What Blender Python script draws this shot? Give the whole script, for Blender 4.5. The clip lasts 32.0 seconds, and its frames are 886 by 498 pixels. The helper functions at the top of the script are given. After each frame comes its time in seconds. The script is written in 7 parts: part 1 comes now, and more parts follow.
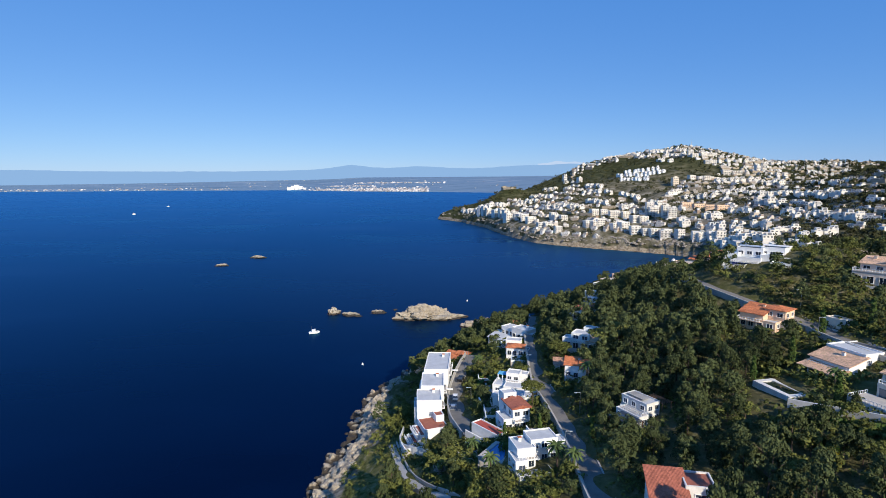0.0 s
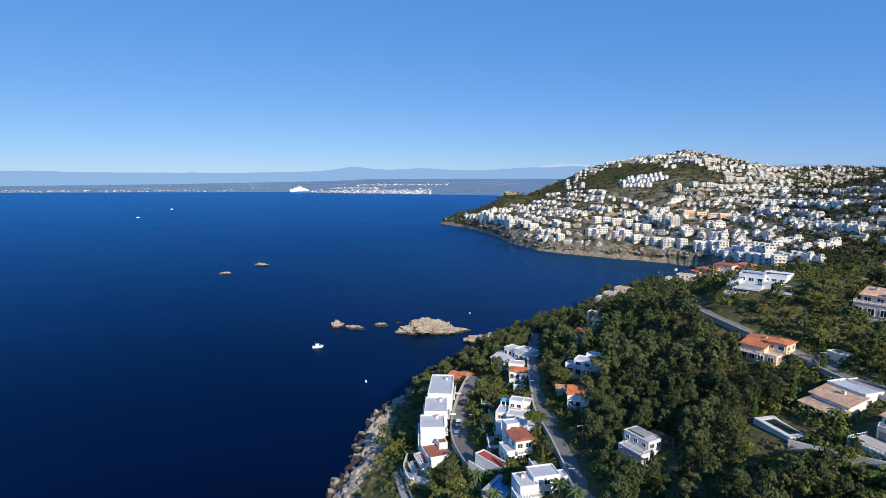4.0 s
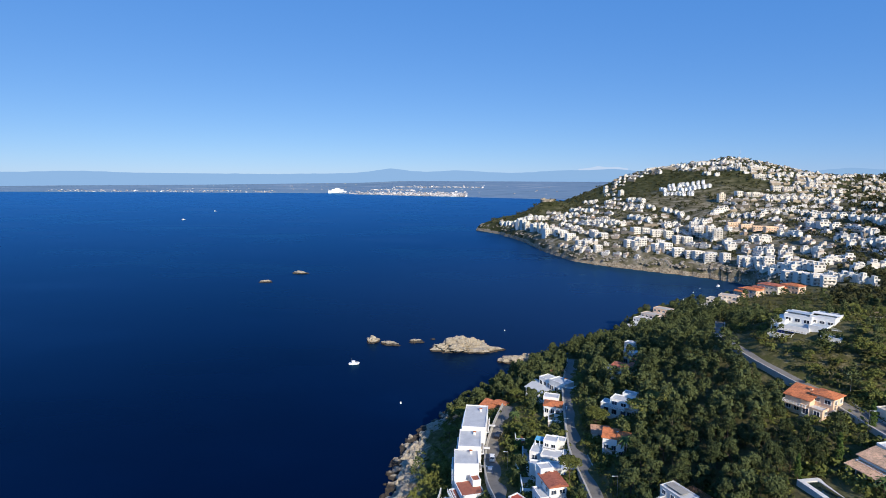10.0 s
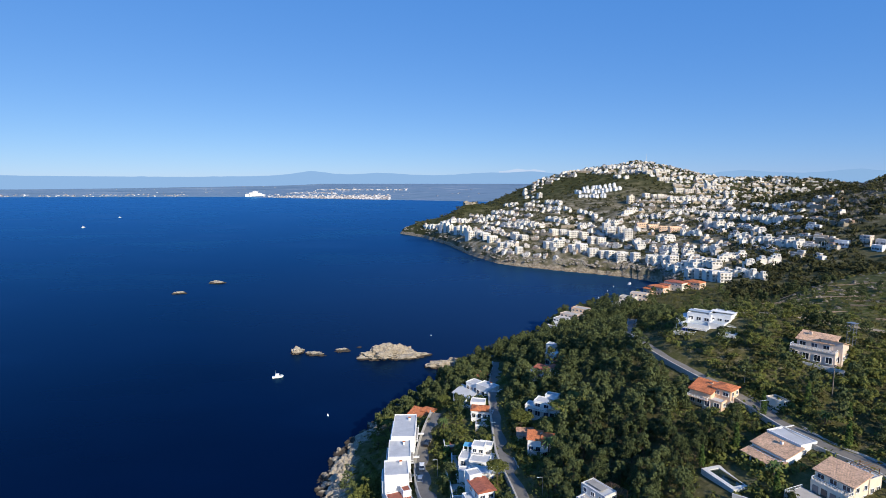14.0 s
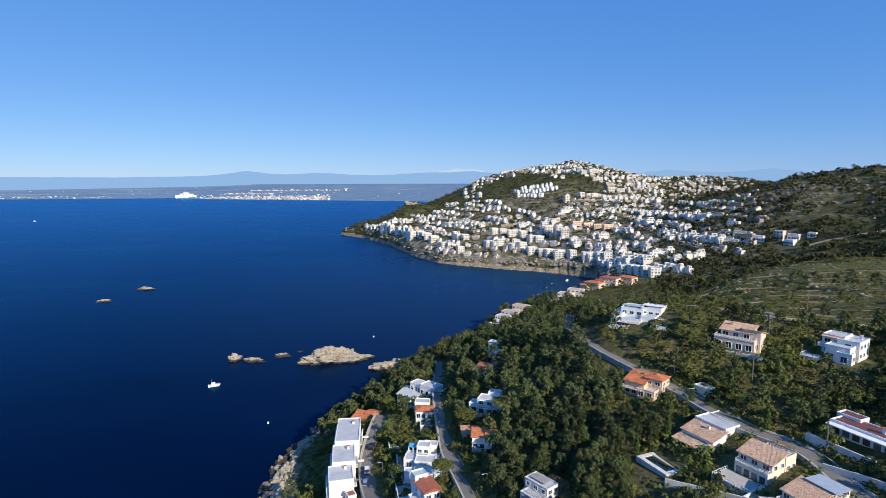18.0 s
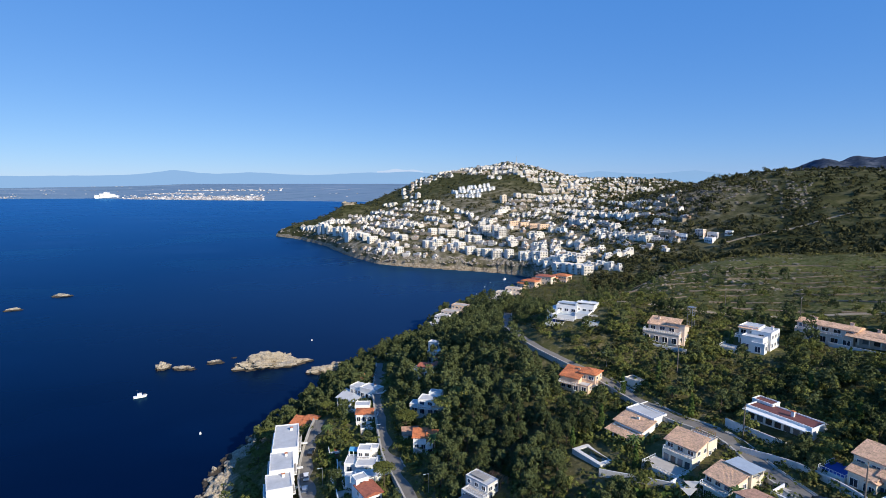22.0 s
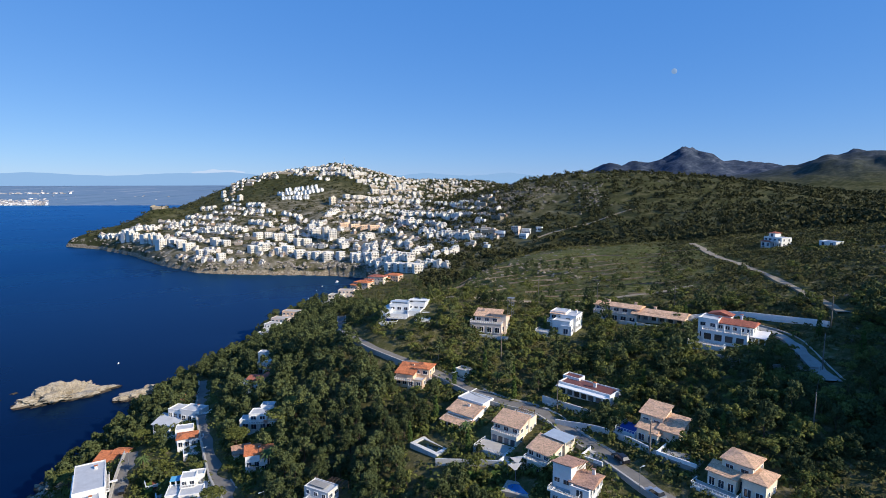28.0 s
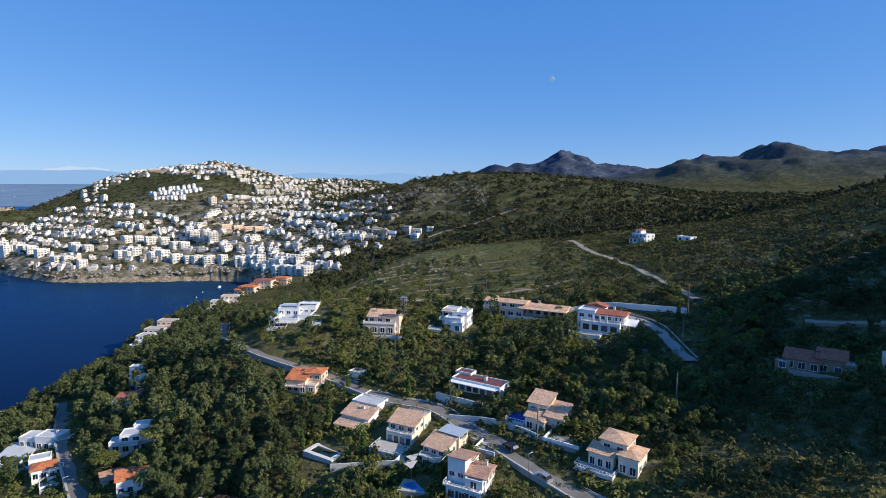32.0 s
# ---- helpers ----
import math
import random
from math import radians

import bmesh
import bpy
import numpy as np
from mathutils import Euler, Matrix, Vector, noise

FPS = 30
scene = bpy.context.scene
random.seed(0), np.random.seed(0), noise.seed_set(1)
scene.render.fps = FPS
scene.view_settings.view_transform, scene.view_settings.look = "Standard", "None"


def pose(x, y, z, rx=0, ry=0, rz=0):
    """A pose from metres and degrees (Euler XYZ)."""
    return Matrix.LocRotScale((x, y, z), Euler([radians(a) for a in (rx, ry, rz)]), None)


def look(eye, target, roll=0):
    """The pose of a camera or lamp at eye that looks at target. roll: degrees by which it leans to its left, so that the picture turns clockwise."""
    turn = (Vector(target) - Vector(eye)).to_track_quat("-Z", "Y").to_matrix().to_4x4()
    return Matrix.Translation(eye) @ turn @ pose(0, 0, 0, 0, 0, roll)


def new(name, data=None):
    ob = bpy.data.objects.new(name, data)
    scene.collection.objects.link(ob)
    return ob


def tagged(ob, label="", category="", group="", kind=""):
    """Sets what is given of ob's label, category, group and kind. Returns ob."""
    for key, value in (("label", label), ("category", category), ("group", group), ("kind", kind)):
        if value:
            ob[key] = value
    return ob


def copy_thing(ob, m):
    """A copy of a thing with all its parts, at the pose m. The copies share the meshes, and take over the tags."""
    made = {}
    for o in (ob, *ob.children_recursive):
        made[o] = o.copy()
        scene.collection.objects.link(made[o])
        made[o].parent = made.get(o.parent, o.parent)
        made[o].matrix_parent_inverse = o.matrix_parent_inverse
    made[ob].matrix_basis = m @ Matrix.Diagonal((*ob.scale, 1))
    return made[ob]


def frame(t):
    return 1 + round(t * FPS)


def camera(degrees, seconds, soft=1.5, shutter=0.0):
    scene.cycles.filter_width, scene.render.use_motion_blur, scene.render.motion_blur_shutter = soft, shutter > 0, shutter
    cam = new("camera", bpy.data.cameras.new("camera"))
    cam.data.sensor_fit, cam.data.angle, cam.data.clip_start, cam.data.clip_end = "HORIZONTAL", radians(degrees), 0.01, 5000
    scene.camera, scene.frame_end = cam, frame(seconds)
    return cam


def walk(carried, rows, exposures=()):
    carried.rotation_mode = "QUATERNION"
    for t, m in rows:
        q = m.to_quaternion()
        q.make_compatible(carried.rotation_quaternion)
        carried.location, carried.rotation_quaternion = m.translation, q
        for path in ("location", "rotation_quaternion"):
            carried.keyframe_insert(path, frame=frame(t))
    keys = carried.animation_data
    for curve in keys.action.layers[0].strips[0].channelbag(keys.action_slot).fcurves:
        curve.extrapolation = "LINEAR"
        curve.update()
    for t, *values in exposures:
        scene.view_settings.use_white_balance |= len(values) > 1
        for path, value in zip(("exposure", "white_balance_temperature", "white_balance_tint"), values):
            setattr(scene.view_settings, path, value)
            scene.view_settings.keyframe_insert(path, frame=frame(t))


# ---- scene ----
cam = camera(78.404, 32.0, soft=0.6)
# seconds, eye x y z, yaw, pitch, roll
ROUTE = [
    (0, 0.84, 0.60, 83.01, -0.633, -7.463, -0.345),
    (1, 0.61, 0.38, 85.05, -0.591, -7.451, -0.296),
    (2, 0.46, 0.21, 87.03, -0.514, -7.388, -0.233),
    (3, 0.38, 0.15, 89.01, -0.429, -7.355, -0.207),
    (3.5, 0.37, 0.12, 89.96, -0.412, -7.351, -0.166),
    (5.5, 0.34, 0.06, 93.71, -0.354, -7.315, -0.169),
    (6, 0.34, 0.07, 94.66, -0.308, -7.303, -0.113),
    (7, 0.28, 0.12, 96.56, -0.305, -7.270, -0.069),
    (8, 0.16, 0.09, 98.33, -0.291, -7.221, -0.004),
    (8.5, 0.09, 0.04, 99.19, -0.286, -7.209, 0.011),
    (9, 0.00, 0.00, 100.00, 0.000, -7.188, 0.066),
    (9.5, -0.07, -0.04, 100.79, 1.545, -7.225, 0.151),
    (10, -0.12, -0.08, 101.58, 3.332, -7.249, 0.220),
    (10.5, -0.15, -0.09, 102.36, 5.344, -7.250, 0.318),
    (11, -0.17, -0.16, 103.05, 6.636, -7.244, 0.415),
    (11.5, -0.23, -0.28, 103.56, 7.283, -7.199, 0.437),
    (12, -0.33, -0.49, 103.87, 7.609, -7.212, 0.438),
    (12.5, -0.39, -0.71, 104.11, 7.293, -7.217, 0.387),
    (13, -0.42, -0.85, 104.35, 3.747, -7.153, 0.385),
    (13.5, -0.42, -0.86, 104.36, -2.150, -7.043, 0.149),
    (14, -0.42, -0.86, 104.37, -4.686, -7.013, 0.016),
    (14.5, -0.42, -0.86, 104.38, -5.786, -7.014, 0.004),
    (16.5, -0.48, -0.85, 104.56, -8.512, -7.052, -0.113),
    (17, -0.48, -0.85, 104.58, -9.177, -7.062, -0.118),
    (18, -0.50, -0.86, 104.63, -10.889, -7.031, -0.163),
    (19, -0.52, -0.87, 104.69, -12.673, -7.024, -0.103),
    (20, -0.54, -0.88, 104.74, -13.802, -7.018, -0.024),
    (21, -0.54, -0.91, 104.79, -15.271, -7.025, 0.091),
    (22, -0.54, -0.94, 104.83, -17.354, -7.009, 0.037),
    (23, -0.54, -0.98, 104.85, -19.532, -7.012, -0.026),
    (24, -0.54, -1.01, 104.87, -22.576, -6.967, -0.052),
    (25, -0.55, -1.02, 104.88, -25.946, -6.902, 0.053),
    (25.5, -0.56, -1.03, 104.88, -27.302, -6.899, 0.094),
    (27.5, -0.57, -1.12, 104.92, -33.398, -6.865, -0.011),
    (28, -0.58, -1.12, 104.92, -35.121, -6.872, -0.032),
    (29, -0.59, -1.10, 104.92, -38.025, -6.864, -0.036),
    (30, -0.61, -1.07, 104.91, -40.095, -6.876, 0.057),
    (31, -0.60, -1.04, 104.90, -42.943, -6.856, 0.280),
    (32, -0.59, -1.02, 104.88, -46.603, -6.835, 0.270),
]
walk(cam, [(t, pose(x, y, z, 90 + pitch, 0, yaw) @ pose(0, 0, 0, 0, 0, roll)) for t, x, y, z, yaw, pitch, roll in ROUTE],
     [(0.0, 0.2), (32.0, 0.26)])

# ---- light ----
SUN_AZ, SUN_EL = 154.0, 29.0          # degrees from +y towards +x, and above the horizon
world = bpy.data.worlds.new("sky")
scene.world = world
world.use_nodes = True
wn = world.node_tree.nodes
sky = wn.new("ShaderNodeTexSky")
sky.sky_type, sky.sun_disc = "NISHITA", False
sky.sun_elevation, sky.sun_rotation = radians(SUN_EL), radians(SUN_AZ)
sky.altitude, sky.air_density, sky.dust_density, sky.ozone_density = 100, 0.78, 0.1, 1.0
wn["Background"].inputs["Strength"].default_value = 0.097
tint = wn.new("ShaderNodeMix")                # clear winter air: a deeper blue
tint.data_type, tint.blend_type = "RGBA", "MULTIPLY"
tint.inputs["Factor"].default_value = 1.0
tint.inputs[7].default_value = (0.66, 0.72, 0.66, 1)
world.node_tree.links.new(sky.outputs[0], tint.inputs[6])
veil = wn.new("ShaderNodeMix")                # a thin even veil of haze over the whole sky
veil.data_type = "RGBA"
veil.inputs["Factor"].default_value = 0.42
veil.inputs[7].default_value = (0.42, 3.3, 11.3, 1)
world.node_tree.links.new(tint.outputs[2], veil.inputs[6])
world.node_tree.links.new(veil.outputs[2], wn["Background"].inputs["Color"])
sun = new("sun", bpy.data.lights.new("sun", "SUN"))
sun.data.energy, sun.data.angle, sun.data.color = 5.0, radians(0.5), (1.0, 0.9, 0.75)
_a, _e = radians(SUN_AZ), radians(SUN_EL)
sun.matrix_world = look((0, 0, 300), Vector((0, 0, 300)) - Vector((math.sin(_a) * math.cos(_e), math.cos(_a) * math.cos(_e), math.sin(_e))))

# ---- the lie of the land ----
COAST = [(-60, -900), (-50, -200), (-48, 40), (-42, 100), (-31, 135), (-28, 153), (-25, 173), (-25, 193), (-18, 210), (-9, 228),
         (2, 245), (14, 262), (24, 278), (30, 290), (44, 300), (62, 312), (85, 338), (103, 372), (144, 408), (206, 447),
         (235, 462), (262, 502), (272, 540), (252, 573), (229, 595), (194, 622), (150, 661), (127, 688), (102, 774), (82, 908),
         (49, 1024), (4, 1112), (30, 1160), (130, 1300), (300, 1600), (600, 2300), (760, 2600), (560, 2850), (48, 3200), (-382, 3420), (-800, 3690), (-1100, 4000), (-2300, 4020), (-3436, 3950), (-6000, 3950)]
OUTER = [(-6000, 9000), (9000, 9000), (9000, -900)]
_C = np.array(COAST + OUTER, float)


def coast_distance(x, y):
    """Signed distance to the shore, positive on land."""
    best = np.full(np.shape(x), 1e12)
    inside = np.zeros(np.shape(x), bool)
    for i in range(len(_C)):
        (ax, ay), (bx, by) = _C[i], _C[(i + 1) % len(_C)]
        if i < len(COAST) - 1:
            k = np.clip(((x - ax) * (bx - ax) + (y - ay) * (by - ay)) / ((bx - ax) ** 2 + (by - ay) ** 2), 0, 1)
            best = np.minimum(best, (x - ax - k * (bx - ax)) ** 2 + (y - ay - k * (by - ay)) ** 2)
        if ay != by:
            inside ^= ((ay > y) != (by > y)) & (x < (bx - ax) * (y - ay) / (by - ay) + ax)
    return np.where(inside, 1, -1) * np.sqrt(best)


def hill(x, y, cx, cy, height, across, along, turn=0.0, left=None):
    """A rounded hill; turn is the bearing of its long axis, left another width on its left side."""
    c, s = math.cos(radians(turn)), math.sin(radians(turn))
    u, v = (x - cx) * c - (y - cy) * s, (x - cx) * s + (y - cy) * c
    w = across if left is None else np.where(u < 0, left, across)
    return height * np.exp(-0.5 * ((u / w) ** 2 + (v / along) ** 2))


def crest(x, y, cx, cy, height, across, along, turn=0.0):
    """A peaked ridge, sharper than hill() at the top."""
    c, s = math.cos(radians(turn)), math.sin(radians(turn))
    u, v = (x - cx) * c - (y - cy) * s, (x - cx) * s + (y - cy) * c
    return height * np.exp(-0.5 * (v / along) ** 2) / (1 + np.abs(u / across) ** 1.5)


def wobble(x, y, size, seed):
    """Smooth pseudo-random relief from a few crossed waves."""
    rng = np.random.RandomState(seed)
    out = 0
    for _ in range(7):
        a, p, k = rng.uniform(0, 6.28), rng.uniform(0, 6.28), rng.uniform(0.6, 1.8) / size
        out = out + np.sin(6.28 * k * (x * np.cos(a) + y * np.sin(a)) + p + 1.3 * np.sin(3.1 * k * (x * np.sin(a) - y * np.cos(a)) + 2 * p))
    return out / 7


def height(x, y):
    x, y = np.asarray(x, float), np.asarray(y, float)
    s = coast_distance(x, y) + 3.0 * wobble(x, y, 14, 3) * np.exp(-((np.hypot(x, y) - 200) / 400) ** 2)
    r, az = np.hypot(x, y), np.degrees(np.arctan2(x, y))
    edge = 325 + 155 / (1 + np.exp(-np.clip((az - 39) / 2.5, -30, 30)))
    near = np.maximum(1 / (1 + np.exp(-np.clip((edge - r) / 30, -30, 30))), 1 / (1 + np.exp(-np.clip((az - 52) / 4, -30, 30))))
    far_plain = 1 / (1 + np.exp(-np.clip((y - 2300 - 0.4 * x) / 150, -30, 30)))
    p = np.clip(s, 0, None)
    shelf = 60 * (1 - np.exp(-p / 110)) + 0.022 * np.clip(x - 100, 0, 900)
    low = 13 * (1 - np.exp(-p / 20)) + 0.05 * np.minimum(p, 500)
    z = near * shelf + (1 - near) * low
    z = z + hill(x, y, 592, 1325, 102, 137, 332, 25, 234) + hill(x, y, 632, 1413, 18, 50, 108, 25, 68) + hill(x, y, 959, 1270, 70, 210, 249, 38, 142)
    z = z + hill(x, y, 427, 1360, 17, 79, 94, 0, 101) + hill(x, y, 330, 1330, 10, 70, 80)
    z = z + hill(x, y, 146, 1120, 22, 22, 34, 5)
    z = z + hill(x, y, 589, 596, 67, 142, 173, 45, 125) + hill(x, y, 928, 506, 29, 121, 231, 60, 156) + hill(x, y, 736, 529, 6, 117, 125, 45, 90)
    z = z + hill(x, y, 108, 172, 16, 34, 34)
    ridges = crest(x, y, 2980, 1795, 140, 170, 300, 59) + crest(x, y, 2750, 2150, 105, 420, 320, 54) + crest(x, y, 3080, 1350, 66, 300, 320, 66)
    ridges = ridges + crest(x, y, 2500, 900, 52, 170, 260, 71) + crest(x, y, 2520, 540, 104, 230, 300, 78) + crest(x, y, 2500, 180, 112, 330, 300, 85)
    ridges = ridges + crest(x, y, 2425, 790, 30, 55, 200, 72) + crest(x, y, 3010, 1600, 26, 150, 260, 62) + crest(x, y, 2440, 490, 6, 80, 200, 79)
    z = z + ridges * (1 + 0.2 * wobble(x, y, 260, 8) + 0.08 * wobble(x, y, 95, 9) + 0.03 * wobble(x, y, 48, 10))
    # the last hill here is unseen, added to cast shade on the eastern slope
    z = z + hill(x, y, 330, -110, 46, 110, 120, 110) + hill(x, y, 520, -160, 60, 160, 160, 105) + hill(x, y, 228, -146, 84, 55, 38, 152)
    z = z * (1 - far_plain) + far_plain * np.clip(p, 0, 900) * 0.1
    rough = np.clip(p / 40, 0, 1) * (1 - far_plain)
    z = z + rough * (1.2 * wobble(x, y, 45, 5) + (r > 350) * np.clip((r - 350) / 300, 0, 1) * 5 * wobble(x, y, 120, 6))
    return np.where(s > 0, z + 0.4, np.maximum(s * 0.35, -9))


def ground_z(x, y):
    return float(height(x, y))

# ---- materials ----
def shader(name, rough=0.8, metal=0.0, spec=0.4):
    m = bpy.data.materials.new(name)
    m.use_nodes = True
    b = m.node_tree.nodes["Principled BSDF"]
    b.inputs["Roughness"].default_value, b.inputs["Metallic"].default_value = rough, metal
    b.inputs["Specular IOR Level"].default_value = spec
    return m, m.node_tree.nodes, m.node_tree.links, b


def noise_node(n, l, scale, detail=4.0, rough=0.6, where=None):
    t = n.new("ShaderNodeTexNoise")
    t.inputs["Scale"].default_value, t.inputs["Detail"].default_value, t.inputs["Roughness"].default_value = scale, detail, rough
    if where is not None:
        l.new(where, t.inputs["Vector"])
    return t


def ramp(n, l, source, stops):
    r = n.new("ShaderNodeValToRGB")
    e = r.color_ramp.elements
    while len(e) < len(stops):
        e.new(0.5)
    for k, (p, c) in zip(e, stops):
        k.position, k.color = p, (*c, 1)
    l.new(source, r.inputs["Fac"])
    return r


def mixed(n, l, fac, a, b, mode="MIX"):
    m = n.new("ShaderNodeMix")
    m.data_type, m.blend_type = "RGBA", mode
    for socket, value in ((m.inputs["Factor"], fac), (m.inputs[6], a), (m.inputs[7], b)):
        if isinstance(value, (int, float)):
            socket.default_value = value
        elif isinstance(value, tuple):
            socket.default_value = (*value, 1)
        else:
            l.new(value, socket)
    return m.outputs[2]


def bumped(n, l, b, source, strength, distance):
    k = n.new("ShaderNodeBump")
    k.inputs["Strength"].default_value, k.inputs["Distance"].default_value = strength, distance
    l.new(source, k.inputs["Height"])
    l.new(k.outputs[0], b.inputs["Normal"])


def plain(name, colour, rough=0.8, metal=0.0, vary=0.16, scale=0.8, bump=0.3, random_tone=0.0):
    """A painted or cast surface with stains at two scales."""
    m, n, l, b = shader(name, rough, metal)
    geo = n.new("ShaderNodeNewGeometry")
    big = noise_node(n, l, scale, 5, 0.65, geo.outputs["Position"])
    fine = noise_node(n, l, scale * 9, 3, 0.6, geo.outputs["Position"])
    dark = tuple(c * (1 - vary) for c in colour)
    lite = tuple(min(1, c * (1 + vary * 0.5)) for c in colour)
    r = ramp(n, l, big.outputs["Fac"], [(0.3, dark), (0.7, lite)])
    c = mixed(n, l, 0.25, r.outputs[0], ramp(n, l, fine.outputs["Fac"], [(0.35, dark), (0.65, lite)]).outputs[0])
    if random_tone:
        o = n.new("ShaderNodeObjectInfo")
        c = mixed(n, l, random_tone, c, ramp(n, l, o.outputs["Random"], [(0.0, tuple(k * 0.6 for k in colour)), (0.5, colour), (1.0, (colour[0], colour[1] * 0.93, colour[2] * 0.8))]).outputs[0])
    l.new(c, b.inputs["Base Color"])
    bumped(n, l, b, fine.outputs["Fac"], bump, 0.02)
    return m


def tiles(name, colour):
    """Curved clay tiles in courses, each tile a shade of its own."""
    m, n, l, b = shader(name, 0.85)
    co = n.new("ShaderNodeTexCoord")
    v = n.new("ShaderNodeTexVoronoi")
    v.inputs["Scale"].default_value = 3.2
    l.new(co.outputs["Object"], v.inputs["Vector"])
    big = noise_node(n, l, 0.5, 4, 0.6, co.outputs["Object"])
    sep = n.new("ShaderNodeSeparateColor")
    l.new(v.outputs["Color"], sep.inputs[0])
    c = ramp(n, l, sep.outputs[0], [(0.0, tuple(k * 0.55 for k in colour)), (0.45, colour), (1.0, (min(1, colour[0] * 1.35), colour[1] * 1.4, colour[2] * 1.5))])
    c = mixed(n, l, 0.45, c.outputs[0], ramp(n, l, big.outputs["Fac"], [(0.35, tuple(k * 0.6 for k in colour)), (0.65, tuple(min(1, k * 1.2) for k in colour))]).outputs[0])
    l.new(c, b.inputs["Base Color"])
    w = n.new("ShaderNodeTexWave")
    w.inputs["Scale"].default_value, w.inputs["Distortion"].default_value = 1.6, 0.6
    l.new(co.outputs["Object"], w.inputs["Vector"])
    bumped(n, l, b, w.outputs["Fac"], 0.6, 0.06)
    return m


def glass(name, colour=(0.015, 0.02, 0.03)):
    m, n, l, b = shader(name, 0.08, 0.0, 0.6)
    o = n.new("ShaderNodeObjectInfo")
    r = ramp(n, l, o.outputs["Random"], [(0.0, colour), (0.6, tuple(c * 2.2 for c in colour)), (1.0, tuple(c * 5 for c in colour))])
    l.new(r.outputs[0], b.inputs["Base Color"])
    return m


def leaves(name, dark, mid, lite):
    m, n, l, b = shader(name, 0.85, 0, 0.08)
    geo = n.new("ShaderNodeNewGeometry")
    o = n.new("ShaderNodeObjectInfo")
    big = noise_node(n, l, 0.06, 3, 0.6, geo.outputs["Position"])
    isl = ramp(n, l, geo.outputs["Random Per Island"], [(0.0, dark), (0.55, mid), (1.0, lite)])
    c = mixed(n, l, 0.45, isl.outputs[0], ramp(n, l, big.outputs["Fac"], [(0.35, dark), (0.65, lite)]).outputs[0])
    c = mixed(n, l, 0.3, c, ramp(n, l, o.outputs["Random"], [(0.0, dark), (0.5, mid), (1.0, lite)]).outputs[0])
    l.new(c, b.inputs["Base Color"])
    return m


def stone(name, a, b_, c_, scale=0.35):
    m, n, l, b = shader(name, 0.9)
    geo = n.new("ShaderNodeNewGeometry")
    big = noise_node(n, l, scale, 8, 0.7, geo.outputs["Position"])
    fine = noise_node(n, l, scale * 8, 6, 0.7, geo.outputs["Position"])
    c = ramp(n, l, big.outputs["Fac"], [(0.3, a), (0.5, b_), (0.68, c_)])
    c = mixed(n, l, 0.4, c.outputs[0], ramp(n, l, fine.outputs["Fac"], [(0.35, a), (0.6, c_)]).outputs[0])
    xyz = n.new("ShaderNodeSeparateXYZ")
    l.new(geo.outputs["Position"], xyz.inputs[0])
    wet = n.new("ShaderNodeMath")
    wet.operation = "MULTIPLY_ADD"
    l.new(fine.outputs["Fac"], wet.inputs[0])
    wet.inputs[1].default_value = -1.6
    l.new(xyz.outputs["Z"], wet.inputs[2])
    edge = ramp(n, l, wet.outputs[0], [(0.0, (1, 1, 1)), (0.5, (0, 0, 0))])
    c = mixed(n, l, edge.outputs[0], c, (0.05, 0.04, 0.03))
    l.new(c, b.inputs["Base Color"])
    bumped(n, l, b, fine.outputs["Fac"], 1.0, 0.35)
    return m


WHITE = plain("white_render", (0.8, 0.79, 0.76), 0.85, vary=0.12)
OLDWHITE = plain("weathered_render", (0.66, 0.64, 0.6), 0.9, vary=0.22)
CREAM = plain("cream_render", (0.78, 0.68, 0.54), 0.85)
PEACH = plain("peach_render", (0.77, 0.55, 0.38), 0.85)
PINK = plain("pale_pink_render", (0.72, 0.58, 0.47), 0.85)
TOWNWALL = plain("town_render", (0.75, 0.71, 0.64), 0.85, vary=0.14, scale=0.3, random_tone=0.5)
GREYROOF = plain("grey_roof_membrane", (0.5, 0.51, 0.52), 0.7, vary=0.2, scale=0.4)
REDROOF = plain("red_roof_paving", (0.42, 0.085, 0.055), 0.7, vary=0.2)
DARKROOF = plain("dark_red_flat_roof", (0.17, 0.065, 0.055), 0.7, vary=0.25)
TERRACOTTA = plain("terracotta_paving", (0.33, 0.11, 0.07), 0.8, vary=0.25)
PAVING = plain("pale_paving", (0.46, 0.42, 0.37), 0.85, vary=0.2)
STONEWALL = plain("rubble_stone_wall", (0.3, 0.23, 0.16), 0.95, vary=0.35, scale=1.2)
CONCRETE = plain("concrete", (0.33, 0.31, 0.28), 0.9, vary=0.25, scale=0.5)
ASPHALT = plain("asphalt", (0.19, 0.175, 0.155), 0.9, vary=0.3, scale=0.3)
KERB = plain("pale_kerb", (0.42, 0.4, 0.36), 0.9)
MARKING = plain("white_road_paint", (0.65, 0.65, 0.62), 0.7)
DIRT = plain("pale_dirt_track", (0.3, 0.25, 0.18), 0.95, vary=0.3, scale=0.3)
METAL = plain("grey_metal", (0.35, 0.36, 0.38), 0.45, 0.7)
PALEMETAL = plain("pale_sheet_metal", (0.55, 0.6, 0.62), 0.4, 0.3)
TIMBER = plain("brown_timber", (0.17, 0.1, 0.06), 0.8, vary=0.3, scale=2)
POLEWOOD = plain("grey_pole_timber", (0.2, 0.17, 0.14), 0.9, vary=0.3, scale=2)
BLUEPAINT = plain("turquoise_awning_cloth", (0.12, 0.42, 0.62), 0.8)
YELLOWPAINT = plain("yellow_plastic", (0.75, 0.55, 0.04), 0.4, vary=0.08)
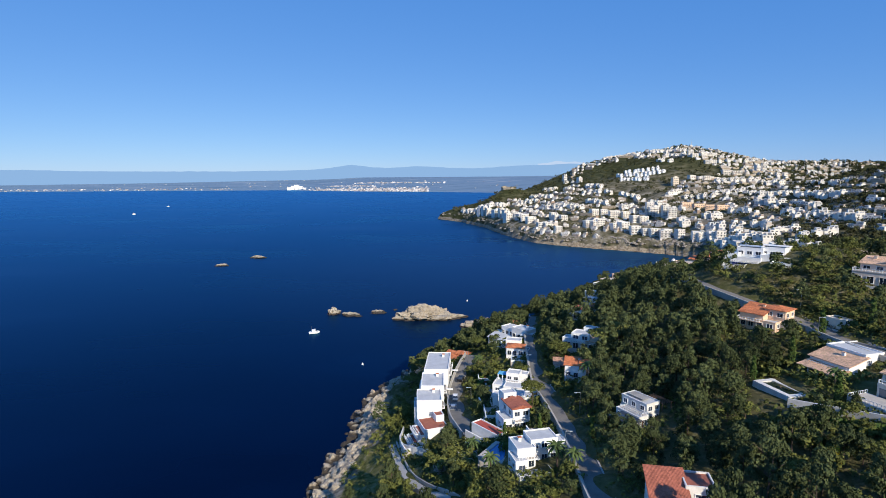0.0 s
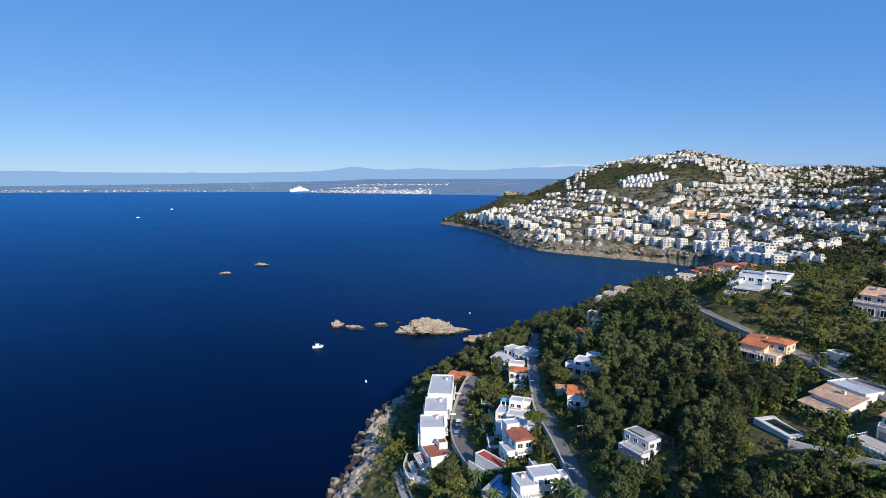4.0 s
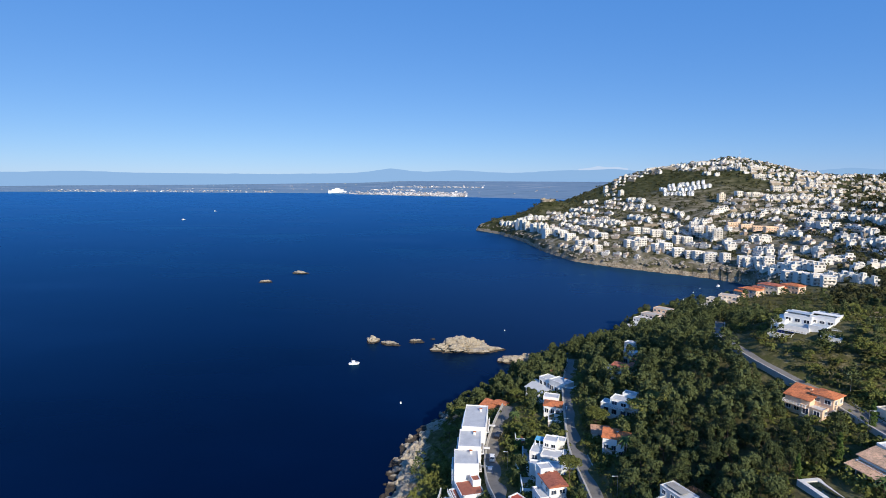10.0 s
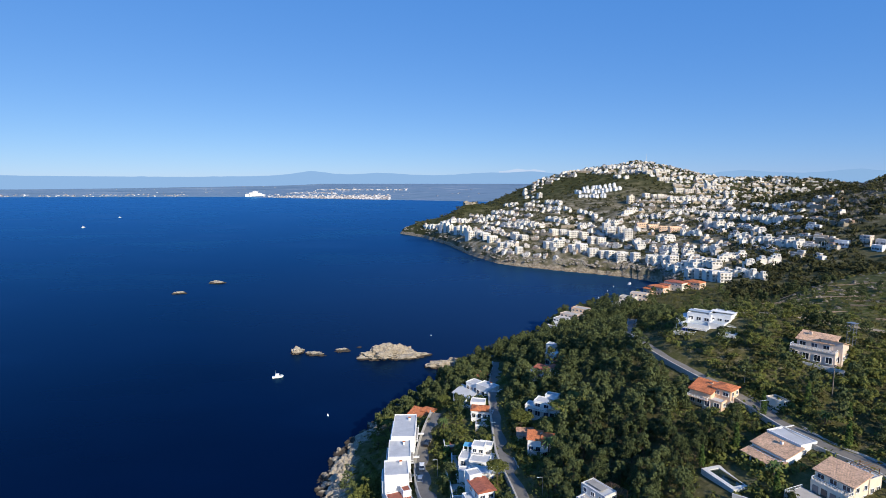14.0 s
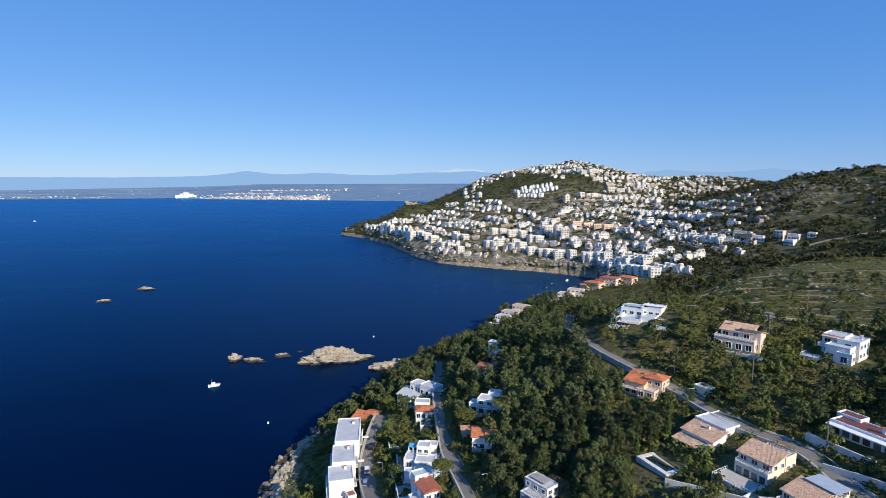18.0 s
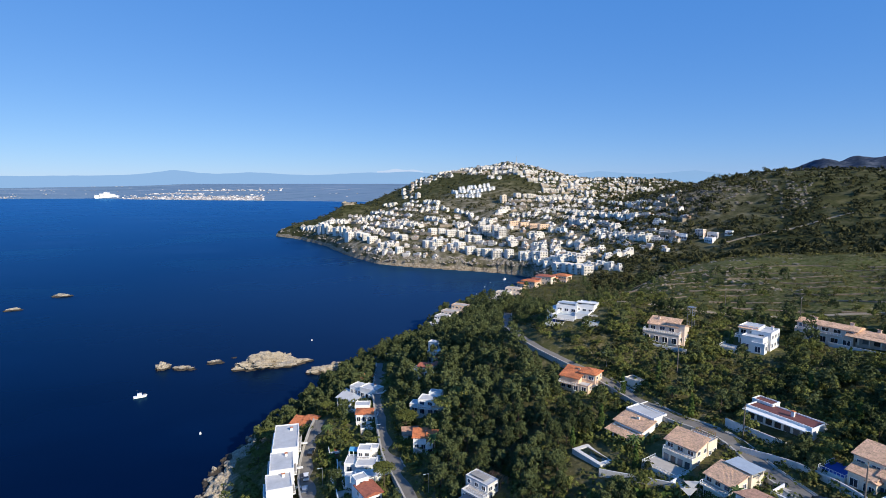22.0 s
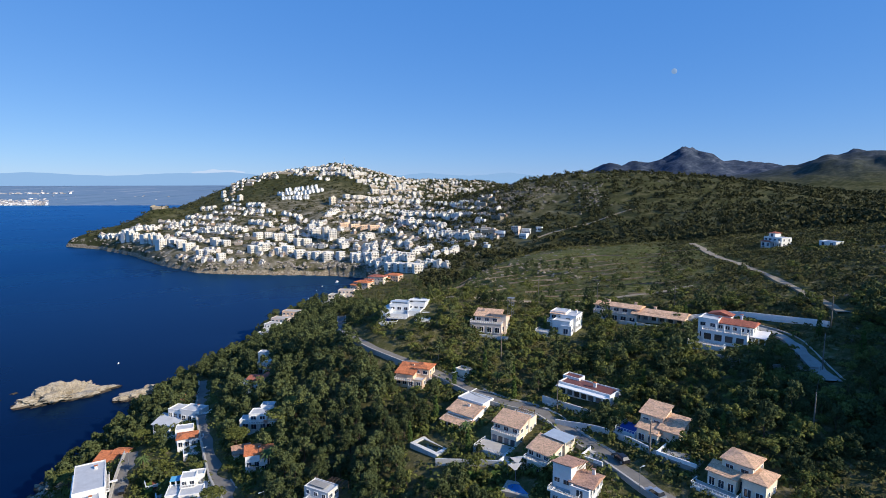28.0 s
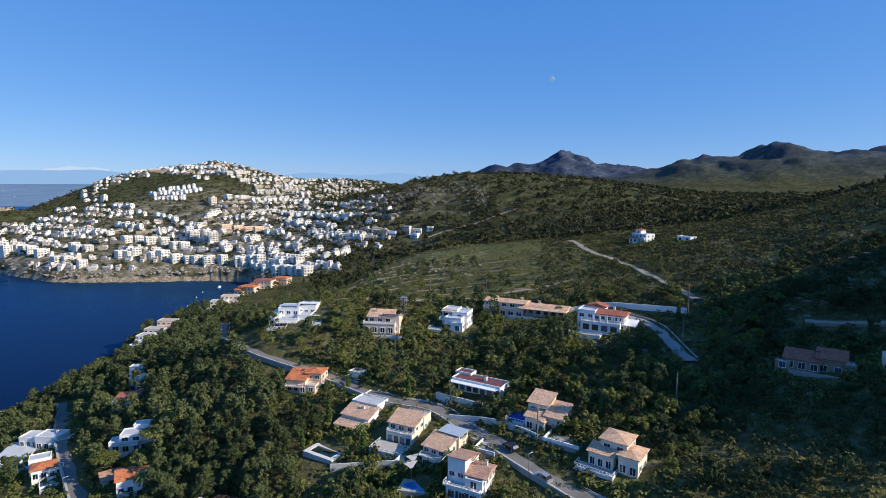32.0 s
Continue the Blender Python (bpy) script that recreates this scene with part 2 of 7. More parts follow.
# door paint, and the bluish shade put on the hotel sides
BLUE_PAINT_SHADE = plain("deep_blue_paint_and_shade", (0.02, 0.06, 0.3), 0.6)
CLAY = tiles("orange_clay_tiles", (0.56, 0.18, 0.07))
TAN = tiles("tan_clay_tiles", (0.64, 0.4, 0.25))
BROWN = tiles("weathered_brown_tiles", (0.45, 0.26, 0.18))
RED = tiles("red_clay_tiles", (0.38, 0.12, 0.07))
PANE = glass("window_glass")
# dark colour that stands in for the shade inside open bays
SHADE = glass("shaded_opening", (0.04, 0.042, 0.045))
# far window glass, with balcony shade put into its grey
TOWNSHADE = glass("hazy_opening", (0.09, 0.09, 0.09))
POOLBLUE, _n, _l, _b = shader("pool_water", 0.06, 0, 0.6)
_b.inputs["Base Color"].default_value = (0.03, 0.18, 0.42, 1)
POOLDARK, _n, _l, _b = shader("murky_pool_water", 0.06, 0, 0.6)
_b.inputs["Base Color"].default_value = (0.02, 0.035, 0.03, 1)
ROCK = stone("shore_rock", (0.12, 0.095, 0.068), (0.34, 0.285, 0.21), (0.52, 0.46, 0.365))
CRAG = stone("grey_crag", (0.06, 0.052, 0.04), (0.15, 0.13, 0.1), (0.27, 0.24, 0.19))
PALECRAG = stone("pale_field_rock", (0.1, 0.08, 0.05), (0.24, 0.2, 0.14), (0.42, 0.36, 0.27))
SHORECRAG = stone("shore_crag", (0.09, 0.075, 0.055), (0.25, 0.21, 0.165), (0.4, 0.36, 0.3), 0.12)
BARK = plain("bark", (0.09, 0.065, 0.045), 0.95, vary=0.35, scale=3)
PINE = leaves("pine_needles", (0.017, 0.025, 0.011), (0.05, 0.068, 0.027), (0.125, 0.147, 0.058))
GARDEN = leaves("garden_leaves", (0.028, 0.037, 0.011), (0.1, 0.12, 0.03), (0.24, 0.245, 0.072))
SCRUB = leaves("dry_scrub", (0.025, 0.029, 0.011), (0.085, 0.088, 0.028), (0.19, 0.175, 0.065))
PALM = leaves("palm_fronds", (0.030, 0.051, 0.018), (0.075, 0.112, 0.038), (0.135, 0.180, 0.060))
FARWOOD = leaves("far_wood_leaves", (0.022, 0.026, 0.012), (0.056, 0.06, 0.024), (0.12, 0.115, 0.048))
HEDGE = leaves("hedge_leaves", (0.024, 0.045, 0.012), (0.060, 0.105, 0.024), (0.120, 0.165, 0.045))

TOWNTAN = plain("tan_town_wall", (0.36, 0.3, 0.22), 0.9, vary=0.3, scale=0.2)
TOWNROOF, _n, _l, _b = shader("mixed_town_roofs", 0.85)
_g = _n.new("ShaderNodeNewGeometry")
_l.new(ramp(_n, _l, _g.outputs["Random Per Island"], [(0.0, (0.3, 0.13, 0.08)), (0.2, (0.36, 0.24, 0.17)), (0.45, (0.4, 0.37, 0.34)), (0.7, (0.48, 0.48, 0.48)), (1.0, (0.62, 0.6, 0.58))]).outputs[0], _b.inputs["Base Color"])
TOWNMIX, _n, _l, _b = shader("mixed_town_render", 0.85)
_g = _n.new("ShaderNodeNewGeometry")
_l.new(mixed(_n, _l, 0.15, ramp(_n, _l, _g.outputs["Random Per Island"], [(0.0, (0.34, 0.24, 0.17)), (0.16, (0.48, 0.41, 0.33)), (0.42, (0.68, 0.64, 0.57)), (1.0, (0.8, 0.77, 0.72))]).outputs[0],
             noise_node(_n, _l, 0.8, 4, 0.6, _g.outputs["Position"]).outputs["Color"], "MULTIPLY"), _b.inputs["Base Color"])


def ground_material():
    m, n, l, b = shader("hillside", 0.95, 0, 0.05)
    geo = n.new("ShaderNodeNewGeometry")
    p = geo.outputs["Position"]
    xyz = n.new("ShaderNodeSeparateXYZ")
    l.new(p, xyz.inputs[0])
    big, mid, fine = (noise_node(n, l, s, 6, 0.65, p) for s in (0.009, 0.06, 0.5))
    rough_grass = ramp(n, l, mid.outputs["Fac"], [(0.32, (0.028, 0.034, 0.01)), (0.5, (0.058, 0.066, 0.019)), (0.68, (0.115, 0.115, 0.036))])
    lush = ramp(n, l, mid.outputs["Fac"], [(0.32, (0.028, 0.042, 0.008)), (0.5, (0.056, 0.077, 0.013)), (0.68, (0.12, 0.128, 0.032))])
    meadow, spread = n.new("ShaderNodeVectorMath"), n.new("ShaderNodeMapRange")      # the open terraced field on the plateau
    meadow.operation = "DISTANCE"
    l.new(p, meadow.inputs[0])
    meadow.inputs[1].default_value = (238, 212, 55)
    spread.inputs["From Min"].default_value, spread.inputs["From Max"].default_value = 75, 125
    spread.inputs["To Min"].default_value, spread.inputs["To Max"].default_value = 1.0, 0.0
    l.new(meadow.outputs["Value"], spread.inputs["Value"])
    bank, rim = n.new("ShaderNodeVectorMath"), n.new("ShaderNodeMapRange")          # sunny yellow-green bank above the rocks
    bank.operation = "DISTANCE"
    l.new(p, bank.inputs[0])
    bank.inputs[1].default_value = (-16, 135, 8)
    rim.inputs["From Min"].default_value, rim.inputs["From Max"].default_value = 16, 34
    rim.inputs["To Min"].default_value, rim.inputs["To Max"].default_value = 1.0, 0.0
    l.new(bank.outputs["Value"], rim.inputs["Value"])
    grass = mixed(n, l, spread.outputs[0], rough_grass.outputs[0], lush.outputs[0])
    grass = mixed(n, l, rim.outputs[0], grass, ramp(n, l, fine.outputs["Fac"], [(0.35, (0.06, 0.07, 0.015)), (0.6, (0.17, 0.165, 0.045))]).outputs[0])
    soil = ramp(n, l, fine.outputs["Fac"], [(0.3, (0.07, 0.065, 0.03)), (0.55, (0.17, 0.14, 0.075)), (0.75, (0.32, 0.27, 0.18))])
    patch = ramp(n, l, big.outputs["Fac"], [(0.42, (0, 0, 0)), (0.62, (1, 1, 1))])
    scrub = ramp(n, l, fine.outputs["Fac"], [(0.4, (0, 0, 0)), (0.66, (0.8, 0.8, 0.8))])
    c = mixed(n, l, scrub.outputs[0], grass, soil.outputs[0])
    c = mixed(n, l, patch.outputs[0], c, mixed(n, l, 0.5, grass, soil.outputs[0]))
    # drier olive heath and bare rubble of the hills across the bay
    yond = n.new("ShaderNodeMapRange")
    yond.inputs["From Min"].default_value, yond.inputs["From Max"].default_value = 385, 520
    span = n.new("ShaderNodeVectorMath")
    span.operation = "LENGTH"
    l.new(p, span.inputs[0])
    l.new(span.outputs["Value"], yond.inputs["Value"])
    olive = ramp(n, l, mid.outputs["Fac"], [(0.32, (0.018, 0.023, 0.008)), (0.5, (0.04, 0.046, 0.016)), (0.64, (0.095, 0.09, 0.046))])
    c = mixed(n, l, yond.outputs[0], c, mixed(n, l, 0.25, olive.outputs[0], c))
    # trodden tan ground and walls between the houses of the town
    town, worn = n.new("ShaderNodeVectorMath"), n.new("ShaderNodeMapRange")
    town.operation = "DISTANCE"
    l.new(p, town.inputs[0])
    town.inputs[1].default_value = (300, 740, 30)
    worn.inputs["From Min"].default_value, worn.inputs["From Max"].default_value = 200, 380
    worn.inputs["To Min"].default_value, worn.inputs["To Max"].default_value = 0.75, 0.0
    l.new(town.outputs["Value"], worn.inputs["Value"])
    c = mixed(n, l, worn.outputs[0], c, ramp(n, l, mid.outputs["Fac"], [(0.38, (0.06, 0.06, 0.028)), (0.52, (0.2, 0.17, 0.115)), (0.64, (0.34, 0.3, 0.23))]).outputs[0])
    # bare rock along the sea
    low = n.new("ShaderNodeMath")
    low.operation = "MULTIPLY_ADD"
    l.new(mid.outputs["Fac"], low.inputs[0])
    low.inputs[1].default_value = -9.0
    l.new(xyz.outputs["Z"], low.inputs[2])
    shore = ramp(n, l, low.outputs[0], [(0.0, (1, 1, 1)), (1.0, (0, 0, 0))])
    bare = ramp(n, l, fine.outputs["Fac"], [(0.3, (0.07, 0.055, 0.035)), (0.48, (0.24, 0.195, 0.135)), (0.7, (0.44, 0.38, 0.29))])
    c = mixed(n, l, shore.outputs[0], c, bare.outputs[0])
    # the plain across the gulf: fields in muted strips, blue haze painted in
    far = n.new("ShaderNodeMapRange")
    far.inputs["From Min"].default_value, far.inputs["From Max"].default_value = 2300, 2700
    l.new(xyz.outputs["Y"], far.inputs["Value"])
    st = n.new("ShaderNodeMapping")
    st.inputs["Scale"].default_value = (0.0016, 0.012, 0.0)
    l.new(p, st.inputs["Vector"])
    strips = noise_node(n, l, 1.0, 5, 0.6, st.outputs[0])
    hazed_plain = ramp(n, l, strips.outputs["Fac"], [(0.3, (0.1, 0.17, 0.25)), (0.48, (0.16, 0.24, 0.33)), (0.56, (0.13, 0.21, 0.31)), (0.7, (0.26, 0.32, 0.39))])
    c = mixed(n, l, far.outputs[0], c, hazed_plain.outputs[0])
    # heath and rock of the high ridges, with blue-grey haze painted in
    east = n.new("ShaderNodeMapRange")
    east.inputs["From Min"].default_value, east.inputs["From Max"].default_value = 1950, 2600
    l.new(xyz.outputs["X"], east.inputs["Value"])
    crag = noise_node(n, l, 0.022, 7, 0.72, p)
    hazed_heath = ramp(n, l, crag.outputs["Fac"], [(0.36, (0.022, 0.034, 0.054)), (0.5, (0.045, 0.06, 0.088)), (0.6, (0.08, 0.095, 0.125)), (0.7, (0.15, 0.16, 0.19))])
    c = mixed(n, l, east.outputs[0], c, hazed_heath.outputs[0])
    l.new(c, b.inputs["Base Color"])
    bumped(n, l, b, fine.outputs["Fac"], 0.8, 0.6)
    return m


def sea_material():
    m, n, l, b = shader("sea", 0.3, 0, 0.5)
    geo = n.new("ShaderNodeNewGeometry")
    p = geo.outputs["Position"]
    st = n.new("ShaderNodeMapping")
    st.inputs["Scale"].default_value = (0.004, 0.0075, 0.0)
    l.new(p, st.inputs["Vector"])
    wind = noise_node(n, l, 1.0, 4, 0.55, st.outputs[0])
    ripple = noise_node(n, l, 0.35, 5, 0.65, p)
    c = ramp(n, l, wind.outputs["Fac"], [(0.3, (0.0002, 0.0022, 0.013)), (0.55, (0.0003, 0.005, 0.026)), (0.72, (0.0006, 0.011, 0.046))])
    shoal_sheen = n.new("ShaderNodeVectorMath")         # pale sand bottom at the bay head, plus painted-in sky reflection
    shoal_sheen.operation = "DISTANCE"
    l.new(p, shoal_sheen.inputs[0])
    shoal_sheen.inputs[1].default_value = (215, 540, 0)
    reach = n.new("ShaderNodeMapRange")
    reach.inputs["From Min"].default_value, reach.inputs["From Max"].default_value = 30, 400
    reach.inputs["To Min"].default_value, reach.inputs["To Max"].default_value = 0.8, 0.0
    l.new(shoal_sheen.outputs["Value"], reach.inputs["Value"])
    deep = mixed(n, l, reach.outputs[0], c.outputs[0], (0.014, 0.032, 0.07))
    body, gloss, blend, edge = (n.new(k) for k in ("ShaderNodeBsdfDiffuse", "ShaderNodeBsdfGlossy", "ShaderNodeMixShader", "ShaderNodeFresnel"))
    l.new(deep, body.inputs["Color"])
    gloss.inputs["Color"].default_value = (0.12, 0.41, 0.68, 1)      # blue tint put into the gloss for the high sky that wavelets mirror
    r = ramp(n, l, wind.outputs["Fac"], [(0.35, (0.22, 0.22, 0.22)), (0.65, (0.42, 0.42, 0.42))])
    l.new(r.outputs[0], gloss.inputs["Roughness"])
    k = n.new("ShaderNodeBump")
    k.inputs["Strength"].default_value, k.inputs["Distance"].default_value = 0.16, 0.5
    l.new(ripple.outputs["Fac"], k.inputs["Height"])
    l.new(k.outputs[0], gloss.inputs["Normal"])
    edge.inputs["IOR"].default_value = 1.2
    l.new(edge.outputs[0], blend.inputs[0])
    l.new(body.outputs[0], blend.inputs[1])
    l.new(gloss.outputs[0], blend.inputs[2])
    l.new(blend.outputs[0], n["Material Output"].inputs["Surface"])
    n.remove(b)
    return m


# ---- builders ----
def part(name, bm, material, parent=None, label="", smooth=False):
    """Link a bmesh as one mesh object, under a thing or a part if one is given."""
    me = bpy.data.meshes.new(name)
    bm.to_mesh(me)
    bm.free()
    return mesh_part(name, me, material, parent, label, smooth)


def mesh_part(name, me, material=None, parent=None, label="", smooth=False):
    if material is not None and not me.materials:
        me.materials.append(material)
    if smooth:
        me.shade_smooth()
    ob = new(name, me)
    ob.parent = parent
    if label:
        ob["label"] = label
    return ob


def add_box(bm, x, y, z, w, d, h, rz=0.0):
    """A box standing on z, centred at x, y."""
    bmesh.ops.create_cube(bm, size=1, matrix=pose(x, y, z + h / 2, 0, 0, rz) @ Matrix.Diagonal((w, d, h, 1)))


def box(*args):
    bm = bmesh.new()
    add_box(bm, *args)
    return bm


def thing(name, x, y, z, rz, label, category, group="", kind=""):
    ob = new(name)
    ob.matrix_basis = pose(x, y, z, 0, 0, rz)
    return tagged(ob, label, category, group, kind)


def solid(points, faces):
    bm = bmesh.new()
    vs = [bm.verts.new(p) for p in points]
    for f in faces:
        bm.faces.new([vs[i] for i in f])
    bmesh.ops.recalc_face_normals(bm, faces=bm.faces)
    return bm


def roof_mesh(kind, cx, cy, z, w, d, pitch=0.32, over=0.45, thick=0.22):
    """A pitched roof with thickness: gable (ridge along x), gabley, hip, shed (falls to the front), shedb, shedr."""
    a, b = w / 2 + over, d / 2 + over
    rise = {"gable": b, "gabley": a, "hip": min(a, b), "shed": 2 * b, "shedb": 2 * b, "shedr": 2 * a}[kind] * pitch
    e = z - over * pitch
    c = [(-a, -b), (a, -b), (a, b), (-a, b)]
    if kind in ("shed", "shedb", "shedr"):
        hi = {"shed": (0, 0, 1, 1), "shedb": (1, 1, 0, 0), "shedr": (1, 0, 0, 1)}[kind]
        low = [(cx + x, cy + y, e + k * rise) for (x, y), k in zip(c, hi)]
        top = [(x, y, v + thick) for x, y, v in low]
        return solid(low + top, [(0, 1, 2, 3), (4, 5, 6, 7), (0, 1, 5, 4), (1, 2, 6, 5), (2, 3, 7, 6), (3, 0, 4, 7)])
    ends = {"gable": [(-a, 0), (a, 0)], "gabley": [(0, -b), (0, b)],
            "hip": [(-(a - b), 0), (a - b, 0)] if a > b else [(0, -(b - a) - 0.01), (0, b - a + 0.01)]}[kind]
    pts = [(cx + x, cy + y, e) for x, y in c] + [(cx + x, cy + y, e + thick) for x, y in c] + [(cx + x, cy + y, e + thick + rise) for x, y in ends]
    sides = [(0, 1, 2, 3), (0, 1, 5, 4), (1, 2, 6, 5), (2, 3, 7, 6), (3, 0, 4, 7)]
    if kind == "gabley" or (kind == "hip" and a <= b):
        top = [(4, 5, 8), (5, 6, 9, 8), (6, 7, 9), (7, 4, 8, 9)]
    else:
        top = [(4, 5, 9, 8), (5, 6, 9), (6, 7, 8, 9), (7, 4, 8)]
    return solid(pts, sides + top)


def gable_fill(bm, kind, cx, cy, z, w, d, pitch=0.32):
    a, b = w / 2, d / 2
    if kind == "gable":
        tri = [[(s * a, -b, 0), (s * a, b, 0), (s * a, 0, b * pitch)] for s in (-1, 1)]
    elif kind == "gabley":
        tri = [[(-a, s * b, 0), (a, s * b, 0), (0, s * b, a * pitch)] for s in (-1, 1)]
    elif kind == "shed":
        tri = [[(s * a, -b, 0), (s * a, b, 0), (s * a, b, 2 * b * pitch)] for s in (-1, 1)] + [[(-a, b, 0), (a, b, 0), (a, b, 2 * b * pitch), (-a, b, 2 * b * pitch)]]
    elif kind == "shedb":
        tri = [[(s * a, -b, 0), (s * a, b, 0), (s * a, -b, 2 * b * pitch)] for s in (-1, 1)] + [[(-a, -b, 0), (a, -b, 0), (a, -b, 2 * b * pitch), (-a, -b, 2 * b * pitch)]]
    else:
        tri = []
    for t in tri:
        bm.faces.new([bm.verts.new((cx + x, cy + y, z + v)) for x, y, v in t])


def railing_mesh(x0, y0, x1, y1, z, h=0.95, step=0.9, solid_wall=False):
    bm = bmesh.new()
    length = math.hypot(x1 - x0, y1 - y0)
    rz = math.degrees(math.atan2(y1 - y0, x1 - x0))
    mx, my = (x0 + x1) / 2, (y0 + y1) / 2
    if solid_wall:
        add_box(bm, mx, my, z, length, 0.18, h, rz)
        add_box(bm, mx, my, z + h, length + 0.06, 0.26, 0.07, rz)
        return bm
    add_box(bm, mx, my, z + h - 0.07, length, 0.09, 0.09, rz)
    add_box(bm, mx, my, z + 0.1, length, 0.06, 0.06, rz)
    for i in range(max(2, int(length / step) + 1)):
        k = i / max(1, int(length / step))
        add_box(bm, x0 + (x1 - x0) * min(1, k), y0 + (y1 - y0) * min(1, k), z, 0.09, 0.09, h, rz)
    return bm


_window_meshes = {}


def window(parent, x, y, z, rz, w, h, door=False):
    """A framed opening on a wall face: frame with sill, and the pane under it."""
    key = (round(w, 2), round(h, 2))
    if key not in _window_meshes:
        fr = bmesh.new()
        for sx in (-1, 1):
            add_box(fr, sx * (w / 2 + 0.03), -0.04, -0.03, 0.1, 0.14, h + 0.06)
        add_box(fr, 0, -0.04, h, w + 0.16, 0.14, 0.1)
        add_box(fr, 0, -0.07, -0.1, w + 0.3, 0.24, 0.1)
        add_box(fr, 0, -0.03, 0, 0.06, 0.08, h)
        me = bpy.data.meshes.new("window_frame")
        fr.to_mesh(me)
        fr.free()
        me.materials.append(WHITE)
        pn = bpy.data.meshes.new("pane")
        pb = box(0, 0.0, 0, w, 0.03, h)
        pb.to_mesh(pn)
        pb.free()
        pn.materials.append(PANE)
        _window_meshes[key] = me, pn
    me, pn = _window_meshes[key]
    f = mesh_part("door" if door else "window", me, None, parent)
    f.matrix_basis = pose(x, y, z, 0, 0, rz)
    mesh_part("pane", pn, None, f)
    return f


HOUSES = []      # plan places of the houses: x, y, reach


def house(name, label, x, y, rz, blocks, extras=(), wall=WHITE, tile=CLAY, flat=GREYROOF, dz=0.0, category="house", group="", spread=None, z=None, stretch=1.0, size=1.0):
    """blocks: centre x, y, foot, width, depth, height, roof, windows by face such as 'F3 R2' (front, right, left, back)."""
    base = (ground_z(x, y) if z is None else z) + dz
    root = thing(name, x, y, base, rz, label, category, group)
    root.scale = (stretch * size, size, 0.84 * size)
    reach = 0
    for cx, cy, z0, w, d, h, roof, wins in blocks:
        reach = max(reach, math.hypot(cx, cy) + max(w, d) / 2)
        foot = z0 - (4.0 if z0 <= 0.1 else 0)
        bm = box(cx, cy, foot, w, d, z0 + h - foot)
        if roof not in ("flat", "none"):
            gable_fill(bm, roof, cx, cy, z0 + h, w, d)
        part("wall", bm, wall, root)
        if roof == "flat":
            part("roof", box(cx, cy, z0 + h, w - 0.4, d - 0.4, 0.08), flat, root)
            pb = bmesh.new()
            for sx, sy, ww, dd in ((0, -1, w + 0.08, 0.22), (0, 1, w + 0.08, 0.22), (-1, 0, 0.22, d - 0.4), (1, 0, 0.22, d - 0.4)):
                add_box(pb, cx + sx * (w / 2 - 0.08), cy + sy * (d / 2 - 0.08), z0 + h + 0.002, ww, dd, 0.4)
            part("parapet", pb, wall, root)
        elif roof != "none":
            part("roof", roof_mesh(roof, cx, cy, z0 + h, w, d), tile, root)
        floors = max(1, int(h / 2.7))
        for spec in wins.split():
            face, count = spec[0], int(spec[1:])
            span = w if face in "FB" else d
            for i in range(count):
                u = -span / 2 + span * (i + 0.5) / count
                for fl in range(floors):
                    tall = face == "F" and fl == 0
                    ww, hh = min(1.5 if face == "F" else 1.1, span / count * 0.6), 2.0 if tall else 1.25
                    zz = z0 + fl * h / floors + (0.12 if tall else 0.95)
                    px, py, a = {"F": (cx + u, cy - d / 2 - 0.012, 0), "B": (cx - u, cy + d / 2 + 0.012, 180),
                                 "R": (cx + w / 2 + 0.012, cy + u, 90), "L": (cx - w / 2 - 0.012, cy - u, -90)}[face]
                    window(root, px, py, zz, a, ww, hh, tall)
    for e in extras:
        kind, a = e[0], e[1:]
        if kind == "chimney":
            c = part("chimney", box(a[0], a[1], a[2] - 1.2, 0.7, 0.55, 1.2 + a[3]), wall, root)
            cap = bmesh.new()
            add_box(cap, a[0], a[1], a[2] + a[3] + 0.12, 0.95, 0.8, 0.1)
            for sx in (-0.28, 0.28):
                add_box(cap, a[0] + sx, a[1], a[2] + a[3], 0.1, 0.5, 0.12)
            part("chimney_cap", cap, tile, c)
        elif kind in ("balcony", "terrace"):
            cx, cy, z0, w, d = a[:5]
            foot = 0.22 if kind == "balcony" else a[5]
            s = part(kind, box(cx, cy, z0 - foot, w, d, foot), wall if kind == "balcony" else (a[6] if len(a) > 6 else OLDWHITE), root)
            part("paving", box(cx, cy, z0 + 0.004, w - 0.3, d - 0.3, 0.05), a[7] if len(a) > 7 else PAVING, s)
            low = kind == "terrace"
            for q in ((cx - w / 2 + .1, cy - d / 2 + .1, cx + w / 2 - .1, cy - d / 2 + .1), (cx - w / 2 + .1, cy - d / 2 + .3, cx - w / 2 + .1, cy + d / 2 - .1), (cx + w / 2 - .1, cy - d / 2 + .3, cx + w / 2 - .1, cy + d / 2 - .1)):
                part("railing", railing_mesh(*q, z0, 0.9, 0.7), WHITE, s)
            reach = max(reach, math.hypot(cx, cy) + max(w, d) / 2)
        elif kind == "porch":       # roof slab on pillars
            cx, cy, z0, w, d, h, n = a[:7]
            roofm = a[7] if len(a) > 7 else tile
            r = part("porch_roof", roof_mesh("shed", cx, cy, z0 + h, w, d, 0.25, 0.3), roofm, root)
            for i in range(n):
                part("pillar", box(cx - w / 2 + 0.2 + (w - 0.4) * i / (n - 1), cy - d / 2 + 0.2, z0, 0.32, 0.32, h), wall, root)
        elif kind == "slab":        # flat canopy
            cx, cy, z0, w, d, t, m_ = a
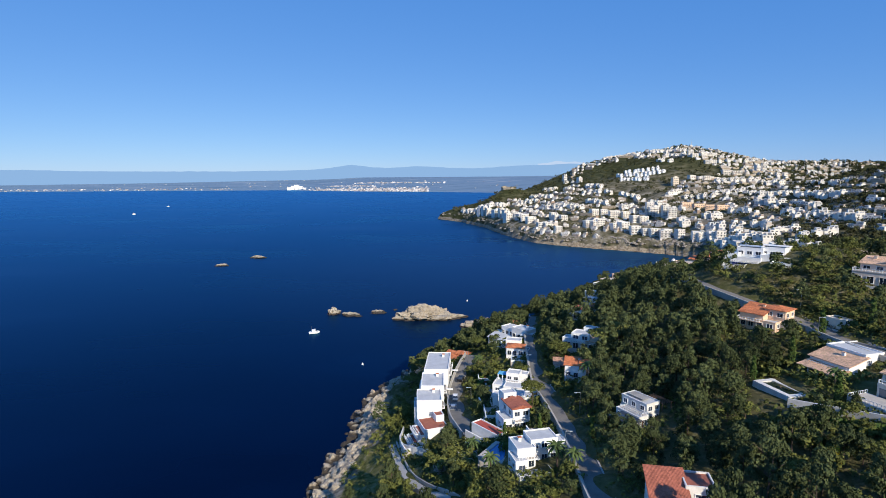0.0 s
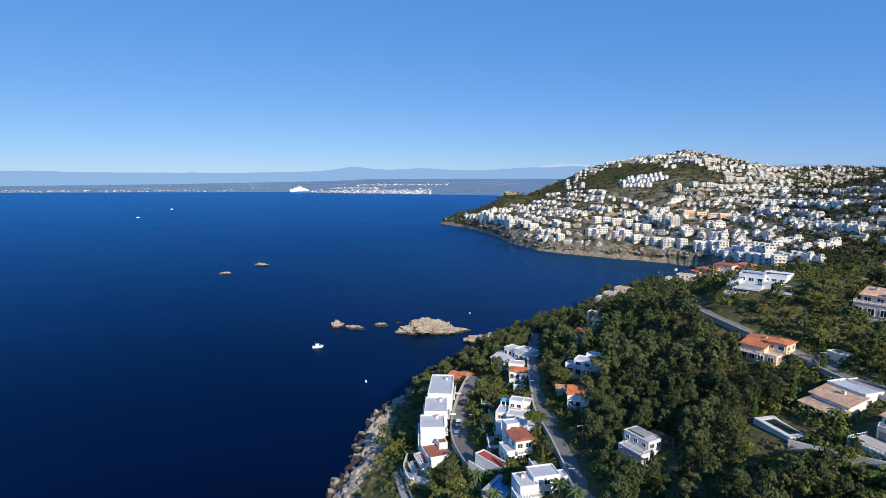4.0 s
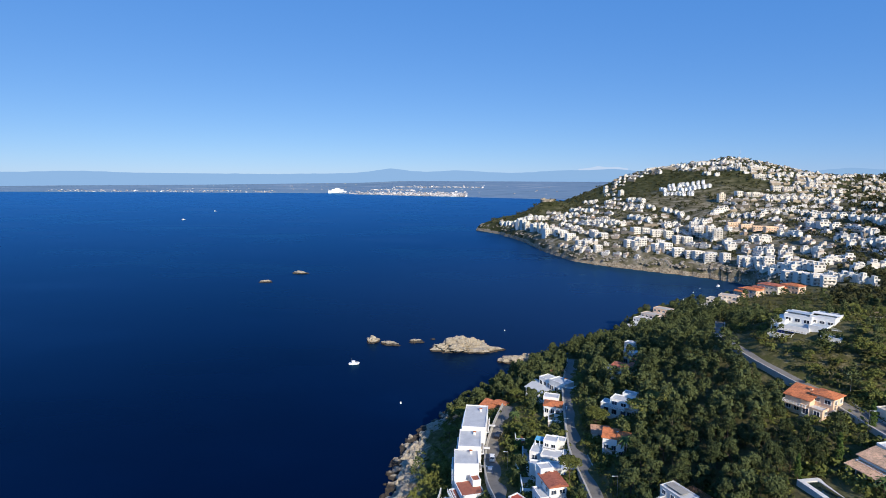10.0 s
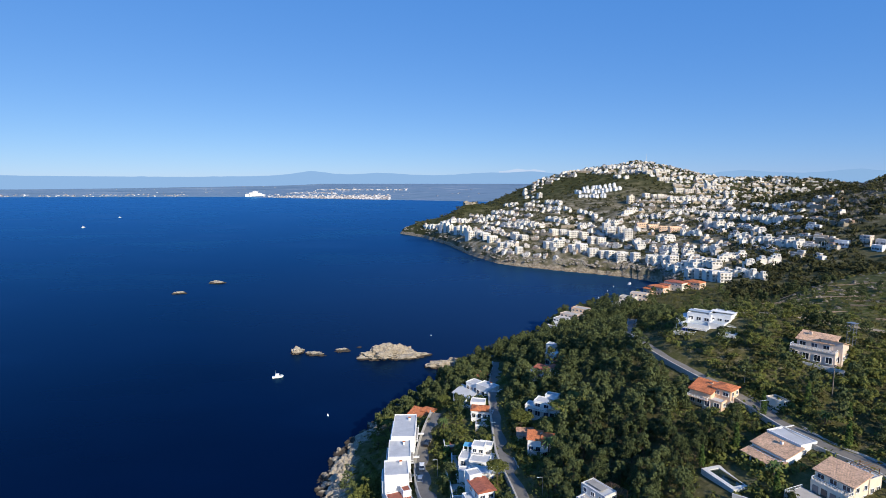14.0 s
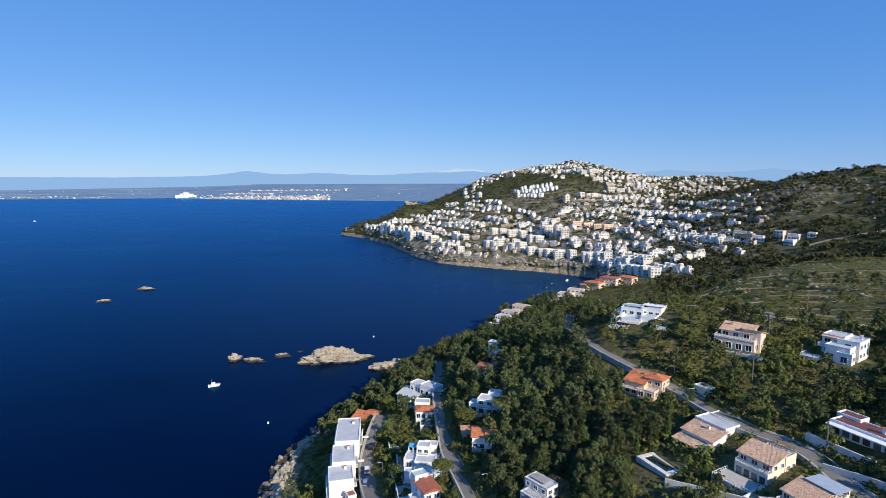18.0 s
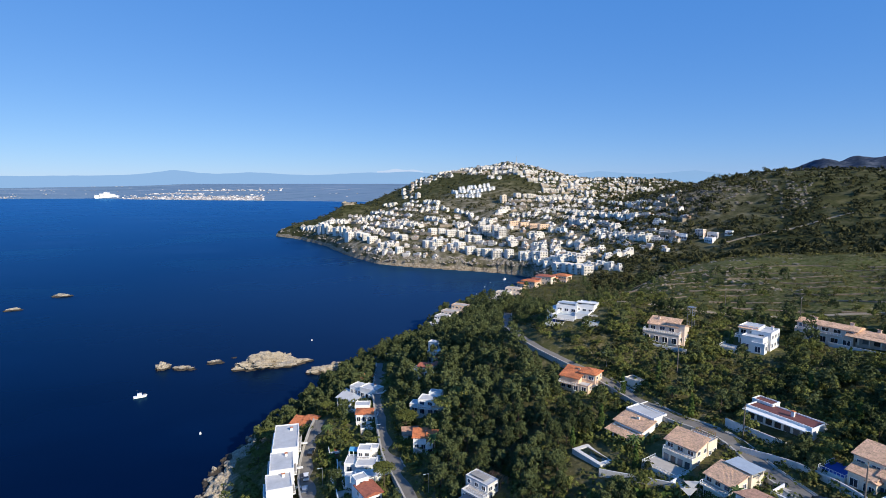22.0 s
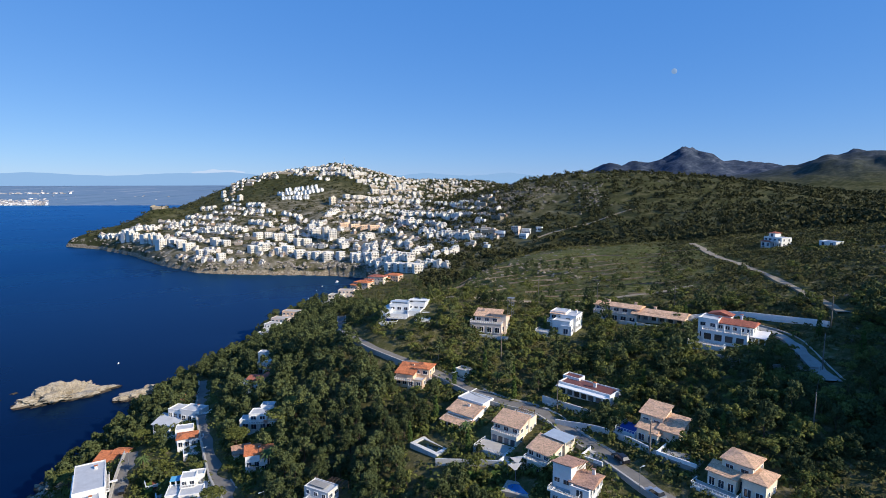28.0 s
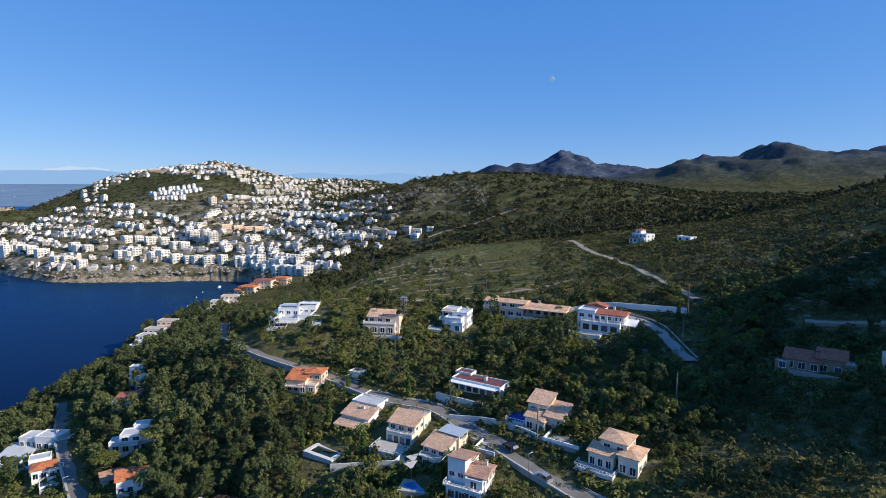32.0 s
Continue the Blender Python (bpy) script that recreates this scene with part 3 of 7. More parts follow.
            part("canopy", box(cx, cy, z0, w, d, t), m_, root)
        elif kind == "posts":
            cx, cy, z0, w, h, n = a
            for i in range(n):
                part("pillar", box(cx - w / 2 + w * i / (n - 1), cy, z0, 0.3, 0.3, h), wall, root)
        elif kind == "pergola":
            cx, cy, z0, w, d, h = a
            p_ = new("pergola")
            p_.parent = root
            for sx in (-1, 1):
                for sy in (-1, 1):
                    part("post", box(cx + sx * w / 2, cy + sy * d / 2, z0, 0.16, 0.16, h), TIMBER, p_)
            for i in range(7):
                part("slat", box(cx - w / 2 + w * i / 6, cy, z0 + h, 0.1, d + 0.6, 0.14), TIMBER, p_)
        elif kind == "stairs":
            cx, cy, z0, w, n, dx = a
            st = bmesh.new()
            for i in range(n):
                add_box(st, cx + i * 0.3 * dx, cy, z0 - 0.6, 0.3, w, 0.6 + (n - i) * 0.175)
            part("staircase", st, PAVING, root, "pale stone outside stair")
        elif kind == "arch":        # row of dark panels painting in the shade of bays under a storey
            cx, cy, z0, w, h, n = a
            for i in range(n):
                part("bay", box(cx - w / 2 + w * (i + 0.5) / n, cy, z0, w / n * 0.68, 0.1, h), SHADE, root)
        elif kind == "slabwall":
            cx, cy, z0, w, d, h, m_ = a
            part("side_wall", box(cx, cy, z0, w, d, h), m_, root)
    HOUSES.append((x, y, reach * size * 0.8 if spread is None else spread))
    return root


def pool(x, y, rz, w, d, label, water=POOLBLUE, deck=PAVING, lift=0.4, margin=1.6, wide=None, z=None, round_=False):
    base = (ground_z(x, y) if z is None else z) + lift
    root = thing("swimming_pool", x, y, base, rz, label, "swimming pool")
    rim = bmesh.new()
    W, D = w + 2 * margin, d + 2 * margin
    for sx, sy, ww, dd in ((0, -1, W, margin), (0, 1, W, margin), (-1, 0, margin, d), (1, 0, margin, d)):
        add_box(rim, sx * (w + margin) / 2, sy * (d + margin) / 2, -4, ww, dd, 4)
    part("deck", rim, deck, root)
    if round_:
        wb = bmesh.new()
        bmesh.ops.create_cone(wb, cap_ends=True, segments=28, radius1=1, radius2=1, depth=1, matrix=Matrix.Translation((0, 0, -0.3)) @ Matrix.Diagonal((w / 2 * 0.98, d / 2 * 0.98, 0.5, 1)))
        part("surround", box(0, 0, -0.6, w - 0.01, d - 0.01, 0.5), deck, root)
        part("water", wb, water, root)
    else:
        part("water", box(0, 0, -1.0, w - 0.01, d - 0.01, 0.8), water, root)
    HOUSES.append((x, y, max(W, D) / 2 + 1.5))
    return root


def ribbon(points, width, lift, thick=0.25, step=3.0, smooth=2):
    """A strip that follows the ground along a line of plan points; width one number or one for each point."""
    P = np.array(points, float)
    for _ in range(smooth):
        Q = [P[0]]
        for a, b in zip(P[:-1], P[1:]):
            Q += [a * 0.75 + b * 0.25, a * 0.25 + b * 0.75]
        P = np.array(Q + [P[-1]])
    seg = np.hypot(*np.diff(P[:, :2], axis=0).T)
    s = np.concatenate([[0], np.cumsum(seg)])
    u = np.linspace(0, s[-1], max(3, int(s[-1] / step)))
    X, Y = np.interp(u, s, P[:, 0]), np.interp(u, s, P[:, 1])
    tx, ty = np.gradient(X), np.gradient(Y)
    n = np.hypot(tx, ty)
    nx, ny = -ty / n, tx / n
    Z = height(X, Y)
    k = np.ones(5) / 5
    Z = np.convolve(np.pad(Z, 2, mode="edge"), k, "valid")
    return X, Y, Z + lift, nx, ny


def strip_mesh(X, Y, Z, nx, ny, a, b, h, drop=1.5):
    """A strip between offsets a and b from the line, h above it, with sides going down."""
    n = len(X)
    v, f = [], []
    for o, z in ((a, h), (b, h), (b, -drop), (a, -drop)):
        v.append(np.stack([X + nx * o, Y + ny * o, Z + z], 1))
    v = np.concatenate(v)
    for i in range(n - 1):
        for p, q in ((0, 1), (1, 2), (3, 0)):
            f.append((p * n + i, p * n + i + 1, q * n + i + 1, q * n + i))
    me = bpy.data.meshes.new("strip")
    me.from_pydata(v.tolist(), [], f)
    bm = bmesh.new()
    bm.from_mesh(me)
    bmesh.ops.recalc_face_normals(bm, faces=bm.faces)
    bm.to_mesh(me)
    bm.free()
    return me


ROADS = []       # plan lines of roads: points, half width


def road(name, points, width, label, material=ASPHALT, kerb=True, lift=0.35, wall_left=0.0, wall_right=0.0, line=False):
    X, Y, Z, nx, ny = ribbon(points, width, lift)
    r = tagged(mesh_part(name, strip_mesh(X, Y, Z, nx, ny, -width / 2, width / 2, 0), material), label, "road", kind="structure")
    for side, wh in ((1, wall_left), (-1, wall_right)):
        if kerb:
            o = sorted((side * width / 2, side * (width / 2 + 0.3)))
            mesh_part("kerb", strip_mesh(X, Y, Z, nx, ny, *o, 0.14), KERB, r)
        if wh:
            o = sorted((side * (width / 2 + 0.32), side * (width / 2 + 0.62)))
            mesh_part("roadside_wall", strip_mesh(X, Y, Z, nx, ny, *o, wh, 3), KERB, r)
    ROADS.append((np.stack([X, Y], 1), width / 2))
    return r


# ---- ground and water ----
def ground_sheet():
    az = np.concatenate([np.arange(-180, -56, 4), np.arange(-56, 96, 0.3), np.arange(96, 180, 4)])
    rr = np.concatenate([[0.01], np.geomspace(2, 60, 16), np.geomspace(64, 1700, 360), np.geomspace(1730, 6500, 110)])
    A, R = np.meshgrid(np.radians(az), rr, indexing="ij")
    X, Y = R * np.sin(A), R * np.cos(A)
    Z = height(X, Y)
    n, m = X.shape
    i, j = np.arange(n)[:, None], np.arange(m - 1)[None]
    i2 = (i + 1) % n
    f = np.stack([i * m + j, i2 * m + j, i2 * m + j + 1, i * m + j + 1], -1).reshape(-1, 4)
    me = bpy.data.meshes.new("ground")
    me.from_pydata(np.stack([X, Y, Z], -1).reshape(-1, 3).tolist(), [], f[:, ::-1].tolist())
    me.shade_smooth()
    return me


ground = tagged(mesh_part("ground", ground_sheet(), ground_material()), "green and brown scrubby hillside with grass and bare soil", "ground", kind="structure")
water_me = bpy.data.meshes.new("water")
water_me.from_pydata([(-9000, -3000, 0), (9000, -3000, 0), (9000, 9000, 0), (-9000, 9000, 0)], [], [(0, 1, 2, 3)])
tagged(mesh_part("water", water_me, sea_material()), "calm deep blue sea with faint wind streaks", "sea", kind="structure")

# ---- roads and tracks ----
road("road", [(14, 194), (9.8, 177), (7.5, 167), (6.4, 153), (7.2, 141), (9.8, 128)], 5.2, "grey asphalt parking street above the sea terraces", wall_left=0, wall_right=0.9)
road("road", [(47, 252), (37, 205), (33.4, 183), (31.3, 163), (29.1, 145), (29.9, 128), (30.4, 115), (29.7, 101), (28.3, 90), (27.8, 80), (27, 55), (25, 10)], 4.0, "worn grey asphalt lane winding between pine gardens", wall_right=0.5)
road("road", [(141, 312), (112, 250), (92, 205), (84.5, 182), (81.5, 162), (84.8, 147), (89.6, 134), (91.7, 120), (92.5, 106), (97, 99), (98.5, 92), (95.4, 82), (93, 72), (90.7, 62), (89, 50), (86, 25), (80, -20)], 3.9, "grey asphalt hillside road past the villas", wall_left=0.25, wall_right=0.25)
road("dirt_track", [(336, 194), (292, 157), (251, 116.5), (207, 75), (190, 60)], 4.0, "pale dirt track crossing the scrubby plateau", DIRT, kerb=False, lift=0.25)
road("dirt_track", [(100, 205), (120, 180), (129, 165), (167, 150), (184, 142), (215, 120)], 2.6, "narrow beige earth path along the field edge", DIRT, kerb=False, lift=0.25)
road("driveway", [(173, 80), (171, 71), (166, 64), (155, 55), (146, 47)], 4.0, "pale concrete driveway curving up to the white villa", CONCRETE, kerb=False, lift=0.3, wall_left=0.5)
road("dirt_track", [(400, 400), (440, 380), (470, 370), (500, 355)], 4.0, "pale dirt track below the knoll houses", DIRT, kerb=False, lift=0.4)
road("footpath", [(-12, 142), (-10, 133), (-7.2, 119), (-2.4, 109), (2, 102), (5, 96)], 1.8, "pale walled coastal footpath", PAVING, kerb=False, lift=0.35, wall_left=0.8)

# ---- sea terraces: four stepped apartment blocks ----
SEA = "stepped sea terrace blocks"
for bx, by, rz, w, d, top in ((0.9, 174.5, -4, 7.6, 17, 22.7), (-0.8, 160.6, -1, 6.8, 11, 21.6), (-1.8, 151.0, 2, 7.0, 8.5, 20.6)):
    g0 = 11.5
    house("terrace_block", "white flat-roofed terrace block stepping down to the sea", bx, by, rz,
          [(0, 0, 0, w, d, top - g0, "flat", "L3 R2"), (-w / 2 - 0.3, 0.5, 0, 0.8, d - 1.5, top - g0 - 3, "flat", "L3")],
          [("balcony", w / 2 + 0.45, -1, top - g0 - 2.9, 0.9, d * 0.6), ("chimney", w * 0.2, d * 0.25, top - g0 + 0.4, 0.7), ("slab", w / 2 + 1.4, 1.5, top - g0 - 4.4, 2.8, 1.0, 0.25, WHITE)],
          z=g0 + (top - g0) * 0.16, group=SEA, flat=GREYROOF)
house("terrace_block", "white terrace block with dark red roof terrace and balconies", -1.5, 141.6, 18,
      [(0.8, 0, 0, 6.6, 7.4, 6.2, "flat", "R2"), (-3.2, -0.6, 0, 2.4, 6.4, 4.6, "flat", "L2"), (3.0, 1.6, 6.2, 2.4, 3.0, 2.0, "flat", "R1"), (-5.0, -1.0, 0, 2.2, 5.6, 2.4, "flat", "L2")],
      [("balcony", -4.4, -0.8, 4.6, 1.4, 6), ("balcony", -6.3, -1.2, 2.4, 1.4, 5.4), ("slab", 0.4, 0, 6.3, 4.5, 6, 0.06, TERRACOTTA)], z=11.2, group=SEA, flat=TERRACOTTA)

# ---- houses between the two lanes ----
house("house", "white house with small red tiled roof and balcony", 19.8, 126.5, 16,
      [(0, 0, 0, 4.4, 6.0, 6.6, "gabley", "F2 L2 R2"), (-3.2, -0.5, 0, 2.6, 5, 3.4, "flat", "F1 L1"), (-0.5, 4.0, 0, 3.4, 3, 8.2, "flat", "F1")],
      [("balcony", -0.2, -3.6, 3.0, 4.0, 1.2)], tile=RED)
house("pool_house", "low white building with flat dark red roof and court wall", 12.9, 123.5, 38,
      [(0, 0, 0, 3.0, 9.0, 3.0, "flat", "F1 R2")], [("slabwall", -2.6, -1, -3, 0.3, 13, 4.0, WHITE), ("slabwall", -0.6, -7.4, -3, 4.2, 0.3, 4.0, WHITE)], flat=REDROOF)
house("house", "large white flat-roofed house with stepped terraces", 20.0, 105.0, 12,
      [(2.4, 1.2, 0, 6.6, 5.0, 6.2, "flat", "F3 R2"), (-2.6, 0, 0, 4.4, 6.0, 5.2, "flat", "F2 L2"), (-4.4, -2.4, 0, 3.0, 5.0, 3.0, "flat", "F1 L2"), (7.0, 2.6, 0, 3.6, 3.2, 3.6, "flat", "F1 R1")],
      [("chimney", -2.8, 1, 5.6, 0.7), ("balcony", -2.6, -3.6, 2.9, 4.4, 1.3), ("terrace", -2.0, -6.2, 0.3, 8.0, 3.4, 4.0, OLDWHITE)], size=0.88)
pool(14.0, 111.8, -35, 4.2, 6.2, "dark blue swimming pool on a pale paved deck", margin=0.9, lift=0.8)
house("house", "white cubic house with turquoise awning and roof terrace", 22.0, 147.5, -20,
      [(0, 1.5, 0, 4.2, 4.0, 6.4, "flat", "F2 R1 L1"), (1.4, -3.4, 0, 6.4, 5.2, 3.6, "flat", "F3 R2"), (-4.0, -1.2, 0, 3.4, 6.0, 3.0, "flat", "F1 L2"), (1.6, 5.4, 0, 4.6, 3.4, 4.6, "flat", "F1 R1"), (5.6, -0.6, 0, 3.0, 4.6, 2.8, "flat", "R2")],
      [("slab", -3.6, 2.2, 5.2, 3.4, 3.0, 0.16, BLUEPAINT), ("posts", -3.6, 0.9, 3.0, 3.0, 2.2, 3), ("balcony", 0, -1.2, 3.9, 4.2, 1.4)], size=0.88)
house("house", "white and grey flat-roofed house with deep blue doors", 20.8, 137.2, -8,
      [(0, 0, 0, 5.6, 3.6, 3.0, "flat", "F1 L1"), (4.6, 0.4, 0, 3.4, 4.2, 2.6, "flat", "F1"), (-4.2, 1.2, 0, 2.8, 2.6, 2.4, "flat", "")],
      [("slabwall", -0.8, -1.83, 0.1, 2.2, 0.06, 2.2, BLUE_PAINT_SHADE), ("slabwall", 4.6, -1.74, 0.1, 2.4, 0.06, 2.0, BLUE_PAINT_SHADE)])
house("cabin", "small rustic house with sloping orange tiled roofs", 6.6, 199, -35,
      [(0, 0, 0, 6.6, 4.4, 2.8, "shed", "F2 R1"), (3.2, 2.6, 0, 4.2, 4.0, 4.2, "gable", "F1 R1")], tile=CLAY, wall=CREAM)
house("house", "white house with hipped orange tiled roof", 27.0, 176.8, -15,
      [(0, 0, 0, 6.6, 5.4, 3.6, "hip", "F3 R2 L1"), (-1.4, 5.4, 0, 6.0, 4.6, 4.6, "flat", "F2 L2"), (4.2, -1.2, 0, 2.4, 3.0, 2.6, "flat", "F1")],
      [("slabwall", 4, -4.6, -2, 6, 0.25, 2.8, WHITE)], tile=CLAY, size=0.85)
house("house", "long white stepped house above the shore pines", 33.0, 197.5, -50,
      [(0, 0, 0, 7.4, 5.2, 4.4, "flat", "F3 R2"), (-6.6, 0.6, 0, 6.0, 4.8, 3.4, "flat", "F3 L1"), (4.6, -2.6, 0, 4.6, 4.2, 3.0, "flat", "F2 R2"), (7.6, 1.0, 0, 4.0, 4.4, 3.6, "flat", "F1 R1")],
      [("chimney", 1.0, 1.0, 4.8, 0.8)])
house("house", "low grey-roofed house with glazed front", 25.2, 201.5, -48, [(0, 0, 0, 8.6, 5.4, 3.0, "shed", "F4 R2")], tile=GREYROOF)
house("house", "small house with flat tiled roof among pines", 34.0, 224, -40, [(0, 0, 0, 6.6, 4.2, 2.8, "shed", "F2 R1")], tile=CLAY, wall=CREAM)
house("house", "white and tan house with roof terrace among pines", 44.6, 159.4, -33,
      [(0, 0, 0, 5.4, 4.4, 5.4, "flat", "F2 R2"), (4.4, -0.2, 0, 4.6, 4.0, 3.4, "shed", "F2 R2"), (-3.8, -0.4, 0, 3.4, 3.6, 3.2, "flat", "F1 L1"), (1.6, 3.6, 0, 4.0, 3.0, 6.4, "flat", "F1 R1")],
      [("balcony", -0.4, -2.8, 2.7, 4.6, 1.2)], tile=TAN)
house("house", "two-level house with red tiled roofs among pines", 52.0, 187.0, -45,
      [(0, 0, 0, 5.0, 4.6, 4.6, "gable", "F2 R1"), (4.2, 1.0, 0, 4.0, 4.2, 5.6, "hip", "F1 R2"), (-4.0, -1.0, 0, 3.4, 4.0, 2.8, "flat", "F1 L1")], tile=RED)
house("tower_house", "slim white tower house above the trees", 63.0, 216.0, -40, [(0, 0, 0, 3.4, 3.4, 8.0, "flat", "F1 R1"), (2.6, 1.2, 0, 2.6, 3.0, 6.4, "flat", "R1")])
house("house", "white house with small terracotta roof above the pines", 60.0, 204.0, -40, [(0, 0, 0, 4.6, 4.0, 5.2, "flat", "F2 R1"), (3.6, -1.0, 0, 3.6, 3.8, 3.2, "shed", "F1 R1")], tile=CLAY)
house("house", "white house with orange tiled roofs and outside stair", 38.0, 141.0, -18,
      [(-1.2, 1.2, 0, 5.0, 4.6, 5.2, "shed", "F2 L1"), (3.6, 1.8, 0, 4.4, 4.6, 5.8, "gable", "F1 R2"), (2.6, -2.6, 0, 3.4, 4.0, 4.6, "flat", "F1 R1")],
      [("stairs", -2.6, -3.2, 0.2, 1.6, 9, 0.9), ("chimney", 1.0, 2.2, 6.0, 1.0), ("slab", 2.6, -2.6, 4.72, 3.0, 3.6, 0.06, TERRACOTTA)], tile=CLAY, size=0.78)
house("house", "low brown-roofed garden house beside the lane", 36.4, 150.0, -10, [(0, 0, 0, 4.4, 3.0, 2.3, "shed", "F1")], tile=BROWN, wall=OLDWHITE)
house("house", "modern grey house with flat roof and covered deck", 44.0, 109.0, 28,
      [(0, 1.0, 0, 4.4, 7.6, 5.4, "flat", "F2 L3 R2"), (-3.8, 0, 0, 3.0, 7.0, 2.8, "flat", "F1 L3")],
      [("pergola", 3.8, -1.0, 2.9, 3.0, 5.0, 2.2), ("balcony", -3.2, 0, 2.95, 2.4, 6.6), ("pergola", -7.4, -1.4, 0.2, 4.2, 6.0, 2.2), ("slab", -7.4, -1.4, 2.6, 4.4, 6.2, 0.1, PANE), ("slab", 0, 1.6, 5.9, 2.4, 5.0, 0.12, CONCRETE)], wall=OLDWHITE, size=0.88)
house("house", "house with terracotta roof terrace and tiled tower", 36.0, 74.5, -12,
      [(-1.6, 0, 0, 5.0, 7.0, 5.0, "shed", "F2 L2"), (3.0, 2.0, 0, 4.2, 4.4, 6.6, "flat", "F1 R2"), (3.0, -2.4, 0, 4.2, 4.2, 4.6, "flat", "F1 R1")], tile=RED, flat=TERRACOTTA, wall=OLDWHITE)

# ---- villas along the hillside road ----
house("villa", "peach villa with orange tiled roofs on two levels", 83.2, 133.5, -56,
      [(-1.6, -0.8, 0, 6.4, 6.0, 4.6, "shed", "F3 L2 R1"), (3.4, 1.8, 0, 5.4, 5.6, 6.4, "hip", "F2 R2"), (2.4, -2.8, 0, 5.6, 3.4, 2.6, "flat", "F2 R1")],
      [("chimney", -0.4, 1.0, 6.0, 0.9), ("balcony", -1.8, -4.4, 2.3, 6.2, 1.6), ("stairs", 6.6, -1.2, 1.2, 1.4, 10, -0.8)], wall=PEACH, tile=CLAY, dz=-0.6, size=0.88)
house("villa", "large white villa with tan tiled roofs and porch", 84.0, 108.3, -74,
      [(0, -0.4, 0, 9.6, 5.6, 5.0, "shed", "F4 L2 R2"), (-0.4, 5.4, 0, 9.6, 6.0, 7.4, "flat", "R2"), (0.2, -5.0, 0, 9.8, 3.4, 0.5, "none", "")],
      [("porch", 0, -5.0, 0.5, 9.8, 3.6, 2.3, 5), ("balcony", 0, -3.9, 3.1, 9.0, 1.2), ("chimney", 0.6, 0.6, 6.4, 0.9), ("slabwall", 5.2, 9.0, 1.5, 0.3, 6, 3.0, WHITE), ("slabwall", -4.8, 9.2, 5.4, 0.3, 6, 2.2, WHITE)], tile=TAN, dz=-2.2, size=0.86)
pool(70.3, 105.3, -78, 7.0, 2.8, "drained murky pool on a raised pale deck", water=POOLDARK, deck=OLDWHITE, lift=0.5, margin=1.1)
house("villa", "cream villa with tan roof, arcade and roof terrace", 86.6, 93.6, -72,
      [(0, 0, 0, 8.2, 5.6, 5.6, "shed", "F3 R2"), (1.0, 4.6, 1.5, 6.6, 4.4, 4.6, "flat", "R2"), (0.2, -3.6, 0, 8.0, 2.0, 2.9, "flat", "")],
      [("arch", 0.2, -4.64, 0.1, 7.6, 2.2, 4), ("pergola", 1.6, 5.2, 6.2, 4.0, 3.4, 1.8), ("terrace", -0.6, -8.0, 0.2, 9.6, 6.0, 4.5, OLDWHITE), ("balcony", 0.2, -3.6, 3.4, 8.0, 2.0)], wall=CREAM, tile=TAN, dz=-1.0, size=0.88)
house("villa", "white villa with curved bay, tan roof and glass canopy", 84.6, 79.4, -80,
      [(-0.4, -0.6, 0, 7.0, 6.0, 5.4, "shed", "F3 R2 L2"), (0.6, 4.6, 1.2, 6.4, 4.6, 4.8, "flat", "R2"), (-0.4, -4.4, 0, 4.6, 2.6, 3.0, "flat", "F3")],
      [("slab", 0.6, 4.6, 7.8, 7.2, 5.2, 0.12, PALEMETAL), ("posts", 0.6, 2.4, 6.0, 6.2, 1.8, 3), ("posts", 0.6, 6.8, 6.0, 6.2, 1.8, 3), ("balcony", -0.4, -4.6, 3.2, 6.6, 2.6)], wall=CREAM, tile=TAN, dz=-1.0, size=0.84)
house("villa", "tall white villa with brown tiled roofs and arched balconies", 79.6, 66.6, -72,
      [(-2.6, 1.6, 0, 4.4, 8.4, 7.0, "shedb", "F2 L2"), (2.0, 0.6, 0, 5.0, 6.4, 5.8, "gable", "F2 R3"), (0, -3.6, 0, 8.0, 3.4, 3.0, "flat", "F3 R1"), (2.2, -2.6, 3.0, 4.2, 2.6, 2.2, "flat", "F1 R1")],
      [("balcony", -1.2, -4.2, 3.2, 7.4, 2.2), ("pergola", 0.2, 2.4, 6.2, 3.4, 3.2, 1.6), ("chimney", 3.0, 2.0, 7.2, 0.8), ("arch", 0, -5.32, 0.2, 7.6, 2.1, 4)], tile=BROWN, dz=-0.8, size=0.88)
pool(73.6, 76.6, -60, 5.4, 3.2, "oval blue swimming pool on a terracotta deck", deck=PAVING, lift=0.3, margin=0.7, round_=True)
house("villa", "long low villa with flat dark red roof and glazed front", 111.0, 90.4, -78,
      [(0, 0.4, 0, 15.0, 5.4, 3.4, "flat", "R1"), (-6.2, 3.4, 0, 5.0, 3.2, 3.9, "flat", "F1"),],
      [("arch", 0, -2.36, 0.2, 14.4, 2.6, 7), ("slab", 0, -3.2, 2.9, 14.6, 2.4, 0.25, WHITE), ("chimney", 1.6, 0.6, 3.8, 1.1), ("slabwall", 7.55, 0, -2, 0.3, 6.6, 5.9, WHITE), ("slabwall", -2, -8.0, -3, 14, 0.3, 3.4, OLDWHITE)], flat=DARKROOF, dz=-0.3)
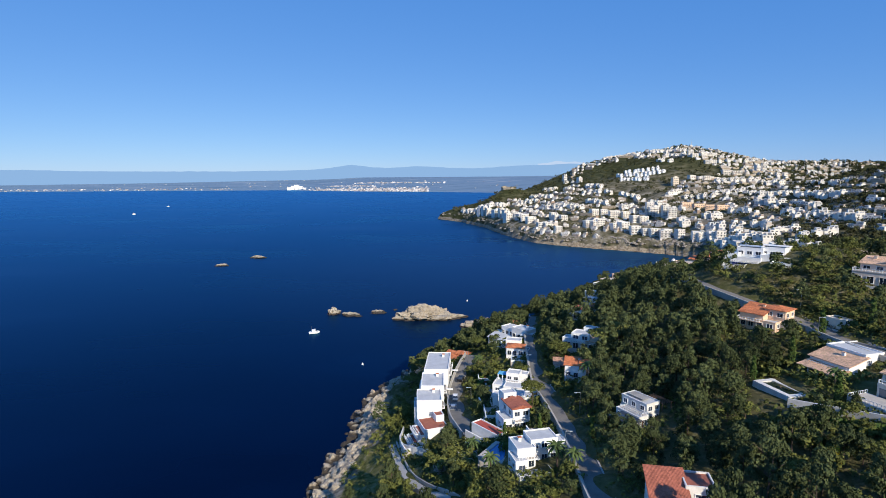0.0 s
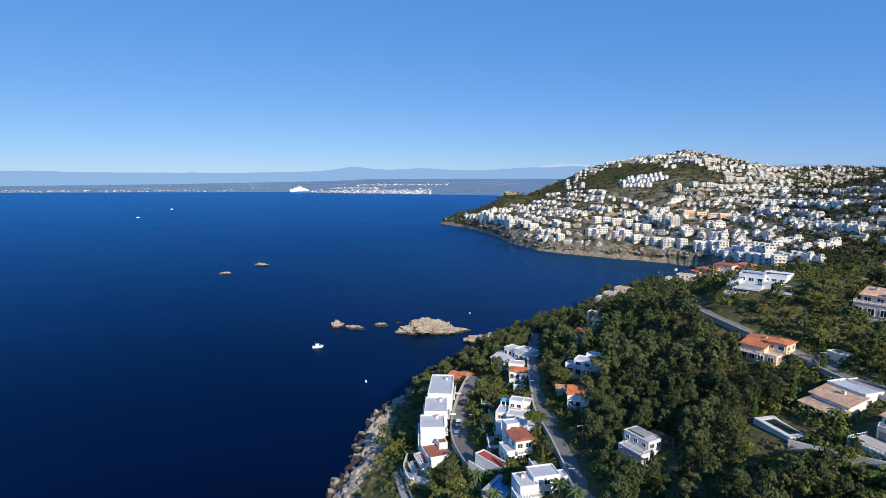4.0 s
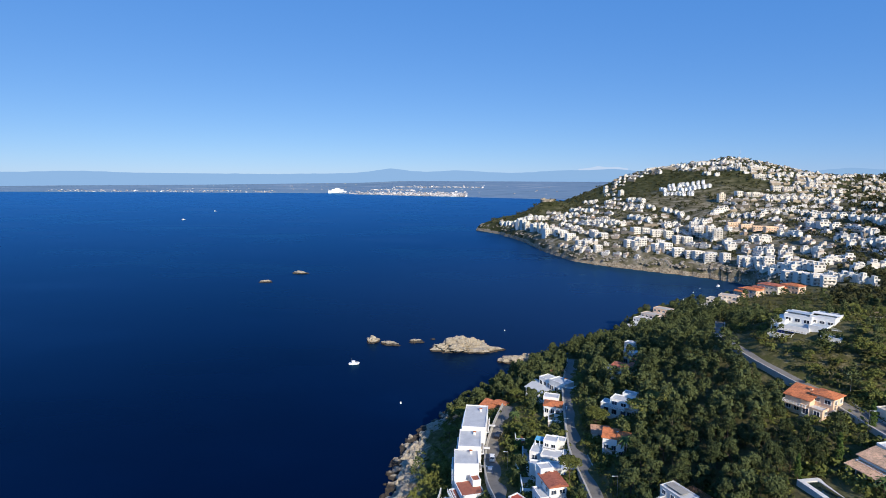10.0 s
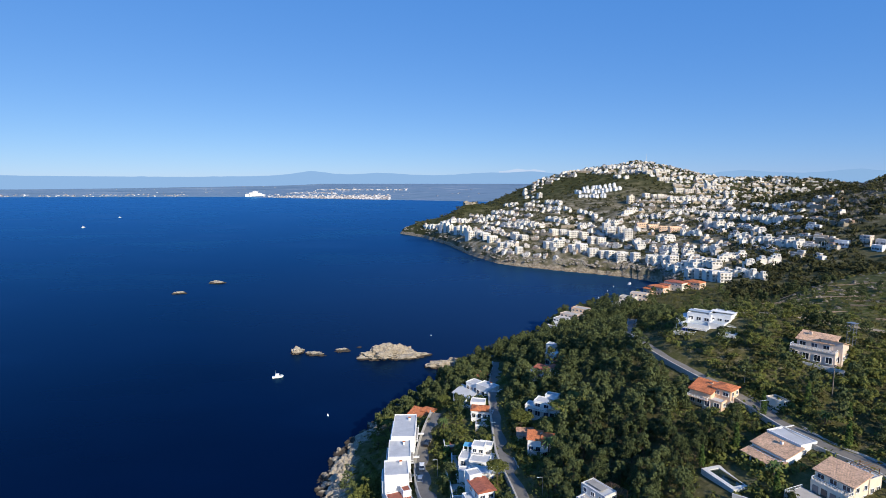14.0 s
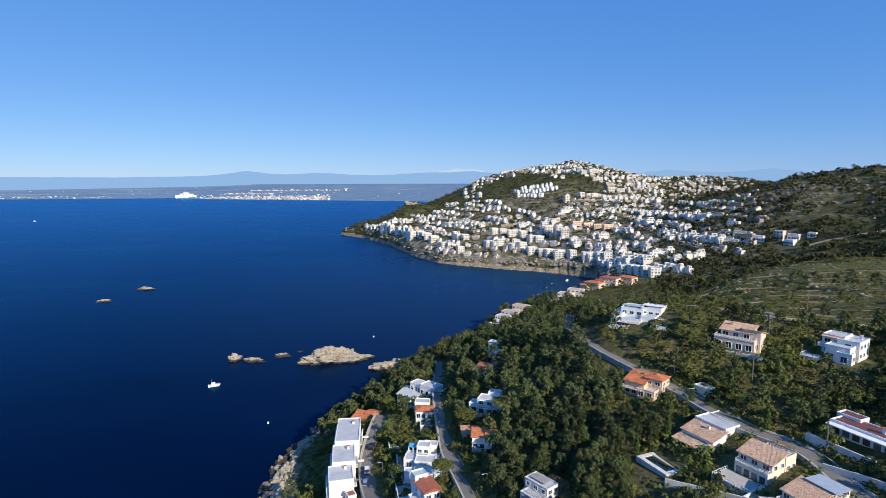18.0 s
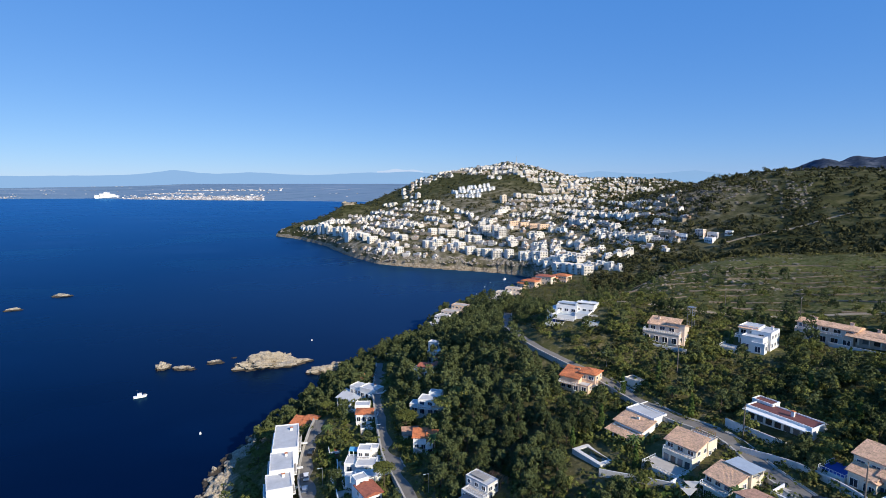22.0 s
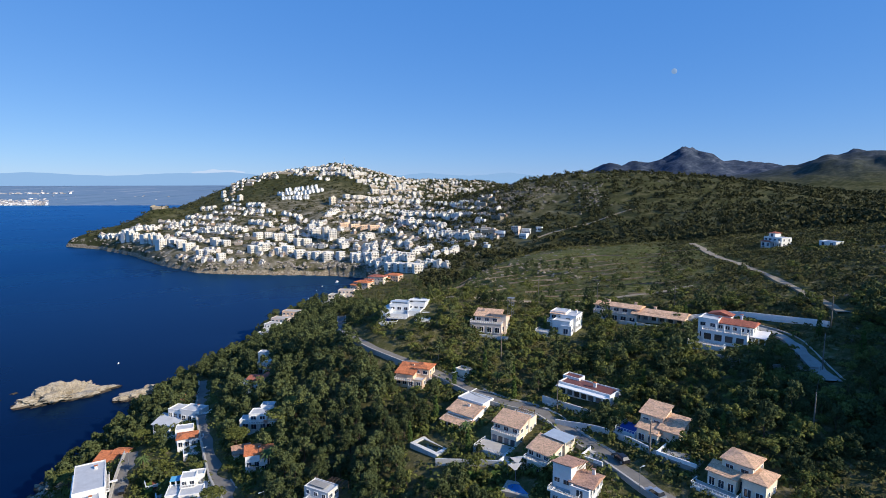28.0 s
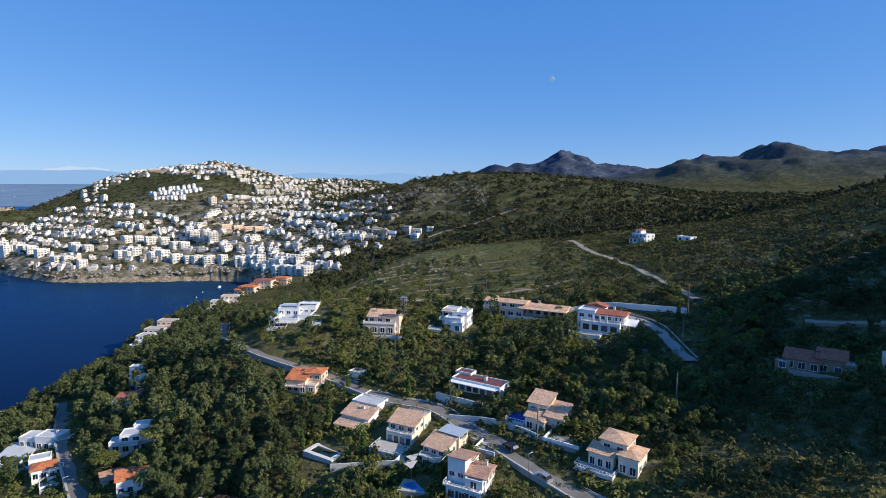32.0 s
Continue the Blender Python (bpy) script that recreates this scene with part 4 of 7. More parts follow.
house("villa", "cream villa with three tan tiled roofs and terrace", 105.8, 66.6, -80,
      [(-1.0, 1.8, 0, 5.6, 5.4, 6.8, "shed", "F2 L2 R1"), (-0.6, -2.6, 0, 5.0, 3.4, 3.8, "shed", "F2"), (4.2, 0.2, 0, 4.8, 6.4, 4.6, "shed", "F2 R2"), (1.6, -4.2, 0, 1.6, 1.4, 3.4, "gabley", "F1")],
      [("terrace", -6.2, -1.2, 1.0, 5.4, 6.4, 5.0, WHITE, BLUE_PAINT_SHADE), ("slabwall", 4, -6.6, -3, 13, 0.3, 3.6, OLDWHITE)], wall=CREAM, tile=TAN, dz=-0.6, size=0.9)
house("villa", "cream villa with hipped tan roofs and balustraded terrace", 101.0, 45.4, -84,
      [(-0.4, 1.2, 0, 6.0, 6.0, 6.6, "hip", "F2 R2 L2"), (3.6, -0.6, 0, 4.4, 6.4, 4.6, "hip", "F2 R2"), (-2.4, -2.8, 0, 5.6, 3.0, 3.6, "shed", "F3")],
      [("terrace", -3.0, -5.6, -0.2, 9.0, 3.0, 2.6, WHITE)], wall=CREAM, tile=TAN, dz=-0.6, size=0.9)
house("garage", "small flat-roofed cream garage beside the road", 95.6, 124.6, -76, [(0, 0, 0, 4.2, 3.2, 1.9, "flat", "R1")], wall=CREAM, flat=PAVING)
house("villa", "pale beige villa with low tan roofs and long balcony", 117.0, 138.4, -56,
      [(-0.6, 1.2, 0, 8.6, 4.8, 5.8, "shed", "F3 L1 R2"), (3.4, 1.6, 0, 5.2, 5.4, 5.2, "shedb", "F2 R2"), (-0.4, -2.2, 0, 11.0, 2.8, 3.2, "flat", "F4 R1")],
      [("balcony", -0.4, -2.4, 3.6, 11.0, 2.6), ("chimney", -2.6, 2.0, 7.0, 0.9), ("slabwall", 3, -5.4, -3, 10, 0.3, 2.6, OLDWHITE)], wall=PINK, tile=TAN, dz=-0.4)
house("villa", "white cubist villa with stepped flat roofs", 138.0, 124.4, -66,
      [(-1.8, 3.0, 0, 5.4, 6.0, 6.6, "flat", "F2 L2"), (2.2, 2.6, 0, 5.4, 7.4, 6.0, "flat", "F1 R3"), (1.0, -2.8, 0, 6.0, 4.2, 4.6, "flat", "F2 R2"), (-0.6, 8.6, 0, 7.6, 4.4, 4.2, "flat", "R1"), (3.0, -4.6, 0, 3.6, 2.4, 3.0, "flat", "F1 R1")],
      [("chimney", 3.4, 4.4, 6.4, 0.9), ("balcony", -3.2, -0.6, 3.2, 3.4, 3.2), ("porch", -1.8, 0.2, 4.2, 5.0, 1.6, 2.0, 3, TAN), ("terrace", -4.2, -5.6, 0.2, 5.6, 4.6, 4.0, OLDWHITE)], tile=TAN)
house("villa", "long two-storey villa with brown tiled roof and arcade", 164.0, 112.6, -72,
      [(-5.6, 0.6, 0, 12.0, 6.0, 5.4, "gable", "F5 L1"), (5.6, 0.8, 0, 13.0, 5.6, 4.6, "gable", "R1"), (-5.6, -3.2, 0, 12.0, 1.8, 2.8, "flat", "F5")],
      [("porch", 5.6, -3.2, 1.4, 13.0, 2.4, 2.5, 7), ("arch", 5.6, -2.06, 1.6, 12.6, 2.2, 6), ("balcony", -5.6, -3.2, 2.95, 12.0, 1.8), ("chimney", -8.6, 1, 6.4, 0.7), ("chimney", -1.2, 1, 6.6, 0.7), ("chimney", 4.0, 1, 5.8, 0.7), ("slabwall", 4, -5.4, -3, 16, 0.3, 3.8, OLDWHITE)], wall=PINK, tile=TAN, stretch=1.3)
house("villa", "large white villa with red tiled roof and colonnade", 160.2, 80.0, -77,
      [(-4.4, 1.0, 0, 5.6, 7.0, 6.8, "flat", "F2 L2"), (2.8, 1.6, 0, 9.6, 6.6, 6.0, "gable", "F5 R2"), (0.6, -3.4, 0, 12.4, 2.4, 3.0, "flat", ""), (-2.6, 4.6, 4.2, 6.0, 3.0, 3.4, "gabley", "L1")],
      [("balcony", 0.6, -3.4, 3.4, 12.2, 2.4), ("posts", 2.8, -4.4, 3.4, 9.0, 2.5, 5), ("arch", 0.6, -4.64, 0.2, 11.6, 2.2, 4), ("terrace", -3.4, -6.4, -0.8, 10.0, 3.2, 2.4, WHITE), ("chimney", 3.4, 2.6, 8.0, 0.8), ("porch", 9.2, 0, 0.4, 3.6, 4.4, 2.4, 3, WHITE)], tile=RED, dz=0.4)
house("farmhouse", "old stone farmhouse with weathered tiled roofs in shade", 150.6, 20.6, -84,
      [(-2.6, 0.4, 0, 8.0, 5.0, 3.0, "shed", "F3"), (3.6, 1.6, 0, 6.2, 5.0, 4.2, "shed", "F2 R1"), (7.6, 0.8, 0, 2.6, 4.4, 3.2, "flat", "F1 R1"), (-6.8, -2.4, 0, 3.4, 2.2, 1.8, "flat", "F1")],
      [("slabwall", 1.6, -4.2, -3, 14, 0.35, 3.2, CONCRETE), ("chimney", 0.6, 2, 4.6, 0.7)], wall=STONEWALL, tile=RED, size=0.9)
house("house", "flat-roofed stone house on the shaded slope", 153.0, 5.0, -80, [(0, 0, 0, 6.6, 5.0, 3.4, "flat", "F2 R1")], wall=PINK, flat=GREYROOF)
house("villa", "white hill villa with round turret and tiled terrace roof", 316.0, 134.0, -108,
      [(0, 0, 0, 11.0, 7.0, 5.6, "flat", "F4 R2"), (-2.6, -3.6, 0, 6.0, 3.4, 2.8, "shed", "F2"), (-3.6, 2.0, 5.6, 4.0, 4.0, 2.6, "hip", "F1")],
      [("balcony", 2.6, -4.2, 3.2, 5.6, 1.6), ("posts", 2.6, -4.8, 0, 5.0, 3.0, 3)], tile=RED)
house("hut", "small pale flat-roofed hut in the scrub", 302.0, 104.0, -108, [(0, 0, 0, 8.4, 5.0, 2.6, "flat", "F2")], flat=PALEMETAL)
for kx, ky, kr, kw, kh, wl in ((394, 450, -60, 10, 5, WHITE), (405, 437, -66, 8, 9, PINK), (412, 428, -60, 9, 5, OLDWHITE), (402, 421, -70, 8, 4.5, WHITE), (387, 458, -60, 8, 4, WHITE), (421, 417, -62, 6, 4, WHITE)):
    house("house", "pale house on the wooded knoll below the hills", kx, ky, kr, [(0, 0, 0, kw, 7, kh, "flat", "F3 R2"), (kw * 0.4, -4, 0, kw * 0.5, 3.4, kh * 0.6, "flat", "F2")], wall=wl, flat=GREYROOF, group="houses on the knoll")

# ---- the white hotel and the shore houses beyond the pines ----
GREENROOF = plain("olive_gravel_roof", (0.2, 0.2, 0.13), 0.9, vary=0.3, scale=0.5)
# deep blue strips along front and left stand in for bluish shade
house("hotel", "large white stepped hotel with pale flat terraces and blue shade strips", 103.8, 166.0, -47,
      [(-6.0, 4.0, 0, 8.0, 8.0, 6.6, "flat", "F3 L2"), (0.5, 6.0, 0, 7.0, 9.0, 7.2, "flat", "F3 R1"), (-10.5, 1.0, 0, 4.0, 9.0, 4.6, "flat", "F2 L3"), (-5.5, -2.5, 0, 9.0, 5.5, 3.4, "flat", "F5 L2"),
       (1.0, -1.0, 0, 5.0, 6.5, 4.8, "flat", "F2"), (6.5, 4.0, 0, 6.5, 13.0, 4.4, "none", "F2 R4"), (5.8, -6.2, 0, 5.6, 7.6, 3.2, "flat", "F2 R3"), (-3.5, 11.5, 0, 7.0, 5.0, 4.0, "flat", "")],
      [("slab", 6.5, 4.0, 4.42, 6.1, 12.6, 0.12, GREENROOF), ("slab", 6.5, 4.0, 4.2, 7.0, 13.5, 0.2, WHITE), ("slab", 0.5, 6.0, 7.7, 8.0, 3.0, 0.18, WHITE), ("slab", -6.0, 4.0, 7.1, 9.0, 3.0, 0.18, PALEMETAL), ("balcony", -5.5, -5.6, 2.0, 8.4, 1.6),
       ("slabwall", -5.5, -5.32, 0.2, 8.6, 0.1, 1.5, BLUE_PAINT_SHADE), ("slabwall", -12.56, 1.0, 0.2, 0.1, 8.0, 2.0, BLUE_PAINT_SHADE), ("slabwall", 9.9, 3.0, -2, 0.25, 9, 3.0, WHITE), ("terrace", -8.0, -7.6, 0.4, 7.0, 3.0, 4.0, WHITE)], dz=-2.8, category="hotel", flat=PALEMETAL, spread=8.5, size=0.94)
for hx, hy, rz, w, h, wl, lab in ((107, 343, -52, 9, 6, WHITE, "white shore house with a flat terrace"), (115, 350, -50, 12, 6, PINK, "peach shore house with pale roof terrace"), (125, 357, -48, 12, 6.4, PEACH, "peach terraced house above the bay"),
                                  (97, 335, -52, 7, 5, WHITE, "small white shore house among pines"), (168, 380, -45, 11, 6, CREAM, "cream flat-roofed house above the bay"), (180, 388, -40, 12, 6, PINK, "pale pink flat house above the beach"),
                                  (158, 372, -45, 8, 4, OLDWHITE, "low whitewashed house above the bay")):
    house("house", lab, hx, hy, rz, [(0, 0, 0, w, 7, h, "flat", "F4 R2"), (w * 0.2, -4.6, 0, w * 0.7, 3, h * 0.5, "flat", "F3")], [("balcony", -w * 0.2, -4.2, h * 0.5, w * 0.5, 1.4)], wall=wl, flat=PAVING, group="shore houses")
for hx, hy, rz, w, h, tl, wl in ((206, 410, -60, 14, 7, CLAY, PEACH), (222, 414, -55, 15, 8, RED, CREAM), (236, 410, -60, 13, 7, CLAY, PEACH)):
    house("house", "orange apartment house with tiled roofs near the beach", hx, hy, rz, [(0, 0, 0, w, 9, h, "hip", "F5 R3"), (-w * 0.4, -4, 0, w * 0.5, 6, h * 0.6, "gable", "F2 L2")], wall=wl, tile=tl, group="orange beach houses")

# ---- paved yards and planted terraces between the lanes ----
def yard(x, y, rz, w, d, label, material=PAVING, lift=0.5):
    ob = thing("paved_yard", x, y, ground_z(x, y) + lift, rz, label, "yard")
    part("paving", box(0, 0, -3.0, w, d, 3.0), material, ob)
    part("edge_wall", railing_mesh(-w / 2, -d / 2 + 0.12, w / 2, -d / 2 + 0.12, 0.002, 0.7, 1, True), WHITE, ob)
    part("edge_wall", railing_mesh(-w / 2 + 0.12, -d / 2 + 0.3, -w / 2 + 0.12, d / 2, 0.002, 0.7, 1, True), WHITE, ob)


for x, y, rz, w, d, lab, mat in ((15.5, 134.0, 0, 5.5, 7.0, "pale paved yard with low white walls", PAVING), (17.5, 150.0, -5, 6.0, 9.0, "grey paved yard beside the cubic house", CONCRETE), (17.5, 141.0, 0, 5.0, 5.0, "white-walled court beside the house", PAVING),
                               (9.0, 117.0, 30, 6.5, 4.0, "pale pool terrace with low walls", PAVING), (24.0, 117.0, 10, 5.0, 6.0, "paved garden court with white walls", PAVING), (27.0, 170.0, -10, 5.0, 4.0, "small paved yard with white walls", PAVING),
                               (16.0, 165.0, 0, 5.0, 4.0, "terracotta yard beside the street", TERRACOTTA), (-5.0, 133.5, 20, 7.0, 4.0, "stone terrace below the white block", PAVING), (3.0, 117.0, 20, 6.0, 3.4, "stepped stone garden terrace", CONCRETE),
                               (25.5, 188.0, -30, 6.0, 5.0, "grey flat terrace among pines", CONCRETE), (79.0, 84.0, -70, 6.0, 4.0, "tiled yard between villas", PAVING), (90.0, 70.5, -75, 5.0, 5.0, "paved forecourt beside the road", PAVING), (99.5, 57.0, -80, 8.0, 4.5, "cobbled forecourt below the villa", CONCRETE)):
    yard(x, y, rz, w, d, lab, mat)

# ---- shade sails, hedge screens and dry-stone walls ----
sail = thing("shade_sail", 75.6, 80.6, ground_z(75.6, 80.6), 20, "beige cloth shade sails on posts beside the pool", "shade sail")
for k, (sx, sy) in enumerate(((0, 0), (3.0, 1.0))):
    part("sail", solid([(sx - 1.6, sy - 1.2, 2.5), (sx + 1.7, sy - 1.0, 2.9), (sx + 0.2, sy + 1.7, 2.3), (sx - 1.6, sy - 1.2, 2.54), (sx + 1.7, sy - 1.0, 2.94), (sx + 0.2, sy + 1.7, 2.34)],
                       [(0, 1, 2), (3, 4, 5), (0, 1, 4, 3), (1, 2, 5, 4), (2, 0, 3, 5)]), CREAM, sail)
    for qx, qy in ((-1.6, -1.2), (1.7, -1.0), (0.2, 1.7)):
        part("post", box(sx + qx, sy + qy, -0.5, 0.1, 0.1, 3.3), METAL, sail)


def hedge(points, h, label):
    X, Y, Z, nx, ny = ribbon(points, 1.0, 0, step=1.0, smooth=1)
    g = np.random.RandomState(int(abs(points[0][0]) * 10))
    V, F = [], []
    for x, y, z in zip(X, Y, Z):
        for _ in range(60):
            p = np.array([x, y, z]) + (g.uniform(-0.8, 0.8), g.uniform(-0.8, 0.8), g.uniform(-0.3, h))
            u, w = g.normal(size=3) * 0.16, g.normal(size=3) * 0.16
            k = len(V)
            V += [p - u - w, p + u - w, p + u + w, p - u + w]
            F.append((k, k + 1, k + 2, k + 3))
    me = bpy.data.meshes.new("hedge")
    me.from_pydata([tuple(v) for v in V], [], F)
    tagged(mesh_part("hedge", me, HEDGE), label, "hedge", "garden hedges")


hedge([(66, 90), (70, 86), (73, 83)], 1.8, "clipped green hedge stepping down the garden")
hedge([(62, 86), (66, 82), (70, 79)], 1.6, "clipped green hedge stepping down the garden")
hedge([(13.2, 152), (13.8, 160), (14.6, 168)], 1.6, "green hedge along the parking street")
hedge([(15, 113), (17, 116), (20, 118)], 1.4, "green hedge beside the pool")
for pts in ([(300, 300), (318, 288), (332, 270)], [(296, 316), (318, 304), (338, 286)], [(310, 330), (332, 318), (350, 300)],):
    X_, Y_, Z_, nx_, ny_ = ribbon(pts, 0.6, 0, step=2.5, smooth=1)
    tagged(mesh_part("field_wall", strip_mesh(X_, Y_, Z_, nx_, ny_, -0.35, 0.35, 0.9, 1.5), CRAG), "low dry-stone terrace wall across the field", "wall", kind="structure")
_t = random.Random(61)
TERRACE_LINES = []
for r_ in (238, 258, 276, 290, 304, 318, 334, 352):
    a_ = 33 + _t.uniform(0, 4)
    while a_ < 60:
        b_ = a_ + _t.uniform(4, 9)
        pts = [((r_ + _t.uniform(-2, 2)) * math.sin(radians(q)), (r_ + _t.uniform(-2, 2)) * math.cos(radians(q))) for q in np.linspace(a_, b_, 5)]
        TERRACE_LINES.append(pts)
        X_, Y_, Z_, nx_, ny_ = ribbon(pts, 0.6, 0, step=2.5, smooth=1)
        tagged(mesh_part("field_wall", strip_mesh(X_, Y_, Z_, nx_, ny_, -0.3, 0.3, 0.45, 1.5), STONEWALL), "low dry-stone wall edging an old field terrace", "wall", kind="structure")
        a_ = b_ + _t.uniform(0.8, 3)
road("dirt_cutting", [(174.6, 27), (175.6, 22), (177, 15), (178.5, 4), (179, -8)], 4.2, "bare pale earth bank cut into the shaded slope", DIRT, kerb=False)
bay = new("parking_bays")
tagged(bay, "faded white parking bay lines on the street", "road marking", kind="structure")
for i in range(14):
    y_ = 141 + i * 3.4
    x_ = float(np.interp(y_, [128, 141, 153, 167, 177, 194], [9.8, 7.2, 6.4, 7.5, 9.8, 14]))
    part("bay_line", box(x_ - 1.4, y_, ground_z(x_ - 1.4, y_) + 0.46, 2.2, 0.14, 0.03), MARKING, bay)

# ---- garden walls ----
def garden_wall(points, h, label, material=WHITE, name="garden_wall"):
    X, Y, Z, nx, ny = ribbon(points, 0.3, 0, step=2.5, smooth=1)
    tagged(mesh_part(name, strip_mesh(X, Y, Z, nx, ny, -0.15, 0.15, h, 2), material), label, "wall", kind="structure")


garden_wall([(170, 100), (177, 92), (179.3, 87), (180.2, 73), (179.2, 60)], 2.0, "long stepped white boundary wall")
garden_wall([(147, 78), (146, 68), (147, 60), (151, 52)], 1.2, "grey stone retaining wall under the villa", CONCRETE)
garden_wall([(67, 98), (72, 92), (76, 86), (79, 82)], 1.6, "pale garden wall stepping down the slope", OLDWHITE)
garden_wall([(-9, 147), (-10, 138), (-6, 130), (-1, 126)], 2.2, "cream retaining wall below the terrace block", OLDWHITE)
garden_wall([(12.4, 131), (13.4, 140), (12.6, 150)], 1.0, "white garden wall beside the parking street")
garden_wall([(96, 88), (100, 80), (100, 70), (97, 58)], 1.6, "pale wall along the villa plots", OLDWHITE)


# ---- the town on the hill ----
def town_model(kind, width=10.0):
    """One house of the town at the origin, front towards -y."""
    name, lab, cat = {"v": ("town_house", "white flat-roofed hillside house with shaded windows", "house"), "a": ("apartment_block", "pale apartment block with rows of shaded balconies", "apartment block"),
                      "t": ("tower_block", "tall white apartment tower on the hillside", "apartment block"), "r": ("row_house", "narrow white row house with stepped roof", "house"),
                      "w": ("row_house", "bright white terraced holiday house", "house"), "o": ("apartment_block", "long peach terrace with tiled roof", "apartment block"), "p": ("tower_block", "pale cream apartment tower", "apartment block")}[kind]
    root = thing(name, 0, 0, 0, 0, lab, cat)
    w, d, h = {"v": (width, 8.5, 5.8), "a": (width, 10, 9.2), "t": (12, 11, 15), "r": (6.2, 9, 5.6), "w": (6.4, 8.5, 5.8), "o": (width, 9, 7), "p": (11, 11, 13)}[kind]
    wall = {"o": PEACH, "p": CREAM}.get(kind, WHITE if kind == "w" else TOWNWALL)
    wb = box(0, 0, -6, w, d, h + 6)
    for sx, sy, ww, dd in ((0, -1, w + 0.1, 0.3), (0, 1, w + 0.1, 0.3), (-1, 0, 0.3, d - 0.5), (1, 0, 0.3, d - 0.5)):
        add_box(wb, sx * (w / 2 - 0.1), sy * (d / 2 - 0.1), h + 0.004, ww, dd, 0.6)
    part("wall", wb, wall, root)
    part("roof", box(0, 0, h + 0.002, w - 0.5, d - 0.5, 0.1), TAN if kind == "o" else GREYROOF, root)
    if kind in "vrw":
        part("upper_storey", box(w * 0.16, 1.2, h + 0.1, w * 0.6, d * 0.55, 2.6), wall, root)
        part("terrace", box(-w * 0.1, -d / 2 - 1.4, -6, w * 0.8, 2.8, 8.6), wall, root)
        part("window", box(w * 0.16, 1.2 - d * 0.275, h + 0.5, w * 0.34, 0.12, 1.7), TOWNSHADE, root)
    if kind in "tp":
        part("stair_head", box(w * 0.2, 1, h + 0.1, 4, 4, 2.6), wall, root)
    floors = max(1, int(h / 2.9))
    cols = 2 if kind in "rw" else max(2, int(w / 3.6))
    me = bpy.data.meshes.new("window")
    bw = w / cols * 0.5
    wb = box(0, 0, 0, bw, 0.14, 1.5)
    wb.to_mesh(me)
    wb.free()
    me.materials.append(TOWNSHADE)
    slab = bpy.data.meshes.new("balcony")
    sb = box(0, 0, 0, w * 0.94, 1.3, 0.9)
    sb.to_mesh(slab)
    sb.free()
    slab.materials.append(wall)
    for f in range(floors):
        zz = h * f / floors + 0.75
        if kind in "atpo":
            mesh_part("balcony", slab, None, root).location = (0, -d / 2 - 0.65, zz - 0.75)
        for c in range(cols):
            mesh_part("window", me, None, root).location = (-w / 2 + w * (c + 0.5) / cols, -d / 2 - 0.03, zz + (0.3 if kind in "atpo" else 0))
    return root


ROWS_CAPE = [
    (66, 980, 96, 928, 4, 't'),
    (83, 910, 110, 813, 4, 't'),
    (39, 1044, 64, 995, 4, 'v'),
    (86, 1020, 128, 992, 6, 'v'),
    (121, 836, 135, 754, 4, 'a'),
    (132, 722, 148, 703, 2, 'a'),
    (150, 684, 158, 679, 1, 'a'),
    (146, 996, 178, 960, 5, 'v'),
    (215, 1097, 243, 1090, 4, 'v'),
    (178, 1032, 207, 968, 5, 'v'),
    (247, 1041, 256, 1028, 2, 'v'),
    (288, 1099, 290, 1094, 1, 't'),
    (306, 1311, 267, 1120, 3, 'v'),
    (177, 873, 223, 811, 7, 'v'),
    (162, 768, 175, 730, 3, 'a'),
    (260, 976, 300, 918, 6, 'v'),
    (279, 1027, 299, 969, 4, 'v'),
    (138, 896, 158, 837, 4, 'v')]
ROWS_SHORE = [
    (212, 741, 232, 736, 2, 'a'),
    (186, 683, 210, 668, 3, 'a'),
    (231, 721, 250, 710, 3, 'a'),
    (238, 867, 256, 812, 5, 'v'),
    (302, 902, 317, 843, 4, 'v'),
    (209, 645, 227, 637, 2, 'a'),
    (225, 628, 257, 588, 4, 'a'),
    (244, 680, 258, 664, 2, 'a'),
    (279, 723, 282, 685, 2, 't'),
    (283, 676, 284, 645, 2, 't'),
    (236, 589, 255, 569, 2, 'a'),
    (263, 780, 283, 779, 3, 'v'),
    (297, 763, 314, 752, 3, 'v'),
    (344, 811, 371, 822, 3, 'v')]
ROWS_MIDDLE = [
    (357, 792, 389, 754, 5, 'v'),
    (335, 739, 357, 661, 4, 'o'),
    (308, 625, 322, 609, 3, 'v'),
    (290, 599, 312, 548, 6, 'v'),
    (269, 569, 288, 537, 4, 'a'),
    (258, 563, 268, 549, 3, 'v'),
    (269, 547, 266, 518, 2, 'v'),
    (350, 651, 355, 609, 6, 'r'),
    (323, 557, 332, 537, 4, 'r'),
    (296, 498, 291, 468, 3, 'v'),
    (276, 515, 285, 490, 5, 'v'),
    (263, 465, 266, 417, 5, 'a'),
    (287, 638, 280, 602, 2, 'v')]
ROWS_VALLEY = [
    (358, 560, 383, 535, 9, 'r'),
    (352, 534, 368, 516, 5, 'r'),
    (284, 448, 291, 406, 8, 'r'),
    (305, 452, 335, 447, 9, 'r'),
    (304, 486, 323, 486, 4, 'v'),
    (367, 515, 372, 472, 6, 'v'),
    (412, 624, 417, 550, 9, 'r'),
    (493, 727, 467, 652, 4, 'r'),
    (469, 647, 475, 609, 5, 'r'),
    (448, 772, 421, 643, 6, 'v'),
    (387, 662, 391, 610, 4, 'v'),
    (410, 797, 444, 779, 5, 'v')]
